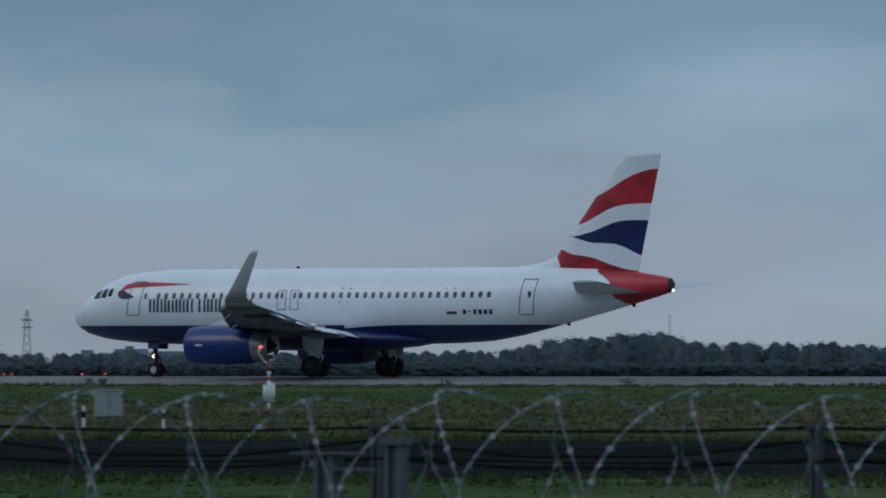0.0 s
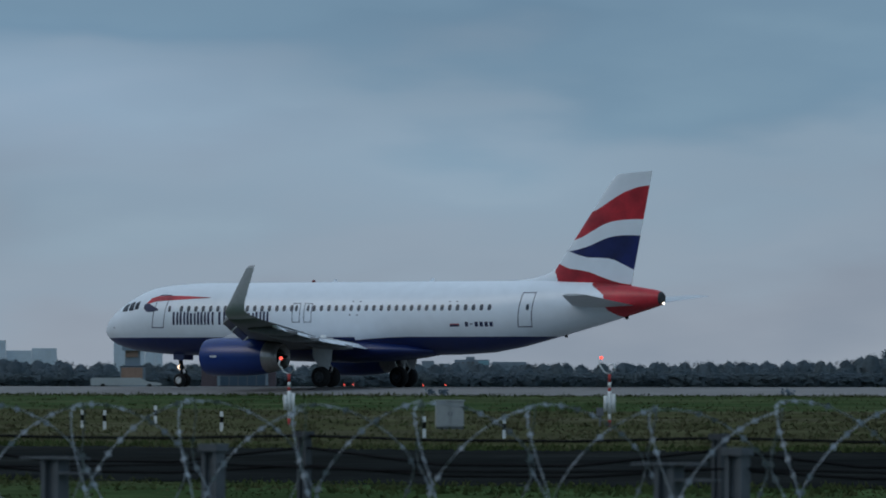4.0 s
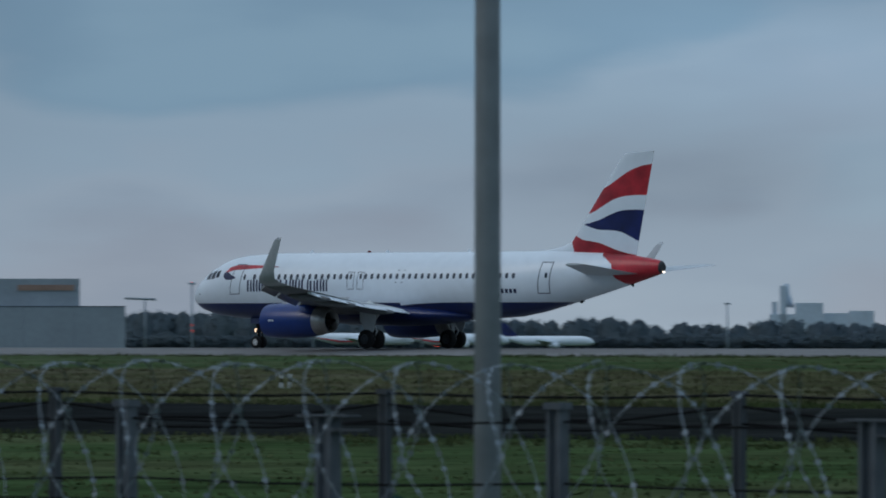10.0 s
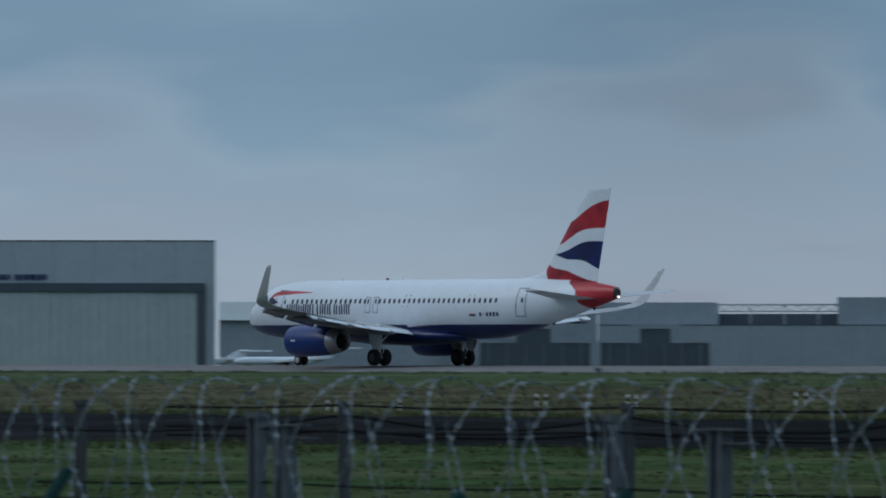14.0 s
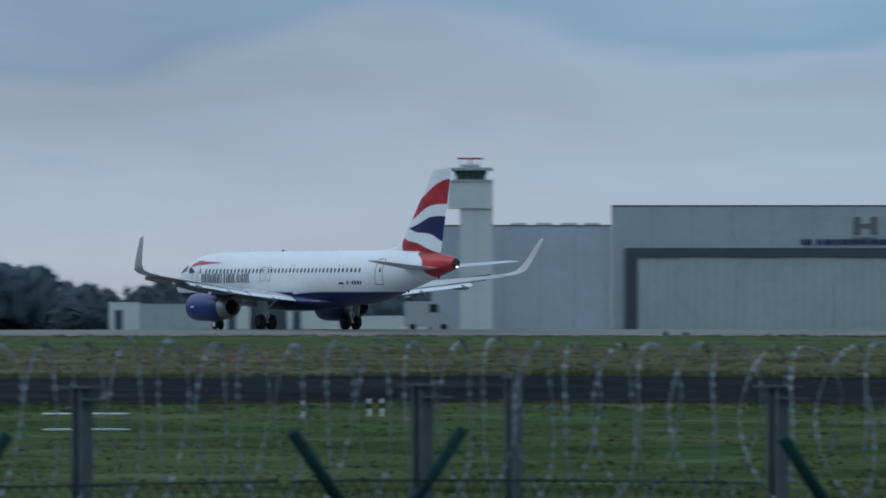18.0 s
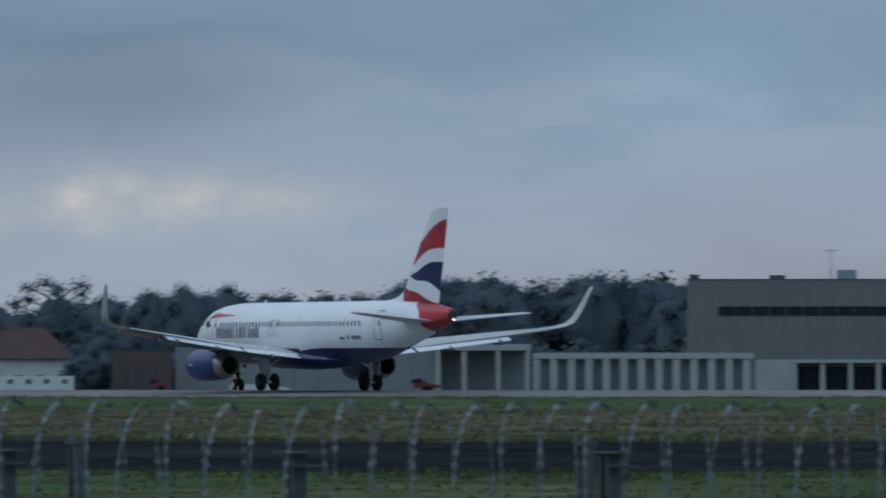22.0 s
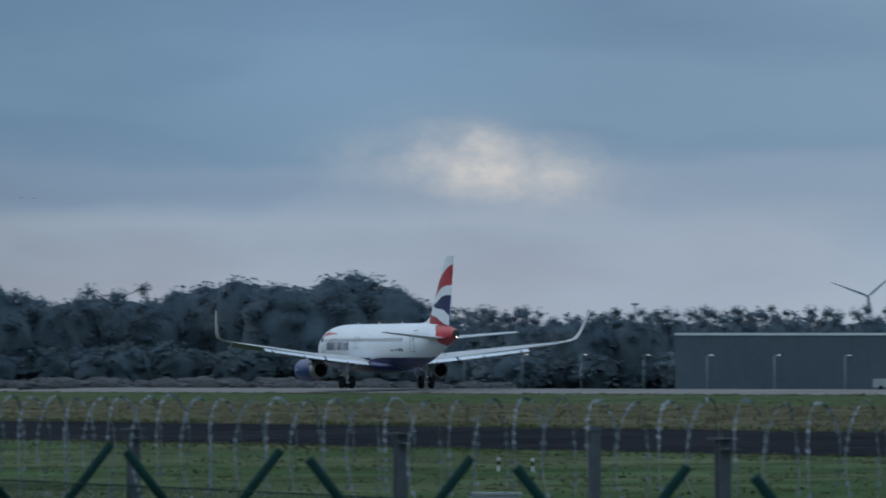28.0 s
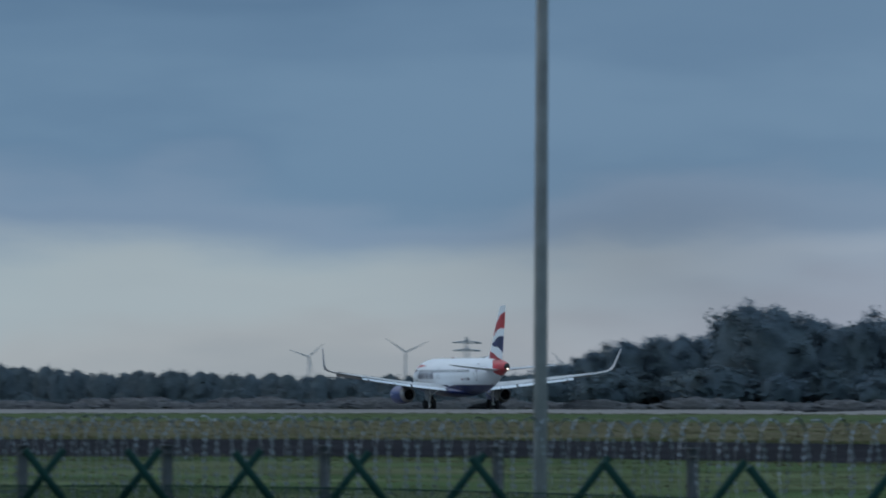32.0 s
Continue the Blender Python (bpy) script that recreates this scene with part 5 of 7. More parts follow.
def build_office():
    ob, X, Z = site("office_block", 6845, 6375, 1340, "large windowless grey-brown office block with a band of dark windows", "building")
    x0, x1, top = X(6845), X(6375), Z(176)
    shell(ob, x0, x1, top, 40, M_OFFICE)
    ribs(ob, x0, x1, 0, top - 0.3, 3.6, M_STEELDK, -0.03, 0.07)
    for i in range(12):
        a = X(6790) + (X(6430) - X(6790)) * i / 12
        b = X(6790) + (X(6430) - X(6790)) * (i + 1) / 12
        piece("window", ob, M_GLASS, a + 0.06, b - 0.06, -0.12, -0.04, Z(112), Z(128))
    piece("roof_plant", ob, M_CLAD, X(6580), X(6545), 6, 12, top - 0.3, top + 1.5)
    piece("roof_plant", ob, M_CLADDK, X(6700), X(6672), 6, 10, top - 0.3, top + 0.7)
    piece("roof_plant", ob, M_CLADDK, X(6842), X(6825), 6, 10, top - 0.3, top + 0.8)
    bm = bmesh.new()
    tube(bm, [(X(6590), 8, top), (X(6590), 8, top + 4.6)], 0.07, 6)
    tube(bm, [(X(6590) - 1.1, 8, top + 4.5), (X(6590) + 1.1, 8, top + 4.5)], 0.06, 6)
    part("roof_mast", bm, M_CLAD, ob)


def build_house(u0, u1, d, eave, ridge, hip=True, label="white two-storey house with a red tiled roof", bays=4, gable=None, band=None):
    ob, X, Z = site("house", u0, u1, d, label, "house")
    x0, x1, ze, zr, dep = X(u0), X(u1), Z(eave), Z(ridge), 10.0
    piece("wall", ob, M_HOUSE, x0, x1, 0, dep, -1.2, ze)
    bm = bmesh.new()
    o, i = 0.6, (3.5 if hip else 0.2)
    v = [bm.verts.new(p) for p in ((x0 - o, -o, ze), (x1 + o, -o, ze), (x1 + o, dep + o, ze), (x0 - o, dep + o, ze), (x0 + i, dep / 2, zr), (x1 - i, dep / 2, zr))]
    for f in ((0, 1, 5, 4), (2, 3, 4, 5), (1, 2, 5), (3, 0, 4), (3, 2, 1, 0)):
        bm.faces.new([v[k] for k in f])
    part("roof", bm, M_TILE, ob, "dull red tiled roof")
    piece("gutter", ob, M_CLADDK, x0 - o, x1 + o, -o - 0.12, -o, ze - 0.12, ze + 0.02)
    piece("chimney", ob, M_BRICKDK, x0 + (x1 - x0) * 0.3, x0 + (x1 - x0) * 0.3 + 0.8, dep / 2 - 0.4, dep / 2 + 0.4, zr - 0.5, zr + 0.9)
    for k in range(bays):
        x = x0 + (x1 - x0) * (k + 0.5) / bays
        for z in (0.9, 3.6):
            if z + 1.3 < ze:
                window(ob, x - 0.55, x + 0.55, z, z + 1.3, surround=M_HOUSE)
    if band:
        piece("stair_window", ob, M_GLASS, X(band[0]), X(band[1]), -0.1, -0.02, 0.3, ze - 0.1, "tall dark stair window")
        for u in (8210, 8180):
            window(ob, X(u) - 0.5, X(u) + 0.5, ze - 2.0, ze - 0.7, surround=M_HOUSE)
        window(ob, X(8290) - 0.5, X(8290) + 0.5, 0.9, 2.2, surround=M_HOUSE)
    if gable:   # a small white cross gable
        x, w, zt = X(gable), 4.2, ze + (zr - ze) * 0.62
        bm = bmesh.new()
        loft(bm, [[(x - w, y, 0.5), (x + w, y, 0.5), (x + w, y, ze), (x, y, zt), (x - w, y, ze)] for y in (-1.6, 3.0)], smooth=False)
        cross = part("gable", bm, M_HOUSE, ob, "white rendered gable")
        piece("window", cross, M_GLASS, x - 0.4, x + 0.4, -1.65, -1.61, ze - 0.6, ze + 0.5)
        bm = bmesh.new()
        for q in (-1, 1):
            loft(bm, [[(x, y, zt + 0.25), (x + q * (w + 0.4), y, ze - 0.1), (x + q * (w + 0.4), y, ze - 0.3), (x, y, zt + 0.05)] for y in (-1.9, 4.2)], smooth=False)
        part("gable_roof", bm, M_TILE, ob)


def build_houses():
    build_house(8900, 8715, 1190, 62, 92, label="white two-storey house with a dull red hipped roof", bays=3)
    build_house(8690, 8545, 1215, 40, 90, label="house with a broad maroon roof behind hedges", bays=4)
    build_house(8500, 8313, 1205, 36, 86, False, label="long house under a steep maroon roof with a white gable", bays=4, gable=8440)
    build_house(8310, 8138, 1170, 65, 90, label="white house with a dark glazed stair band", bays=0, band=(8257, 8231))
    build_house(8120, 7935, 1195, 36, 90, label="rendered house under a broad brownish red roof", bays=5)
    for u0, u1 in ((8122, 7930),):
        ob, X, Z = site("site_container", u0, u1, 1080, "long white site cabin with small windows", "cabin")
        piece("body", ob, M_PAINTW, X(u0), X(u1), 0, 2.6, -0.6, Z(5))
        for k in range(6):
            x = X(u0) + (X(u1) - X(u0)) * (k + 0.5) / 6
            piece("window", ob, M_STEELDK, x - 0.35, x + 0.35, -0.04, -0.005, Z(-9), Z(-1))
    for u, d, e, w in ((8880, 1140, 40, 1.3), (8820, 1150, 24, 1.8), (8690, 1150, 46, 1.3), (8640, 1140, 40, 1.7), (8590, 1150, 36, 1.6), (8540, 1145, 44, 1.3), (8480, 1140, 38, 1.6), (8420, 1150, 48, 1.3), (8370, 1140, 36, 1.7),
                       (8320, 1145, 42, 1.4), (8260, 1140, 30, 1.6), (8190, 1150, 40, 1.3), (8140, 1145, 32, 1.4), (7905, 1150, 45, 1.5), (8987, 1150, 42, 0.9), (8868, 1150, 30, 1.7), (8845, 1148, 36, 1.5), (8795, 1150, 30, 1.8), (8765, 1148, 38, 1.5), (8735, 1150, 34, 1.6), (8610, 1146, 42, 1.6), (8565, 1150, 38, 1.6), (8510, 1146, 40, 1.7), (8450, 1150, 36, 1.7), (8395, 1146, 34, 1.6)):
        plant("bush", u, d, e, w, int(u) % 3)
    ob, X, Z = site("brick_shed", 7862, 7758, 1145, "low brown brick shed beside the grey hall", "building")
    shell(ob, X(7862), X(7758), Z(50), 12, M_BROWN)
    for u in (7848, 7822, 7798):
        piece("gate", ob, M_BRICKDK, X(u), X(u) + 1.3, -0.08, -0.01, -1.0, Z(28))
    plant("round", 9085, 1130, 106, 0.95, 0)
    plant("round", 8905, 1140, 74, 0.8, 1)
    plant("round", 7870, 1180, 96, 1.1, 2)


def build_warehouse():
    for u0, u1, top, wall, label in ((9706, 9269, 78, M_WAREDK, "long low dark blue-grey steel warehouse with a pale roof edge"), (9268, 8908, 76, M_STEELDK, "plain grey steel warehouse with vertical sheeting")):
        ob, X, Z = site("warehouse", u0, u1, 1320, label, "warehouse")
        shell(ob, X(u0), X(u1) - 0.05, Z(top), 40, wall)
        ribs(ob, X(u0), X(u1), -1, Z(top - 3), 2.6, M_CLADDK, -0.04, 0.06)
        if wall is M_WAREDK:
            piece("wall_cap", ob, M_PAINTW, X(u0), X(u1), -0.12, -0.07, Z(top) + 0.07, Z(top) + 0.45, "bright pale roof edge")
            piece("gate", ob, M_CLADDK, X(9330), X(9285), -0.1, -0.045, -1.0, Z(30))
            piece("door", ob, M_CLADLT, X(9290), X(9281), -0.1, -0.045, Z(22), Z(44))
        for k in range(4):
            u = u0 + (u1 - u0) * (0.15 + 0.22 * k)
            piece("roof_light", ob, M_CLADLT, X(u) - 0.5, X(u) + 0.5, 2, 3, Z(top), Z(top) + 0.35)
    # street lamps along the road before the pines
    proto = None
    for u in (10186, 10079, 9976, 9872, 9761, 9649, 9530, 9405, 9279, 9148):
        p = spot(u, 1295)
        h = rise(45, 1295) - p.z
        m = facing(u, 1295)
        if proto is None:
            proto = thing("street_lamp", m, "thin grey street lamp with a small lit head", "street lamp", "street lamps")
            bm = bmesh.new()
            tube(bm, [(0, 0, -0.5), (0, 0, h)], [0.10, 0.06], 8)
            tube(bm, [(0, 0, h), (0.7, 0, h + 0.1)], [0.05, 0.04], 6)
            part("pole", bm, M_FARSTEEL, proto)
            piece("lamp", proto, M_LAMPSTREET, 0.5, 0.92, -0.12, 0.12, h, h + 0.11, "small lit white lamp")
        else:
            copy_thing(proto, m)


def build_left_quarter():
    """Sheds and towers beyond the runway at the start of the view."""
    ob, X, Z = site("cargo_building", 1030, 898, 1500, "oxblood clad cargo building with a broad glazed front", "building")
    shell(ob, X(1030), X(898), Z(42), 22, M_BRICKDK)
    front = piece("glazed_front", ob, M_FRONTGLASS, X(997), X(917), -0.3, -0.02, Z(-22), Z(8), "dark blue glazed front")
    for k in range(1, 5):
        x = X(997) + (X(917) - X(997)) * k / 5
        piece("mullion", front, M_STEELDK, x - 0.06, x + 0.06, -0.36, -0.3, Z(-22), Z(8))
    for xa, xb, za, zb in ((1002, 912, 8, 15), (1002, 997, -22, 8), (917, 912, -22, 8)):
        piece("front_frame", ob, M_HAZEBLK, X(xa), X(xb), -0.5, -0.02, Z(za), Z(zb), "pale frame round the glazing")
    bm = bmesh.new()
    ring = [[(X(1010) + r * math.cos(a), y, Z(31) + r * math.sin(a)) for a in (i * math.pi / 10 for i in range(20))] for r, y in ((0.55, -0.02), (0.55, -0.12), (1.0, -0.12), (1.0, -0.02))]
    loft(bm, ring, smooth=False, caps=False)
    part("emblem", bm, M_HAZEBLK, ob, "pale round emblem")
    for k, (w, z) in enumerate(((2.4, 33), (1.9, 29))):
        piece("sign_bar", ob, M_HAZEBLK, X(998), X(998) + w, -0.15, -0.02, Z(z) - 0.12, Z(z) + 0.12)
    ob, X, Z = site("radar_tower", 1174, 1129, 1480, "pale tower with orange panels and a small cab", "tower")
    shell(ob, X(1174), X(1129), Z(12), 5, M_HAZEBLK)
    piece("orange_panel", ob, M_ORANGE, X(1172), X(1134), -0.15, -0.02, Z(-10), Z(10))
    piece("column", ob, M_HAZEBLK, X(1165), X(1138), 0.5, 4.0, Z(12), Z(40))
    piece("orange_panel", ob, M_ORANGE, X(1164), X(1142), 0.35, 0.48, Z(28), Z(40))
    piece("head", ob, M_HAZEBLK, X(1170), X(1132), -0.2, 4.6, Z(40), Z(66))
    piece("cab", ob, M_GLASS, X(1164), X(1136), -0.4, 4.2, Z(66), Z(74))
    ob, X, Z = site("silo_block", 1185, 1098, 2350, "hazy pale industrial silo block", "building")
    for a, b, e in ((1185, 1160, 60), (1160, 1130, 50), (1130, 1112, 56), (1112, 1098, 42)):
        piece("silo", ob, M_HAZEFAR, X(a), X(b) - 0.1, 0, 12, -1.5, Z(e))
    ob, X, Z = site("power_station", 1475, 1270, 2400, "hazy far power station with stacks", "building")
    for a, b, e in ((1470, 1425, 38), (1425, 1375, 58), (1375, 1330, 40), (1330, 1285, 44), (1452, 1440, 88), (1466, 1456, 60)):
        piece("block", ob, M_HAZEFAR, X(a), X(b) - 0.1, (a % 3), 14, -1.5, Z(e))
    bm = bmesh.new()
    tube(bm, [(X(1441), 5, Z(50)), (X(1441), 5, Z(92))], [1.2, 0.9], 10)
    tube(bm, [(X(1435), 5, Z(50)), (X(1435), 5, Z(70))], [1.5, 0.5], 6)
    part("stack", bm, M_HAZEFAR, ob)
    ob, X, Z = site("factory", 652, 455, 2340, "low pale factory with teal glazing among trees", "building")
    for a, b, e, m in ((640, 618, 22, M_HAZEBLK), (610, 590, 17, M_HAZEBLK), (582, 520, 24, M_HAZEBLK), (562, 546, 29, M_HAZEBLK), (516, 455, 20, M_HAZEBLK)):
        piece("block", ob, m, X(a), X(b) - 0.1, (a % 5) * 0.4, 14, -1.5, Z(e))
    piece("glazing", ob, M_TEAL, X(540), X(522), -0.5, -0.05, Z(15), Z(22), "teal glazing")
    for k in range(6):
        x = X(578) + k * 1.3
        piece("window", ob, M_STEELDK, x, x + 0.7, -0.4, -0.05, Z(17), Z(20))


def lattice_mast(name, u, d, top, foot, label, arms=(), category="pylon"):
    p = spot(u, d)
    h = rise(top, d) - p.z
    ob = thing(name, facing(u, d), label, category)
    bm = bmesh.new()
    n = 9
    for sx in (-1, 1):
        for sy in (-1, 1):
            tube(bm, [(sx * foot, sy * foot, -0.5), (sx * foot * 0.22, sy * foot * 0.22, h)], 0.09 * foot, 4)
    for k in range(n):
        f0, f1 = k / n, (k + 1) / n
        w0, w1 = foot * (1 - 0.78 * f0), foot * (1 - 0.78 * f1)
        for sy in (-1, 1):
            tube(bm, [(-w0, sy * w0, h * f0), (w1, sy * w1, h * f1)], 0.05 * foot, 4)
            tube(bm, [(w0, sy * w0, h * f0), (-w1, sy * w1, h * f1)], 0.05 * foot, 4)
    part("lattice", bm, M_FARSTEEL, ob)
    for e, half in arms:
        z = rise(e, d) - p.z
        bm = bmesh.new()
        w = half * d / STEP
        tube(bm, [(-w, 0, z), (0, 0, z + 0.12 * w), (w, 0, z)], 0.11 * foot, 4)
        tube(bm, [(-w, 0, z), (w, 0, z - 0.05 * w)], 0.09 * foot, 4)
        part("crossarm", bm, M_FARSTEEL, ob)
    return ob


def slim_mast(u, d, top, label, red=False, head=True, lamp=17):
    p = spot(u, d)
    h = rise(top, d) - p.z
    ob = thing("light_mast", facing(u, d), label, "mast", "light masts")
    bm = bmesh.new()
    tube(bm, [(0, 0, -0.5), (0, 0, h)], [0.28, 0.14], 8)
    part("pole", bm, M_FARSTEEL, ob)
    if head:
        piece("lamp_head", ob, M_FARSTEEL, -0.7, 0.7, -0.3, 0.3, h, h + 0.4)
    if red:
        low = rise(lamp, d) - p.z
        for z, r in ((h + 0.4, 0.12), (low, 0.17), (low - 1.1, 0.17)):
            piece("obstacle_light", ob, M_LAMPOBST, -r, r, -r - 0.1, r, z, z + 2 * r, "lit red lamp")
    return ob


M_FRONTGLASS = mat("blue_front_glass", (0.055, 0.085, 0.125), 0.3, vary=0.06, spec=0.3)
M_LAMPOBST = mat("lamp_obstacle", (0.9, 0.12, 0.10), 0.4, glow=0.35)
M_LAMPDIM = mat("lamp_dim", (1.0, 0.72, 0.45), 0.4, glow=1.6)
M_TEAL = mat("teal_glazing", (0.20, 0.36, 0.42), 0.3, vary=0.05)
# steel paled and blued: the distance haze is in its colour
M_FARSTEEL = mat("far_hazy_steel", (0.28, 0.335, 0.39), 0.7, vary=0.08)
ROTORS = []


def build_turbine(u, d, hub, blade, start):
    p = spot(u, d)
    h = rise(hub, d) - p.z
    r = blade * d / STEP
    ob = thing("wind_turbine", facing(u, d, 12), "distant pale grey wind turbine above the trees", "wind turbine", "wind turbines")
    bm = bmesh.new()
    tube(bm, [(0, 0, -1), (0, 0, h)], [r * 0.036, r * 0.020], 10)
    part("tower", bm, M_FARSTEEL, ob)
    piece("nacelle", ob, M_FARSTEEL, -r * 0.03, r * 0.03, -r * 0.05, r * 0.11, h - r * 0.03, h + r * 0.035)
    bm = bmesh.new()
    for k in range(3):
        a = k * math.tau / 3
        c, s = math.cos(a), math.sin(a)
        rings = []
        for f, w in ((0.0, 0.018), (0.2, 0.028), (0.6, 0.017), (1.0, 0.005)):
            rings.append([(r * (f * c - q * s), t * r, r * (f * s + q * c)) for q, t in ((w, -0.008), (-w, -0.008), (-w, 0.008), (w, 0.008))])
        loft(bm, rings, smooth=False)
    bmesh.ops.create_icosphere(bm, subdivisions=2, radius=r * 0.04)
    rotor = part("rotor", bm, M_FARSTEEL, ob)
    rotor.matrix_basis = pose(0, -r * 0.07, h, 0, start, 0)
    ROTORS.append((rotor, -r * 0.07, h, start))


def build_parked_jet(u_tail, u_nose, d, top, tail, label, engines=True, yaw=0.0):
    """A parked airliner seen side on, its nose to the right."""
    uc = (u_tail + u_nose) / 2
    ob = thing("parked_airliner", facing(uc, d, yaw + (0 if u_tail > u_nose else 180)), label, "airplane", "parked airliners")
    L = abs(u_tail - u_nose) * d / STEP / math.cos(radians(yaw))
    zb = spot(uc, d).z
    h = rise(top, d) - zb
    r = L * (0.053 if engines else 0.034)
    zc = r + h * (0.15 if engines else 0.10)
    bm = bmesh.new()
    rings = []
    for f, k, dz in ((0.0, 0.12, 0.75), (0.06, 0.35, 0.55), (0.16, 0.72, 0.25), (0.26, 0.97, 0.03), (0.5, 1, 0), (0.86, 1, 0), (0.93, 0.86, -0.08), (0.97, 0.6, -0.2), (1.0, 0.1, -0.35)):
        rings.append([(-L / 2 + f * L, r * k * math.cos(a), zc + dz * r + r * k * math.sin(a)) for a in (i * math.pi / 8 for i in range(16))])
    loft(bm, rings)
    part("fuselage", bm, M_WHITE, ob)
    bm = bmesh.new()
    fin = [(-L * 0.505, h), (-L * 0.452, h), (-L * 0.315, zc + r * 0.95), (-L * 0.485, zc + r * 0.7)] if engines else [(-L * 0.57, h), (-L * 0.45, h), (-L * 0.30, zc + r * 0.9), (-L * 0.48, zc + r * 0.6)]
    loft(bm, [[(x, -0.15, z) for x, z in fin], [(x, 0.15, z) for x, z in fin]], smooth=False)
    part("tail_fin", bm, tail, ob)
    if tail is M_RED:
        bm = bmesh.new()
        loft(bm, [[(-L * 0.47, y, zc + r * 0.45), (-L * 0.2, y * 1.4, zc - r * 0.25), (L * 0.1, y * 1.4, zc - r * 0.55), (-L * 0.2, y * 1.4, zc - r * 0.55)] for y in (-r * 0.74, -r * 0.70)], smooth=False)
        part("belly_stripe", bm, M_RED, ob, "red sweep along the belly")
    bm = bmesh.new()
    zt = zc + 0.5 * r if engines else h - 0.3
    for s in (-1, 1):
        q = [(-L * 0.47, 0), (-L * 0.40, 0), (-L * 0.48, s * L * 0.16), (-L * 0.51, s * L * 0.16)] if engines else [(-L * 0.59, 0), (-L * 0.45, 0), (-L * 0.60, s * L * 0.25), (-L * 0.66, s * L * 0.25)]
        loft(bm, [[(x, y, zt) for x, y in q], [(x, y, zt + 0.22) for x, y in q]], smooth=False)
    part("tailplane", bm, M_WHITE, ob)
    bm = bmesh.new()
    for s in (-1, 1):
        q = [(L * 0.14, 0), (-L * 0.06, 0), (-L * 0.14, s * L * 0.45), (-L * 0.10, s * L * 0.45)]
        loft(bm, [[(x, y, zc - r * 0.6 + abs(y) * 0.08) for x, y in q], [(x, y, zc - r * 0.6 + 0.35 + abs(y) * 0.08) for x, y in q]], smooth=False)
    part("wing", bm, M_WHITE, ob)
    for s in (-1, 1):
        bm = bmesh.new()
        if engines:
            tube(bm, [(L * 0.12, s * L * 0.155, zc - r * 0.9), (L * 0.0, s * L * 0.155, zc - r * 0.9)], [r * 0.55, r * 0.42], 12)
        else:
            tube(bm, [(-L * 0.28, s * r * 1.5, zc + r * 0.35), (-L * 0.40, s * r * 1.5, zc + r * 0.35)], [r * 0.5, r * 0.38], 12)
        part("engine", bm, M_WHITE if engines else M_GREY, ob)
    for x, y in ((L * 0.36, 0), (-L * 0.02, r), (-L * 0.02, -r)):
        bm = bmesh.new()
        tube(bm, [(x, y, zc - r), (x, y, 0.5)], 0.12, 6)
        tube(bm, [(x, y - 0.3, 0.45), (x, y + 0.3, 0.45)], 0.45, 10)
        part("gear", bm, M_TYRE, ob)


def build_mounds():
    rng = random.Random(21)
    for u0, u1, d, e, n in ((10960, 10350, 905, -2, 16), (12300, 11000, 1030, 3, 30), (10350, 9990, 930, -6, 7)):
        for i in range(n):
            u = u0 + (u1 - u0) * (i + rng.uniform(0.1, 0.9)) / n
            dd = d * rng.uniform(0.98, 1.06)
            p = spot(u, dd)
            h = max(0.8, rise(e + rng.uniform(-9, 6), dd) - p.z)
            w = h * rng.uniform(2.2, 3.6)
            bm = bmesh.new()
            bmesh.ops.create_icosphere(bm, subdivisions=4, radius=1.0)
            for v in bm.verts:
                q = v.co.copy()
                nn = noise.noise(q * 2.3 + Vector((u, 0, 0))) * 0.26 + noise.noise(q * 6.0 + Vector((u, 3, 0))) * 0.22 + noise.noise(q * 14.0 + Vector((u, 3, 0))) * 0.16
                v.co = Vector((q.x * w * (1 + nn), q.y * w * 0.7, max(-0.5, q.z * h * (1 + nn))))
            ob = new("earth_mound", mesh_of("earth_mound", bm, M_EARTH))
            ob.matrix_world = facing(u, dd)
            tagged(ob, "heap of bare grey earth beside the runway", "mound", "earth mounds")


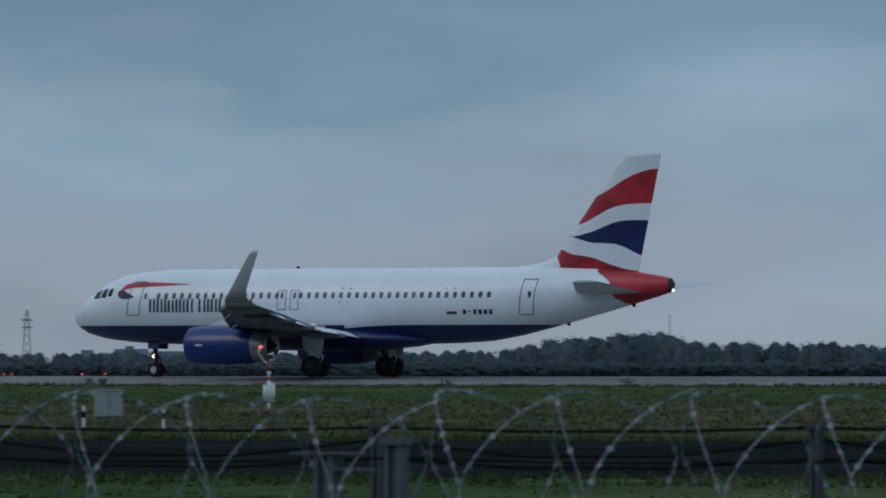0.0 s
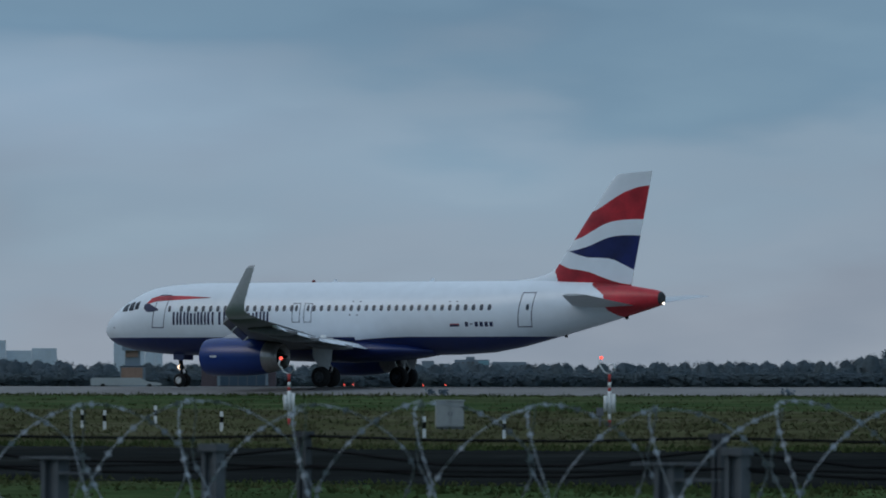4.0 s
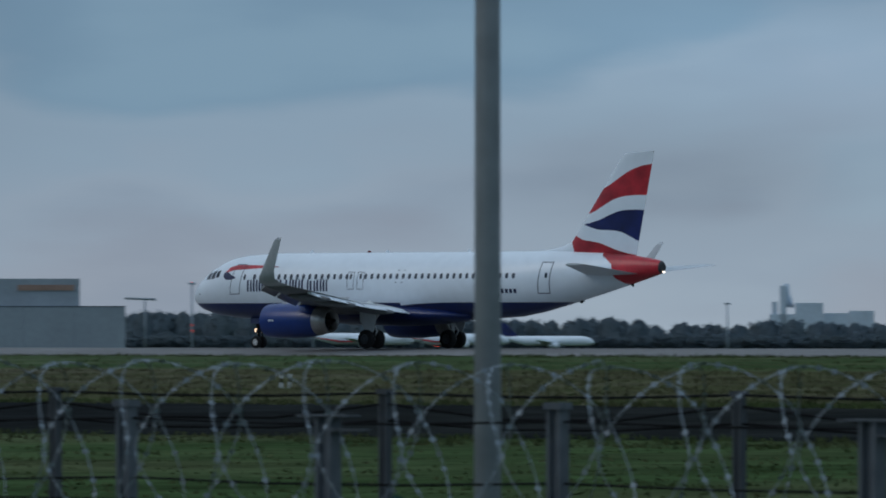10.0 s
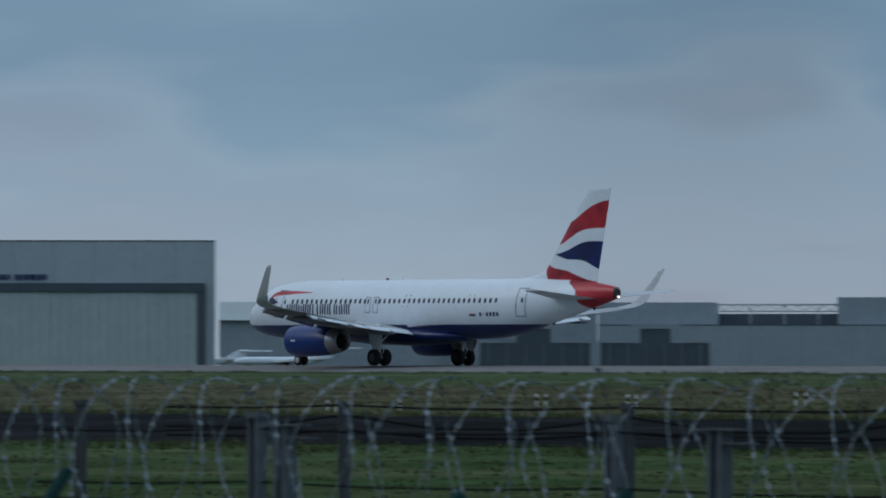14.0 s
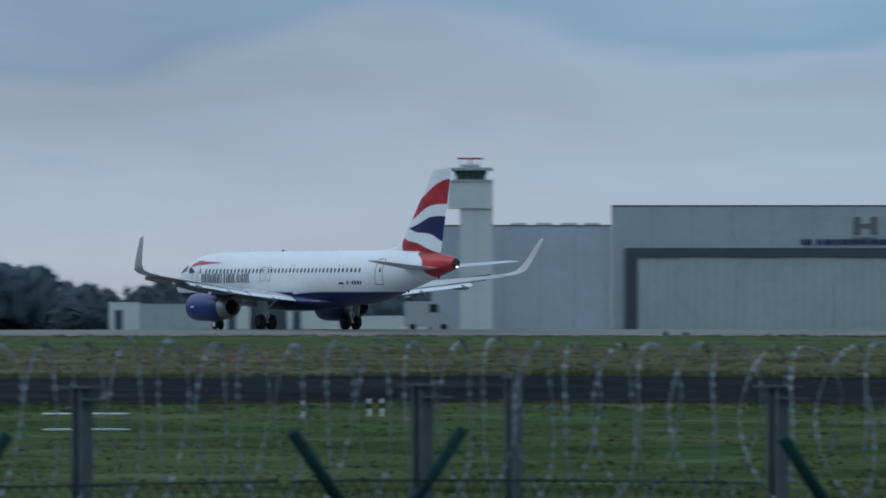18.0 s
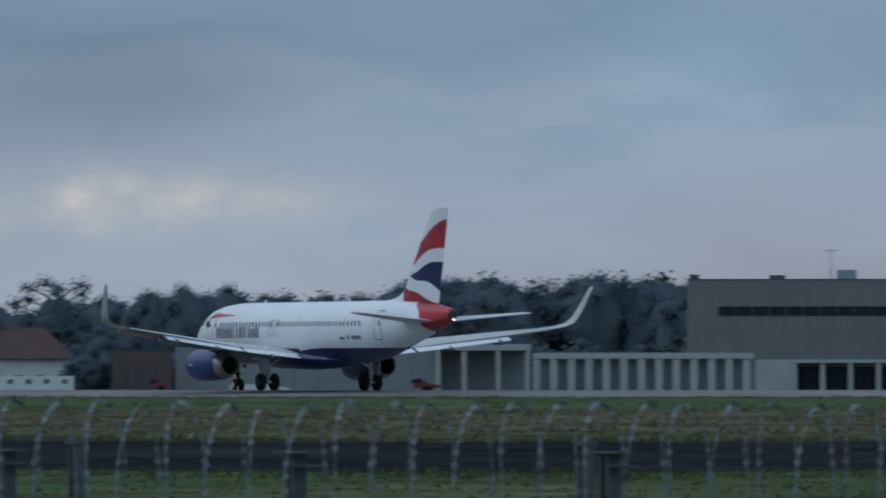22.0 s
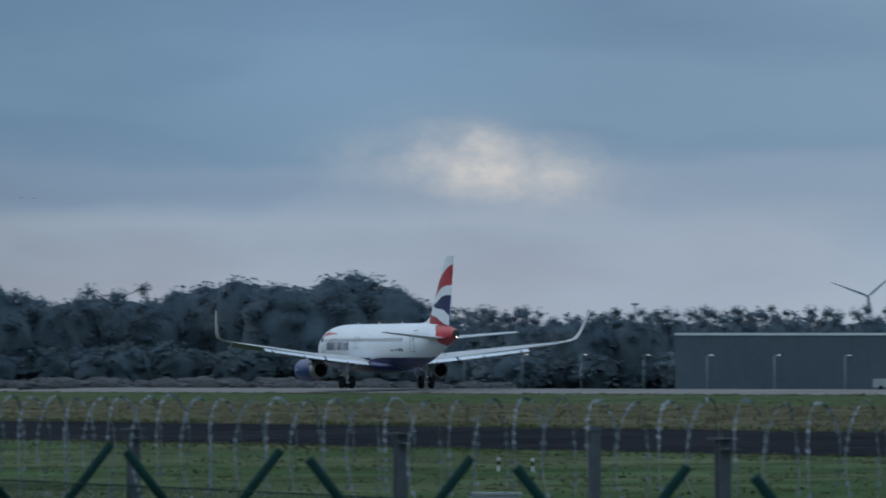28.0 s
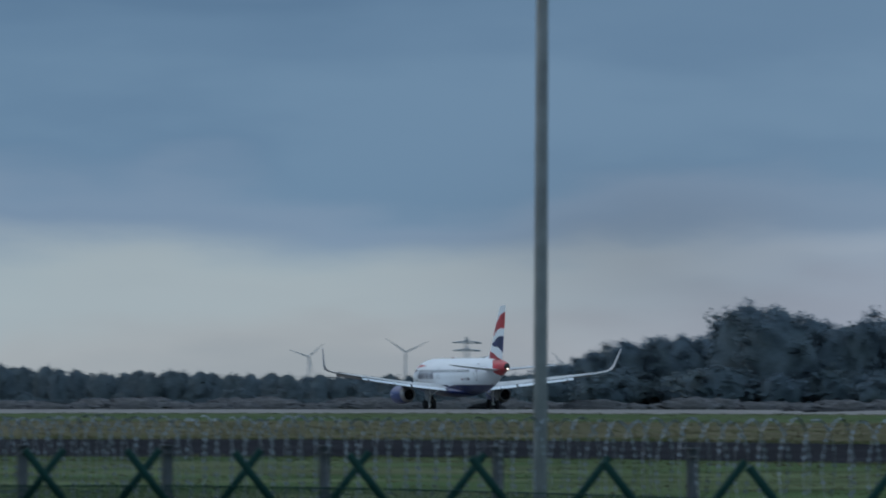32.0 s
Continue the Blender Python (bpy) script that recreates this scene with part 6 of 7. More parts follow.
def build_background():
    build_big_hangar()
    build_annex()
    build_tower()
    build_grey_hall()
    build_pale_hangar()
    build_low_blocks()
    build_colonnade()
    build_office()
    build_houses()
    build_warehouse()
    build_left_quarter()
    build_mounds()
    lattice_mast("lattice_pylon", 736, 2300, 93, 1.5, "tall lattice power pylon above far trees", ((62, 9), (75, 10)))
    lattice_mast("lattice_mast", -401, 2280, 86, 0.5, "thin lattice mast above far trees", (), "mast")
    lattice_mast("lattice_mast", 10105, 1600, 150, 0.9, "thin lattice mast above the pines", (), "mast")
    lattice_mast("lattice_pylon", 11462, 1900, 116, 1.1, "broad lattice power pylon with wide crossarms", ((92, 24), (106, 26)))
    for u, d, e, r in ((1545, 2000, 55, False), (2492, 1700, 90, True), (2277, 1700, 86, True), (9776, 1640, 132, False)):
        slim_mast(u, d, e, "tall grey floodlight mast beyond the runway", r)
    slim_mast(2086, 1700, 86, "slender grey mast with a small red lamp", True, lamp=41)
    for u, d, e, b, a in ((9365, 3000, 148, 72, -4), (8603, 3000, 145, 72, -1), (8540, 3600, 105, 52, 70), (8854, 3600, 108, 46, 20), (8988, 3600, 102, 44, 85), (11290, 3400, 66, 34, 10), (11742, 3600, 81, 38, -17), (11570, 3600, 89, 44, -2), (11420, 3400, 82, 38, 73)):
        build_turbine(u, d, e, b, a)
    build_parked_jet(2292, 2098, 2050, 33, M_RED, "parked white airliner with a bright red tail")
    build_parked_jet(2122, 1930, 2050, 30, M_RED, "parked white airliner with a red tail fin")
    build_parked_jet(1945, 1780, 2080, 22, M_TAILBLUE, "parked white airliner with a dark blue tail")
    build_parked_jet(3800, 3975, 1440, 13, M_WHITE, "parked small white jet with a high tailplane", False, 30)
    build_parked_jet(3955, 4125, 1440, 8, M_WHITE, "parked small white business jet", False, 25)


build_background()


# ---------------------------------------------------------------- fences in front
HEADING = 56.0            # the fences and the runway run this far left of the first view


def fence_line(rho):
    """A fence that keeps its share rho of the runway's distance; running lengths along the common heading."""
    us = list(range(-1500, 13301, 25))
    run = [0.0]
    for u in us[1:]:
        d = run_at(u) * rho
        run.append(run[-1] + 25 / STEP * d / math.sin(radians(HEADING) - u / STEP))

    def at(s):
        u = float(np.interp(s, run, us))
        return spot(u, run_at(u) * rho)

    def from_bearing(u):
        return float(np.interp(u, us, run))

    def turn(s):
        return HEADING - 90.0
    return at, from_bearing, turn, run[-1]


def stations(line, u_ref, pitch):
    at, from_bearing, turn, total = line
    s = from_bearing(u_ref) % pitch
    while s < total:
        yield s
        s += pitch


def strand(bm, line, z, sag, pitch, s0, r=0.006, sides=4, end=None):
    """A wire from post to post."""
    at, fb, turn, total = line
    s, path = s0 % pitch, []
    while s + pitch <= (end or total):
        for k in range(3):
            p = at(s + pitch * k / 3)
            path.append((p.x, p.y, z - (sag * (1 - (2 * k / 3 - 1) ** 2) if k else 0)))
        s += pitch
    tube(bm, path, r, sides)


def build_fence(rho, u_ref, pitch, top, label, make_post, wires, wire_r=0.006, wire_mat=None, thin_from=None, u_end=13300, wire_end=4900):
    line = fence_line(rho)
    at, fb, turn, total = line
    fence = thing("perimeter_fence", Matrix(), label, "fence")
    proto = None
    for k, s in enumerate(stations(line, u_ref, pitch)):
        if s > fb(u_end) or (thin_from and s > fb(thin_from) and k % 2):
            continue
        p = at(s)
        m = pose(p.x, p.y, p.z, 0, 0, turn(s))
        h = (float(np.interp(math.atan2(-p.x, p.y) * STEP, *top)) if isinstance(top, tuple) else top) - p.z
        if proto is None:
            proto = make_post(fence, h)
        else:
            proto = copy_thing(proto, m)
            proto.parent = fence
        proto.matrix_basis = m @ Matrix.Diagonal((1, 1, h / 2.5, 1))
    for z, sag in wires:
        bm = bmesh.new()
        strand(bm, line, z, sag, pitch, fb(u_ref), wire_r, end=fb(min(u_end, wire_end)))
        part("tension_wire", bm, wire_mat or M_PAINTK, fence)
    return line


def steel_post(width, depth, material, plate=False, cap=False):
    def make(fence, h):
        bm = bmesh.new()
        w, d = width / 2, depth / 2
        box(bm, -w, -w + 0.018, -d, d, -0.2, 2.5)
        box(bm, w - 0.018, w, -d, d, -0.2, 2.5)
        box(bm, -w + 0.018, w - 0.018, -0.012, 0.012, -0.2, 2.5)
        post = part("post", bm, material, fence)
        if plate:
            bm = bmesh.new()
            box(bm, -0.12, 0.12, -0.04, 0.04, 2.5, 2.507)
            box(bm, 0.04, 0.18, -0.03, 0.03, 2.45, 2.456)
            part("top_plate", bm, M_GALV, post)
        if cap:
            bm = bmesh.new()
            box(bm, -w - 0.01, w + 0.01, -d - 0.01, d + 0.01, 2.5, 2.53)
            part("cap", bm, material, post)
        return post
    return make


def y_post(fence, h):
    bm = bmesh.new()
    box(bm, -0.035, 0.035, -0.035, 0.035, -0.2, 2.06)
    post = part("post", bm, M_GREEN, fence)
    for s in (-1, 1):
        bm = bmesh.new()
        tube(bm, [(0, 0, 2.02), (0, s * 0.38, 2.50)], 0.023, 6)
        part("arm", bm, M_GREEN, post)
    return post


def build_coil(rho, z, radius, pitch, u_ref, seed, wire=0.0023, label="concertina of coiled razor wire along the fence top"):
    """A concertina: neighbouring turns are clipped together five times in two turns and spread between the clips."""
    line = fence_line(rho)
    at, fb, turn, total = line
    rng = random.Random(seed)
    n = 42
    # the coil is pulled apart unevenly along the fence
    ss = np.linspace(0, total, 1500)
    gaps = np.interp(ss, [fb(u) for u, g in pitch], [g for u, g in pitch])
    wound = np.concatenate(([0.0], np.cumsum((ss[1] - ss[0]) / gaps)[:-1]))
    shift = (float(np.interp(fb(u_ref), ss, wound)) - 2 * 0.005043654180950656) % 2 - 2
    turns = int(wound[-1]) + 2
    wound_at = [float(np.interp(fb(u), ss, wound)) for u in (0, 2600, 5200)]
    path, gauge = [], []
    wob = [(rng.uniform(-0.035, 0.035), rng.uniform(-0.012, 0.012), rng.uniform(-0.10, 0.10)) for _ in range(turns + 2)]
    side = math.radians(HEADING - 90.0)
    across = Vector((-math.sin(side), math.cos(side), 0))      # towards the camera is minus
    for i in range(turns * n):
        k, f = divmod(i, n)
        f /= n
        a = math.tau * (k + f)                                   # 0: the near side, a quarter: the top
        ox, oz, op = [wob[k][q] * (1 - f) + wob[k + 1][q] * f for q in range(3)]
        zig = math.asin(0.97 * math.cos(2.5 * (a - radians(8)))) / math.asin(0.97)
        spread = float(np.interp(shift + k, wound_at, (0.5, 0.5, 0.08)))
        flat = float(np.interp(shift + k, wound_at, (1.0, 1.0, 0.36)))
        w = shift + k + f + spread * zig + op
        if not 0 < w < wound[-1]:
            continue
        s = float(np.interp(w, wound, ss))
        p = at(s)
        q = p - across * flat * radius * math.cos(a) * (1 + ox)
        q.z = z + oz + radius * math.sin(a) * (1 + ox)
        path.append(q)
        gauge.append(float(np.interp(shift + k, wound_at, (1.0, 1.0, 1.15))))
    bm = bmesh.new()
    tube(bm, path, [wire * g for g in gauge], 3, caps=False)
    coil = thing("razor_wire", Matrix(), label, "razor wire")
    part("wire", bm, M_WIRE, coil)
    verts, faces = [], []
    for a, b, g in zip(path, path[1:], gauge):
        c = (a + b) / 2
        d = (b - a).normalized()
        s = d.cross(Vector((rng.uniform(-1, 1), rng.uniform(-1, 1), rng.uniform(-1, 1)))).normalized()
        k = len(verts)
        for p in (c - d * 0.016 * g, c + s * 0.0115 * g, c + d * 0.016 * g, c - s * 0.0115 * g):
            verts.append(p)
        faces.append((k, k + 1, k + 2, k + 3))
    me = bpy.data.meshes.new("barbed_tape")
    me.from_pydata(verts, [], faces)
    me.materials.append(M_WIRE)
    ob = new("barbed_tape", me)
    ob.parent = coil
    tagged(ob, kind="stuff")


M_POSTDK = mat("dark_steel", (0.058, 0.064, 0.072), 0.7, 0.2, vary=0.15, size=0.6)
TOPS = EYE - 0.29
build_fence(0.058, 1289, 2.5, TOPS, "galvanised steel fence with plated posts under razor wire", steel_post(0.075, 0.06, M_GALV, plate=True), ((TOPS - 0.30, 0.01), (TOPS - 0.75, 0.01)), 0.004, thin_from=9600)
build_fence(0.0695, 1009, 2.5, EYE - 0.31, "inner steel fence of pale grey posts and wires", steel_post(0.075, 0.06, M_GALV, cap=True), ((EYE - 0.36, 0.02), (EYE - 0.62, 0.02)), 0.005, thin_from=4300, u_end=10000)
build_fence(0.0885, 1524, 2.5, EYE - 0.32, "outer dark steel fence strung with black wires", steel_post(0.055, 0.05, M_POSTDK, cap=True), ((EYE - 0.312, 0.02), (EYE - 0.37, 0.09), (EYE - 0.46, 0.05)), 0.007, u_end=4500)
build_fence(0.048, 11332, 2.83, ((1500, 4600, 9000, 10000, 12000), (EYE - 0.52, EYE - 0.40, EYE - 0.39, EYE - 0.36, EYE - 0.26)), "green coated steel fence with forked post tops", y_post, ((EYE - 1.2, 0.01),), 0.004, M_GREEN, wire_end=13200)
def build_mesh(rho, u0, u1, pitch, label):
    """Diamond mesh between the green posts, all wires in one part."""
    at, fb, turn, total = fence_line(rho)
    s, end, tall = fb(u0), fb(u1), 0.62
    mesh = thing("wire_mesh", Matrix(), label, "fence")
    while s < end:   # one panel from post to post
        bm = bmesh.new()
        stop = min(s + 2.83, end)
        edge = []
        while s < stop:
            p = at(s)
            top = EYE + float(np.interp(math.atan2(-p.x, p.y) * STEP, (4600, 9000, 12000), (-0.58, -0.57, -0.46)))
            edge.append((p.x, p.y, top))
            for q in (-1, 1):
                b = at(min(max(s + q * tall * 0.8, 0), total))
                tube(bm, [(p.x, p.y, top), (b.x, b.y, top - tall)], 0.0021, 3, caps=False)
            s += pitch
        tagged(part("mesh_panel", bm, M_GREEN, mesh, recalc=False), kind="stuff")
        bm = bmesh.new()
        tube(bm, edge, 0.004, 5)
        part("top_wire", bm, M_GREEN, mesh)


build_mesh(0.048, 4600, 13100, 0.075, "green coated diamond wire mesh along the fence")
build_coil(0.058, EYE - 0.46, 0.36, ((0, 0.238), (2416, 0.217), (4200, 0.24), (5300, 0.30), (7600, 0.34), (8700, 0.50), (10000, 0.55), (10800, 0.48), (11500, 0.44)), 666, 5)


def build_poles():
    for u, rho, lean in ((1969, 0.075, 0.0), (8693, 0.075, 0.2), (11334, 0.078, 0.25)):
        d = run_at(u) * rho
        p = spot(u, d)
        pole = thing("light_pole", pose(p.x, p.y, p.z, 0, lean, math.degrees(u / STEP)), "tall tapered grey steel pole behind the fence", "pole", "steel poles")
        bm = bmesh.new()
        tube(bm, [(0, 0, -0.3), (0, 0, 2.4), (0, 0, 7.5)], [0.066, 0.063, 0.052], 14)
        part("shaft", bm, M_POLE, pole)
        piece("hatch", pole, M_GALV, -0.035, 0.035, -0.072, -0.058, 0.9, 1.3)
        bm = bmesh.new()
        tube(bm, [(0, 0, 7.5), (0.3, 0, 7.8), (1.0, 0, 7.9)], [0.05, 0.04, 0.035], 10)
        part("bracket", bm, M_POLE, pole)
        piece("lamp_head", pole, M_GALV, 0.9, 1.5, -0.12, 0.12, 7.84, 7.96)


def build_marker_posts():
    proto = None
    for u, rho, k in ((636, 0.515, 0.93), (495, 0.515, 0.93), (1240, 0.56, 1), (1201, 0.555, 1), (1111, 0.60, 1), (994, 0.55, 1), (2334, 0.55, 0.8), (2319, 0.555, 0.8), (2962, 0.55, 0.75), (2980, 0.55, 0.75), (3262, 0.525, 0.7), (3277, 0.53, 0.7), (3422, 0.53, 0.7),
                      (3438, 0.53, 0.7), (3680, 0.49, 0.6), (3793, 0.48, 0.6), (3809, 0.48, 0.6), (5412, 0.325, 0.7), (5295, 0.33, 0.7), (5272, 0.33, 0.7), (7201, 0.22, 0.7), (7043, 0.22, 0.7), (10018, 0.30, 0.6), (9957, 0.30, 0.6), (11210, 0.50, 0.6), (11112, 0.50, 0.6)):
        m = facing(u, run_at(u) * rho, (u * 13) % 40 - 20) @ Matrix.Diagonal((k, k, k, 1))
        if proto is None:
            proto = thing("marker_post", Matrix(), "small white marker post with a black band in the grass", "marker post", "marker posts")
            for z0, z1, mt in ((-0.1, 0.30, M_PAINTW), (0.30, 0.50, M_PAINTK), (0.50, 0.68, M_PAINTW)):
                bm = bmesh.new()
                loft(bm, [[(-0.055, -0.03, z0), (0.055, -0.03, z0), (0.04, 0.035, z0), (-0.04, 0.035, z0)], [(-0.055, -0.03, z1), (0.055, -0.03, z1), (0.04, 0.035, z1), (-0.04, 0.035, z1)]], smooth=False)
                part("band" if mt is M_PAINTK else "shaft", bm, mt, proto)
            proto.matrix_world = m
        else:
            copy_thing(proto, m)


def build_approach_masts():
    proto = None
    for u in (308, 875):
        m = facing(u, run_at(u) * 0.598)
        if proto is None:
            proto = thing("approach_light", Matrix(), "short red and white mast with a lit red lamp", "light", "approach lights")
            for z0, z1, mt in ((-0.1, 0.22, M_PAINTR), (0.22, 0.42, M_PAINTW), (1.16, 1.28, M_PAINTR), (1.28, 1.46, M_PAINTW), (1.46, 1.72, M_PAINTR)):
                bm = bmesh.new()
                tube(bm, [(0, 0, z0), (0, 0, z1)], 0.05, 10)
                part("band", bm, mt, proto)
            for x, z0, z1 in ((-0.13, 0.50, 1.02), (0.0, 0.42, 1.16), (0.13, 0.46, 1.08)):
                bm = bmesh.new()
                tube(bm, [(x, 0, z0), (x, 0, z1)], 0.065, 10)
                part("canister", bm, M_PAINTW, proto)
            bm = bmesh.new()
            tube(bm, [(0, 0, 1.72), (-0.18, 0, 1.80), (-0.34, 0, 2.05), (-0.30, 0, 2.22)], 0.025, 8)
            tube(bm, [(0, 0, 1.72), (0.18, 0, 1.86), (0.12, 0, 2.06), (-0.02, 0, 2.0)], 0.03, 8)
            part("hoop", bm, M_PAINTW, proto)
            bm = bmesh.new()
            bmesh.ops.create_icosphere(bm, subdivisions=2, radius=0.06, matrix=Matrix.Translation((-0.27, 0, 2.26)))
            part("lamp", bm, M_LAMPRED, proto, "lit red lamp")
            proto.matrix_world = m
        else:
            copy_thing(proto, m)
    # a small junction post beside the first one
    jb = thing("junction_box", facing(325, run_at(325) * 0.60), "small dark junction box on a stake", "junction box")
    piece("box", jb, M_STEELDK, -0.12, 0.12, -0.08, 0.08, 0.35, 0.62)
    piece("stake", jb, M_STEELDK, -0.03, 0.03, -0.03, 0.03, -0.1, 0.35)


def build_cabinet(u, rho, w, h, material, label):
    ob = thing("utility_cabinet", facing(u, run_at(u) * rho, 4), label, "cabinet")
    bm = bmesh.new()
    v = box(bm, -w / 2, w / 2, 0, 0.5, 0.06, h)
    bmesh.ops.bevel(bm, geom=list(bm.edges), offset=0.015, segments=2, affect="EDGES")
    part("body", bm, material, ob)
    piece("plinth", ob, M_STEELDK, -w / 2 + 0.02, w / 2 - 0.02, 0.03, 0.47, -0.2, 0.06)
    piece("lid", ob, material, -w / 2 - 0.03, w / 2 + 0.03, -0.03, 0.53, h, h + 0.05)
    for s in (-1, 1):
        door = piece("door", ob, material, s * w / 4 - w / 4 + 0.02, s * w / 4 + w / 4 - 0.02, -0.018, -0.001, 0.10, h - 0.04)
        piece("handle", door, M_STEELDK, s * 0.05 - 0.012, s * 0.05 + 0.012, -0.04, -0.018, h * 0.5, h * 0.5 + 0.12)


def build_barrier():
    ob = thing("low_barrier", facing(5795, run_at(5795) * 0.30, 8), "low white two-rail barrier in the grass", "barrier")
    for z in (0.06, 0.40):
        bm = bmesh.new()
        tube(bm, [(-0.95, 0, z), (0.95, 0, z)], 0.022, 8)
        part("rail", bm, M_PAINTW, ob)
    for x in (-0.9, 0.0, 0.9):
        bm = bmesh.new()
        tube(bm, [(x, 0, -0.1), (x, 0, 0.42)], 0.02, 8)
        part("post", bm, M_GALV, ob)


def build_vehicle(u, d, length, height, paint, label, name="van"):
    ob = thing(name, facing(u, d), label, "vehicle")
    L, H = length, height
    bm = bmesh.new()
    low = min(0.4, H * 0.25)
    prof = [(-L / 2, low), (L / 2 - 0.1, low), (L / 2, H * 0.45), (L / 2 - 0.3, H * 0.55), (L / 2 - 1.0, H * 0.62), (L / 2 - 1.6, H), (-L / 2 + 0.1, H), (-L / 2, H * 0.9)]
    loft(bm, [[(x, 0, z) for x, z in prof], [(x, 1.9, z) for x, z in prof]], smooth=False)
    part("body", bm, paint, ob)
    for x in (-L / 2 + 0.9, L / 2 - 0.9):
        for y in (-0.02, 1.72):
            bm = bmesh.new()
            r = min(0.36, 0.22 * H)
            tube(bm, [(x, y, r), (x, y + 0.2, r)], r, 14)
            part("wheel", bm, M_TYRE, ob)
    if H > 1.0:
        piece("side_window", ob, M_GLASS, L / 2 - 2.4, L / 2 - 1.5, -0.02, -0.003, H * 0.62, H * 0.9)


def build_ground_lights():
    for u in (762, 777, 598, 638, 2060):
        d = run_at(u) * 1.018
        p = spot(u, d, 0.012)
        ob = thing("runway_light", pose(p.x, p.y, p.z), "small lit red lamp at the runway edge", "light", "runway edge lights")
        piece("base", ob, M_STEELDK, -0.05, 0.05, -0.05, 0.05, 0, 0.07)
        bm = bmesh.new()
        bmesh.ops.create_icosphere(bm, subdivisions=1, radius=0.045, matrix=Matrix.Translation((0, 0, 0.11)))
        part("lamp", bm, M_LAMPRED, ob)


def build_tufts():
    """Grass blades over the meadow, thicker along the edges of the pavements."""
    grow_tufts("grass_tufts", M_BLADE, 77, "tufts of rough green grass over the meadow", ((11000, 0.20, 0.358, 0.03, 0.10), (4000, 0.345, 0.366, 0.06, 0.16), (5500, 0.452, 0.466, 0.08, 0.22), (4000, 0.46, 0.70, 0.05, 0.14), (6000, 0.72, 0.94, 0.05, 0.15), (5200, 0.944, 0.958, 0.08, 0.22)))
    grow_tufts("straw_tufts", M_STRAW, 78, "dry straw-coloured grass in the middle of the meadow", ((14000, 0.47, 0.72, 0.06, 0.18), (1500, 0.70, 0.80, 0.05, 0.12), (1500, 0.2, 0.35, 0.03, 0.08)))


def grow_tufts(name, material, seed, label, bands):
    rng = random.Random(seed)
    verts, faces = [], []
    for count, r0, r1, h0, h1 in bands:
        for i in range(count):
            u = rng.uniform(-1000, 12600)
            r = rng.uniform(r0, r1)
            d = run_at(u) * r
            p = spot(u, d)
            clump = 0.5 + 0.5 * noise.noise(Vector((p.x * 0.06, p.y * 0.06, 3.0)))
            h = rng.uniform(h0, h1) * (0.5 + 1.1 * clump)
            for k in range(4):
                a = rng.uniform(0, math.tau)
                b = Vector((p.x + rng.uniform(-0.35, 0.35), p.y + rng.uniform(-0.35, 0.35), p.z - 0.02))
                w = Vector((math.cos(a), math.sin(a), 0)) * rng.uniform(0.03, 0.09)
                tip = b + Vector((rng.uniform(-0.1, 0.1), rng.uniform(-0.1, 0.1), h * rng.uniform(0.6, 1.1)))
                n = len(verts)
                verts += [b - w, b + w, tip]
                faces.append((n, n + 1, n + 2))
    me = bpy.data.meshes.new(name)
    me.from_pydata(verts, [], faces)
    me.materials.append(material)
    me.polygons.foreach_set("use_smooth", [True] * len(faces))
    me.normals_split_custom_set_from_vertices([(0, 0, 1)] * len(verts))
    tagged(new(name, me), label, "grass", kind="stuff")


def build_weeds():
    rng = random.Random(5)
    for u, rho, h in ((-326, 0.957, 0.42), (-8, 0.957, 0.36), (4770, 0.957, 0.30), (4735, 0.956, 0.25), (600, 0.957, 0.3), (625, 0.958, 0.36), (3330, 0.957, 0.28)):
        d = run_at(u) * rho
        p = spot(u, d)
        ob = thing("weed", pose(p.x, p.y, p.z), "small leafy weed at the runway edge", "plant", "weeds")
        bm = bmesh.new()
        for k in range(46):
            a, q = rng.uniform(0, math.tau), rng.uniform(0, h)
            leaf_card(bm, Vector((math.cos(a) * q, math.sin(a) * q, rng.uniform(0.05, h))), 0.09, rng)
        part("leaves", bm, M_LEAF, ob, recalc=False)


build_poles()
build_marker_posts()
build_approach_masts()
build_cabinet(590, 0.575, 0.88, 0.89, M_CABINET, "pale grey steel utility cabinet standing in the grass")
build_cabinet(6190, 0.24, 0.60, 1.02, M_CABINET, "narrow pale utility cabinet near the fence")
build_cabinet(10022, 0.20, 0.88, 0.58, M_CABINET, "low pale utility cabinet near the fence")
build_barrier()
# white paint greyed in the colour to stand for dusk and haze
M_CARW = mat("dimmed_white_paint", (0.42, 0.44, 0.45), 0.5, vary=0.06)
build_vehicle(1163, 640, 5.2, 0.75, M_CARW, "low white trailer beyond the runway", "trailer")
build_vehicle(7601, 720, 4.9, 0.6, M_PAINTW, "low white flat trailer standing beyond the runway", "trailer")
M_CARR = mat("dull_red_paint", (0.22, 0.045, 0.04), 0.5, vary=0.08)
build_vehicle(7305, 720, 2.2, 1.1, M_CARR, "small red car beyond the runway", "car")
build_vehicle(7775, 1090, 2.0, 1.6, M_CARR, "small red van beside the brick shed", "van")
build_vehicle(9320, 1000, 4.6, 1.35, M_CARW, "white car parked before the warehouse", "car")
build_vehicle(5190, 900, 5.0, 3.0, M_CARW, "white lorry beside the service buildings", "lorry")
build_ground_lights()
build_weeds()
build_tufts()


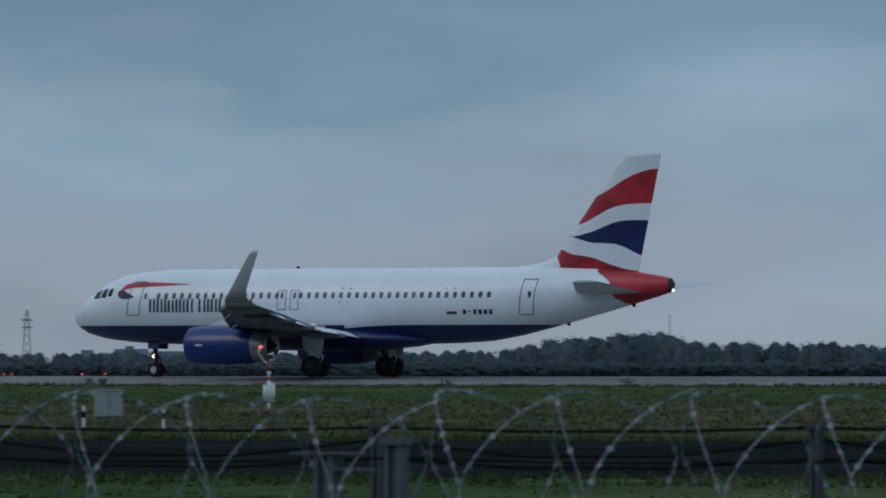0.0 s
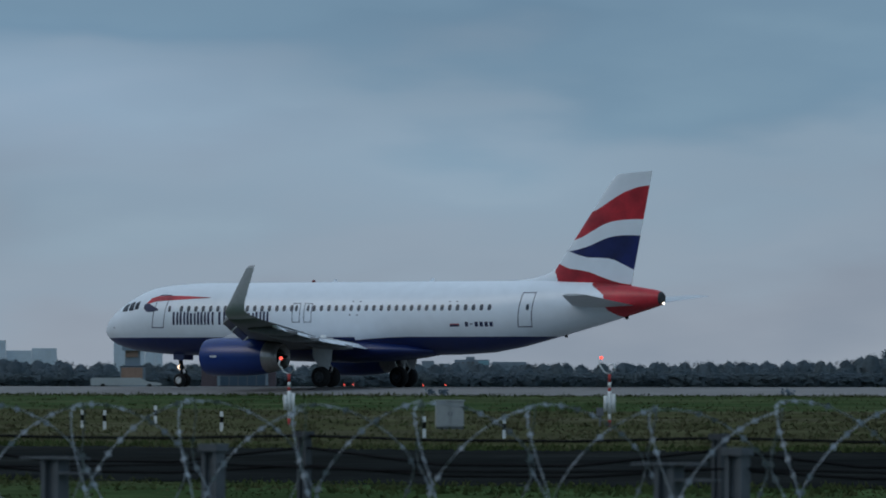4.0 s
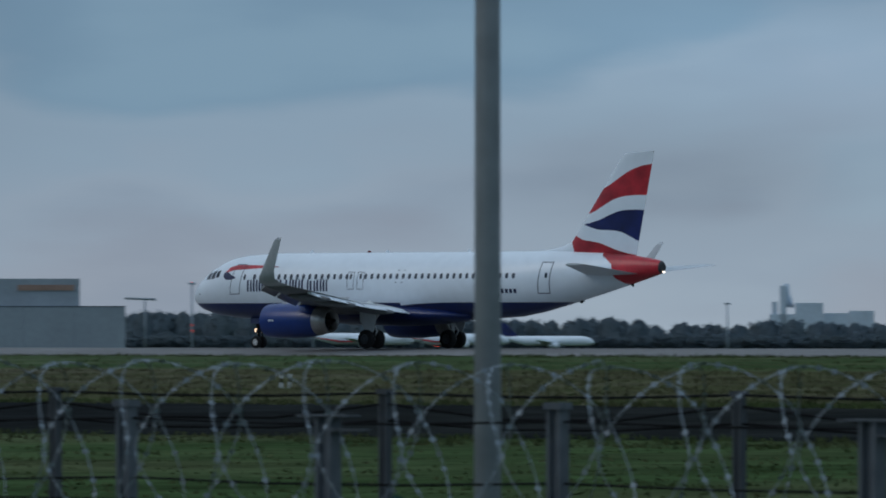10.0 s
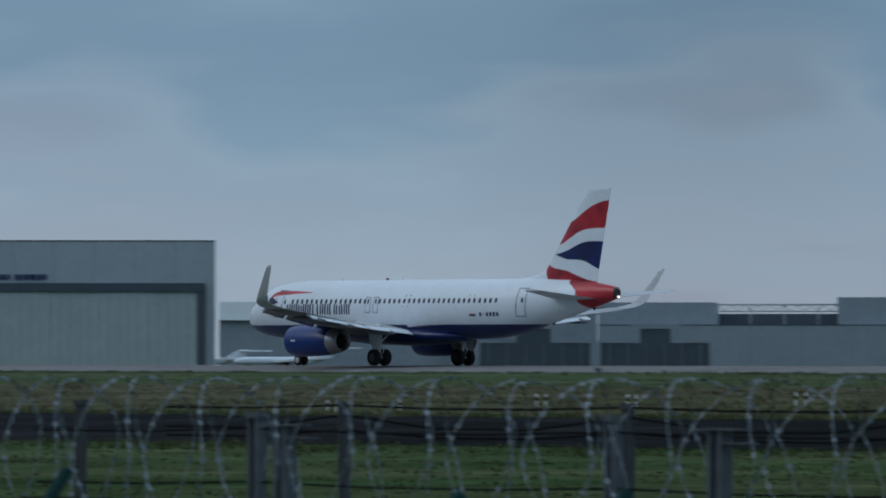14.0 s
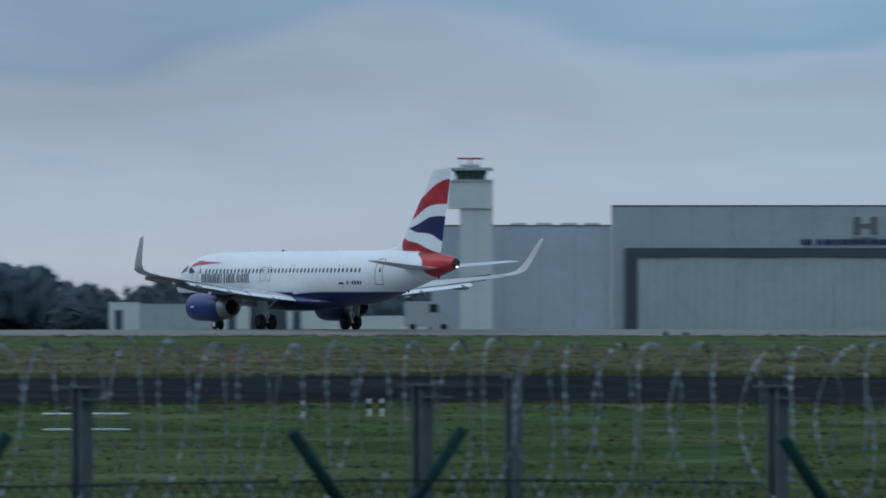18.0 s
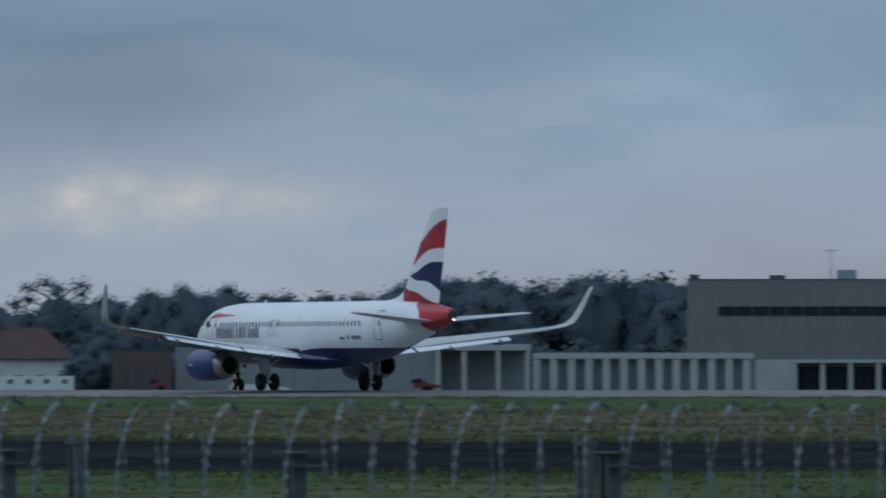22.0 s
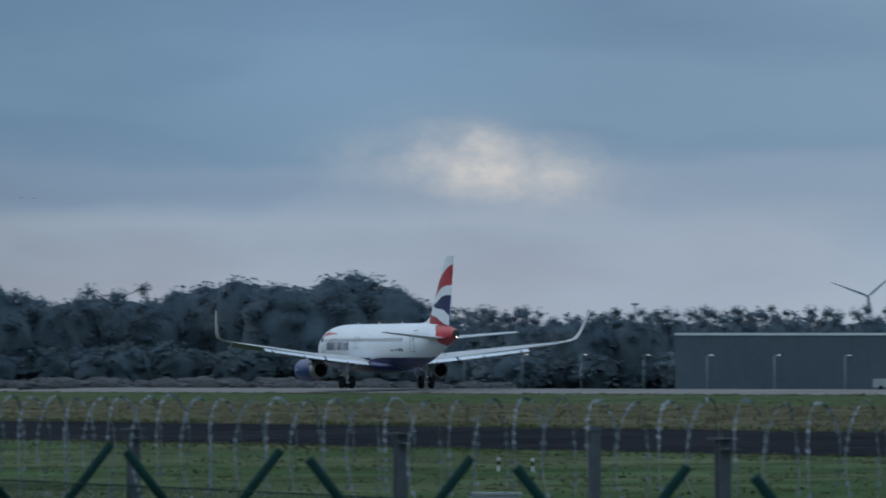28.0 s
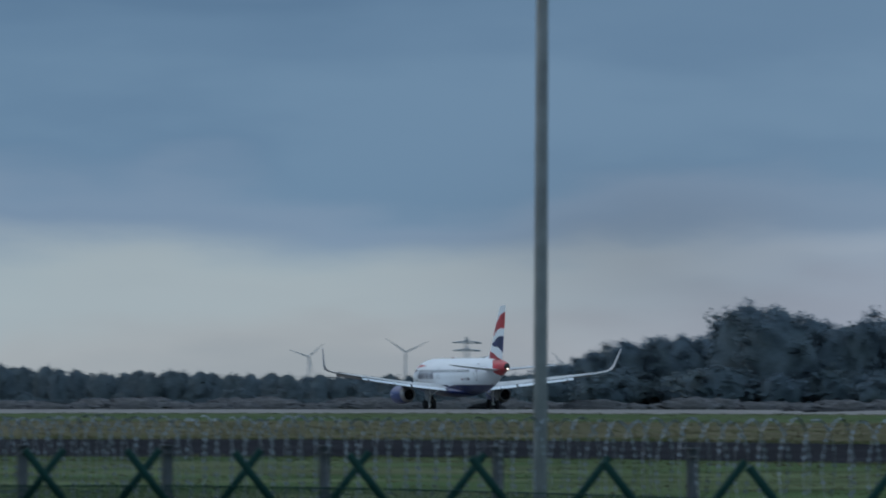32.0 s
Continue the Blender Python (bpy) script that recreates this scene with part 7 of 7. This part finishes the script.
def build_birds():
    """A string of large birds and two stragglers, low over the far wood."""
    rng = random.Random(8)
    proto = None
    places = [(10862 + 13 * k + rng.uniform(-4, 4), 258 + 2.2 * k * (1 if k < 4 else 0.4) + rng.uniform(-2, 2), 100) for k in (-3, 0, 3, 4, 6)] + [(10764, 321, 75), (10786, 322, 75)]
    for u, e, speed in places:
        if proto is None:
            proto = thing("bird", Matrix(), "grey bird flying over the far wood", "bird", "birds in flight")
            bm = bmesh.new()
            loft(bm, [[(r * math.cos(a), y, r * math.sin(a)) for a in (i * math.pi / 4 for i in range(8))] for y, r in ((-0.36, 0.015), (-0.22, 0.07), (-0.02, 0.10), (0.16, 0.07), (0.30, 0.035), (0.44, 0.04), (0.52, 0.01))])
            part("body", bm, M_BIRD, proto)
            for q in (-1, 1):
                bm = bmesh.new()
                loft(bm, [[(q * x, y0, z), (q * x, (y0 + y1) / 2, z + 0.025), (q * x, y1, z), (q * x, (y0 + y1) / 2, z - 0.01)] for x, y0, y1, z in ((0.05, -0.14, 0.12, 0.03), (0.32, -0.12, 0.14, 0.12), (0.66, -0.16, 0.02, 0.10))])
                part("wing", bm, M_BIRD, proto)
            bird = proto
        else:
            bird = copy_thing(proto, Matrix())
        BIRDS.append((bird, u, e, speed))


BIRDS = []
M_BIRD = mat("bird_plumage", (0.20, 0.205, 0.215), 0.8, vary=0.1, size=0.3)
build_birds()


# ---------------------------------------------------------------- what moves
FLIGHT = [(0.0, -4.85, 473.32, 58.91), (0.5, -7.07, 474.34, 58.50), (1.0, -9.25, 475.55, 58.15), (1.5, -11.43, 477.03, 57.88), (2.0, -13.64, 478.79, 57.69), (2.5, -15.95, 480.85, 57.59), (3.0, -18.34, 483.20, 57.61), (3.5, -20.80, 485.90, 57.71), (4.0, -23.38, 488.93, 57.83), (4.5, -26.16, 492.23, 57.92), (5.0, -29.11, 495.72, 57.96), (5.5, -32.21, 499.37, 57.97), (6.0, -35.50, 503.11, 57.95), (6.5, -39.04, 506.74, 57.90), (7.0, -42.83, 510.15, 57.82), (7.5, -46.86, 513.41, 57.72), (8.0, -51.17, 516.65, 57.59), (8.5, -55.84, 519.97, 57.43), (9.0, -60.92, 523.47, 57.25), (9.5, -66.47, 527.21, 57.02), (10.0, -72.48, 531.20, 56.77), (10.5, -78.94, 535.46, 56.49), (11.0, -85.80, 540.04, 56.20), (11.5, -93.13, 545.03, 55.92), (12.0, -101.06, 550.58, 55.64), (12.5, -109.63, 556.87, 55.39), (13.0, -118.82, 564.07, 55.16), (13.5, -128.66, 572.28, 54.94), (14.0, -139.17, 581.32, 54.74), (14.5, -150.16, 590.38, 54.54), (15.0, -161.40, 598.78, 54.34), (15.5, -172.82, 606.78, 54.13), (16.0, -184.68, 615.33, 53.90), (16.5, -196.85, 624.26, 53.64), (17.0, -207.96, 628.73, 53.38), (17.5, -216.93, 625.57, 53.17), (18.0, -224.04, 616.59, 53.02), (18.5, -229.58, 603.19, 52.94), (19.0, -233.74, 585.87, 52.91), (19.5, -237.23, 567.09, 52.94), (20.0, -241.15, 549.90, 53.05), (20.5, -245.92, 535.57, 53.08), (21.0, -251.98, 524.55, 53.17), (21.5, -259.93, 517.28, 53.30), (22.0, -270.10, 514.26, 53.48), (22.5, -282.54, 515.71, 53.69), (23.0, -297.15, 521.26, 53.90), (23.5, -313.56, 530.16, 54.19), (24.0, -331.65, 541.24, 54.47), (24.5, -351.08, 553.45, 54.72), (25.0, -371.10, 565.89, 54.94), (25.5, -391.23, 578.03, 55.15), (26.0, -411.44, 590.06, 55.34), (26.5, -431.93, 602.22, 55.48), (27.0, -450.02, 610.81, 55.62), (27.5, -468.46, 619.88, 55.77), (28.0, -487.63, 629.50, 55.94), (28.5, -507.24, 639.30, 56.08), (29.0, -531.00, 654.00, 56.17), (29.5, -555.09, 668.76, 56.49), (30.0, -579.30, 683.61, 56.78), (30.5, -603.33, 698.06, 57.04), (31.0, -632.23, 717.80, 57.28), (31.5, -660.59, 736.39, 57.48), (32.0, -681.61, 746.31, 57.66)]


LIFT = [(0, 0.0), (8, 0.0), (13, 0.25), (18, 0.9), (23, 1.25), (28, 1.4), (32, 1.5)]      # degrees


def motions():
    walk(AIRLINER, [(t, pose(x, y, 0.012, 0, 0, turn)) for t, x, y, turn in FLIGHT])
    # the wings lift as the airliner gathers speed
    for wing, side in WINGS:
        root = Matrix.Translation((-side * 1.9, 0, 2.6))
        walk(wing, [(t, root @ pose(0, 0, 0, 0, side * lift, 0) @ root.inverted()) for t, lift in LIFT])
    for bird, u, e, speed in BIRDS:
        rows = []
        for t in (0, 8, 16, 22, 26, 28, 29, 30, 31, 32):
            p = spot(u - speed * (t - 29.0), 2700)
            rows.append((t, pose(p.x, p.y, rise(e, 2700), 0, 0, -75)))
        walk(bird, rows)
    for rotor, y, h, start in ROTORS:
        walk(rotor, [(t, pose(0, y, h, 0, start - 57 * t, 0)) for t in range(0, 33)])


motions()
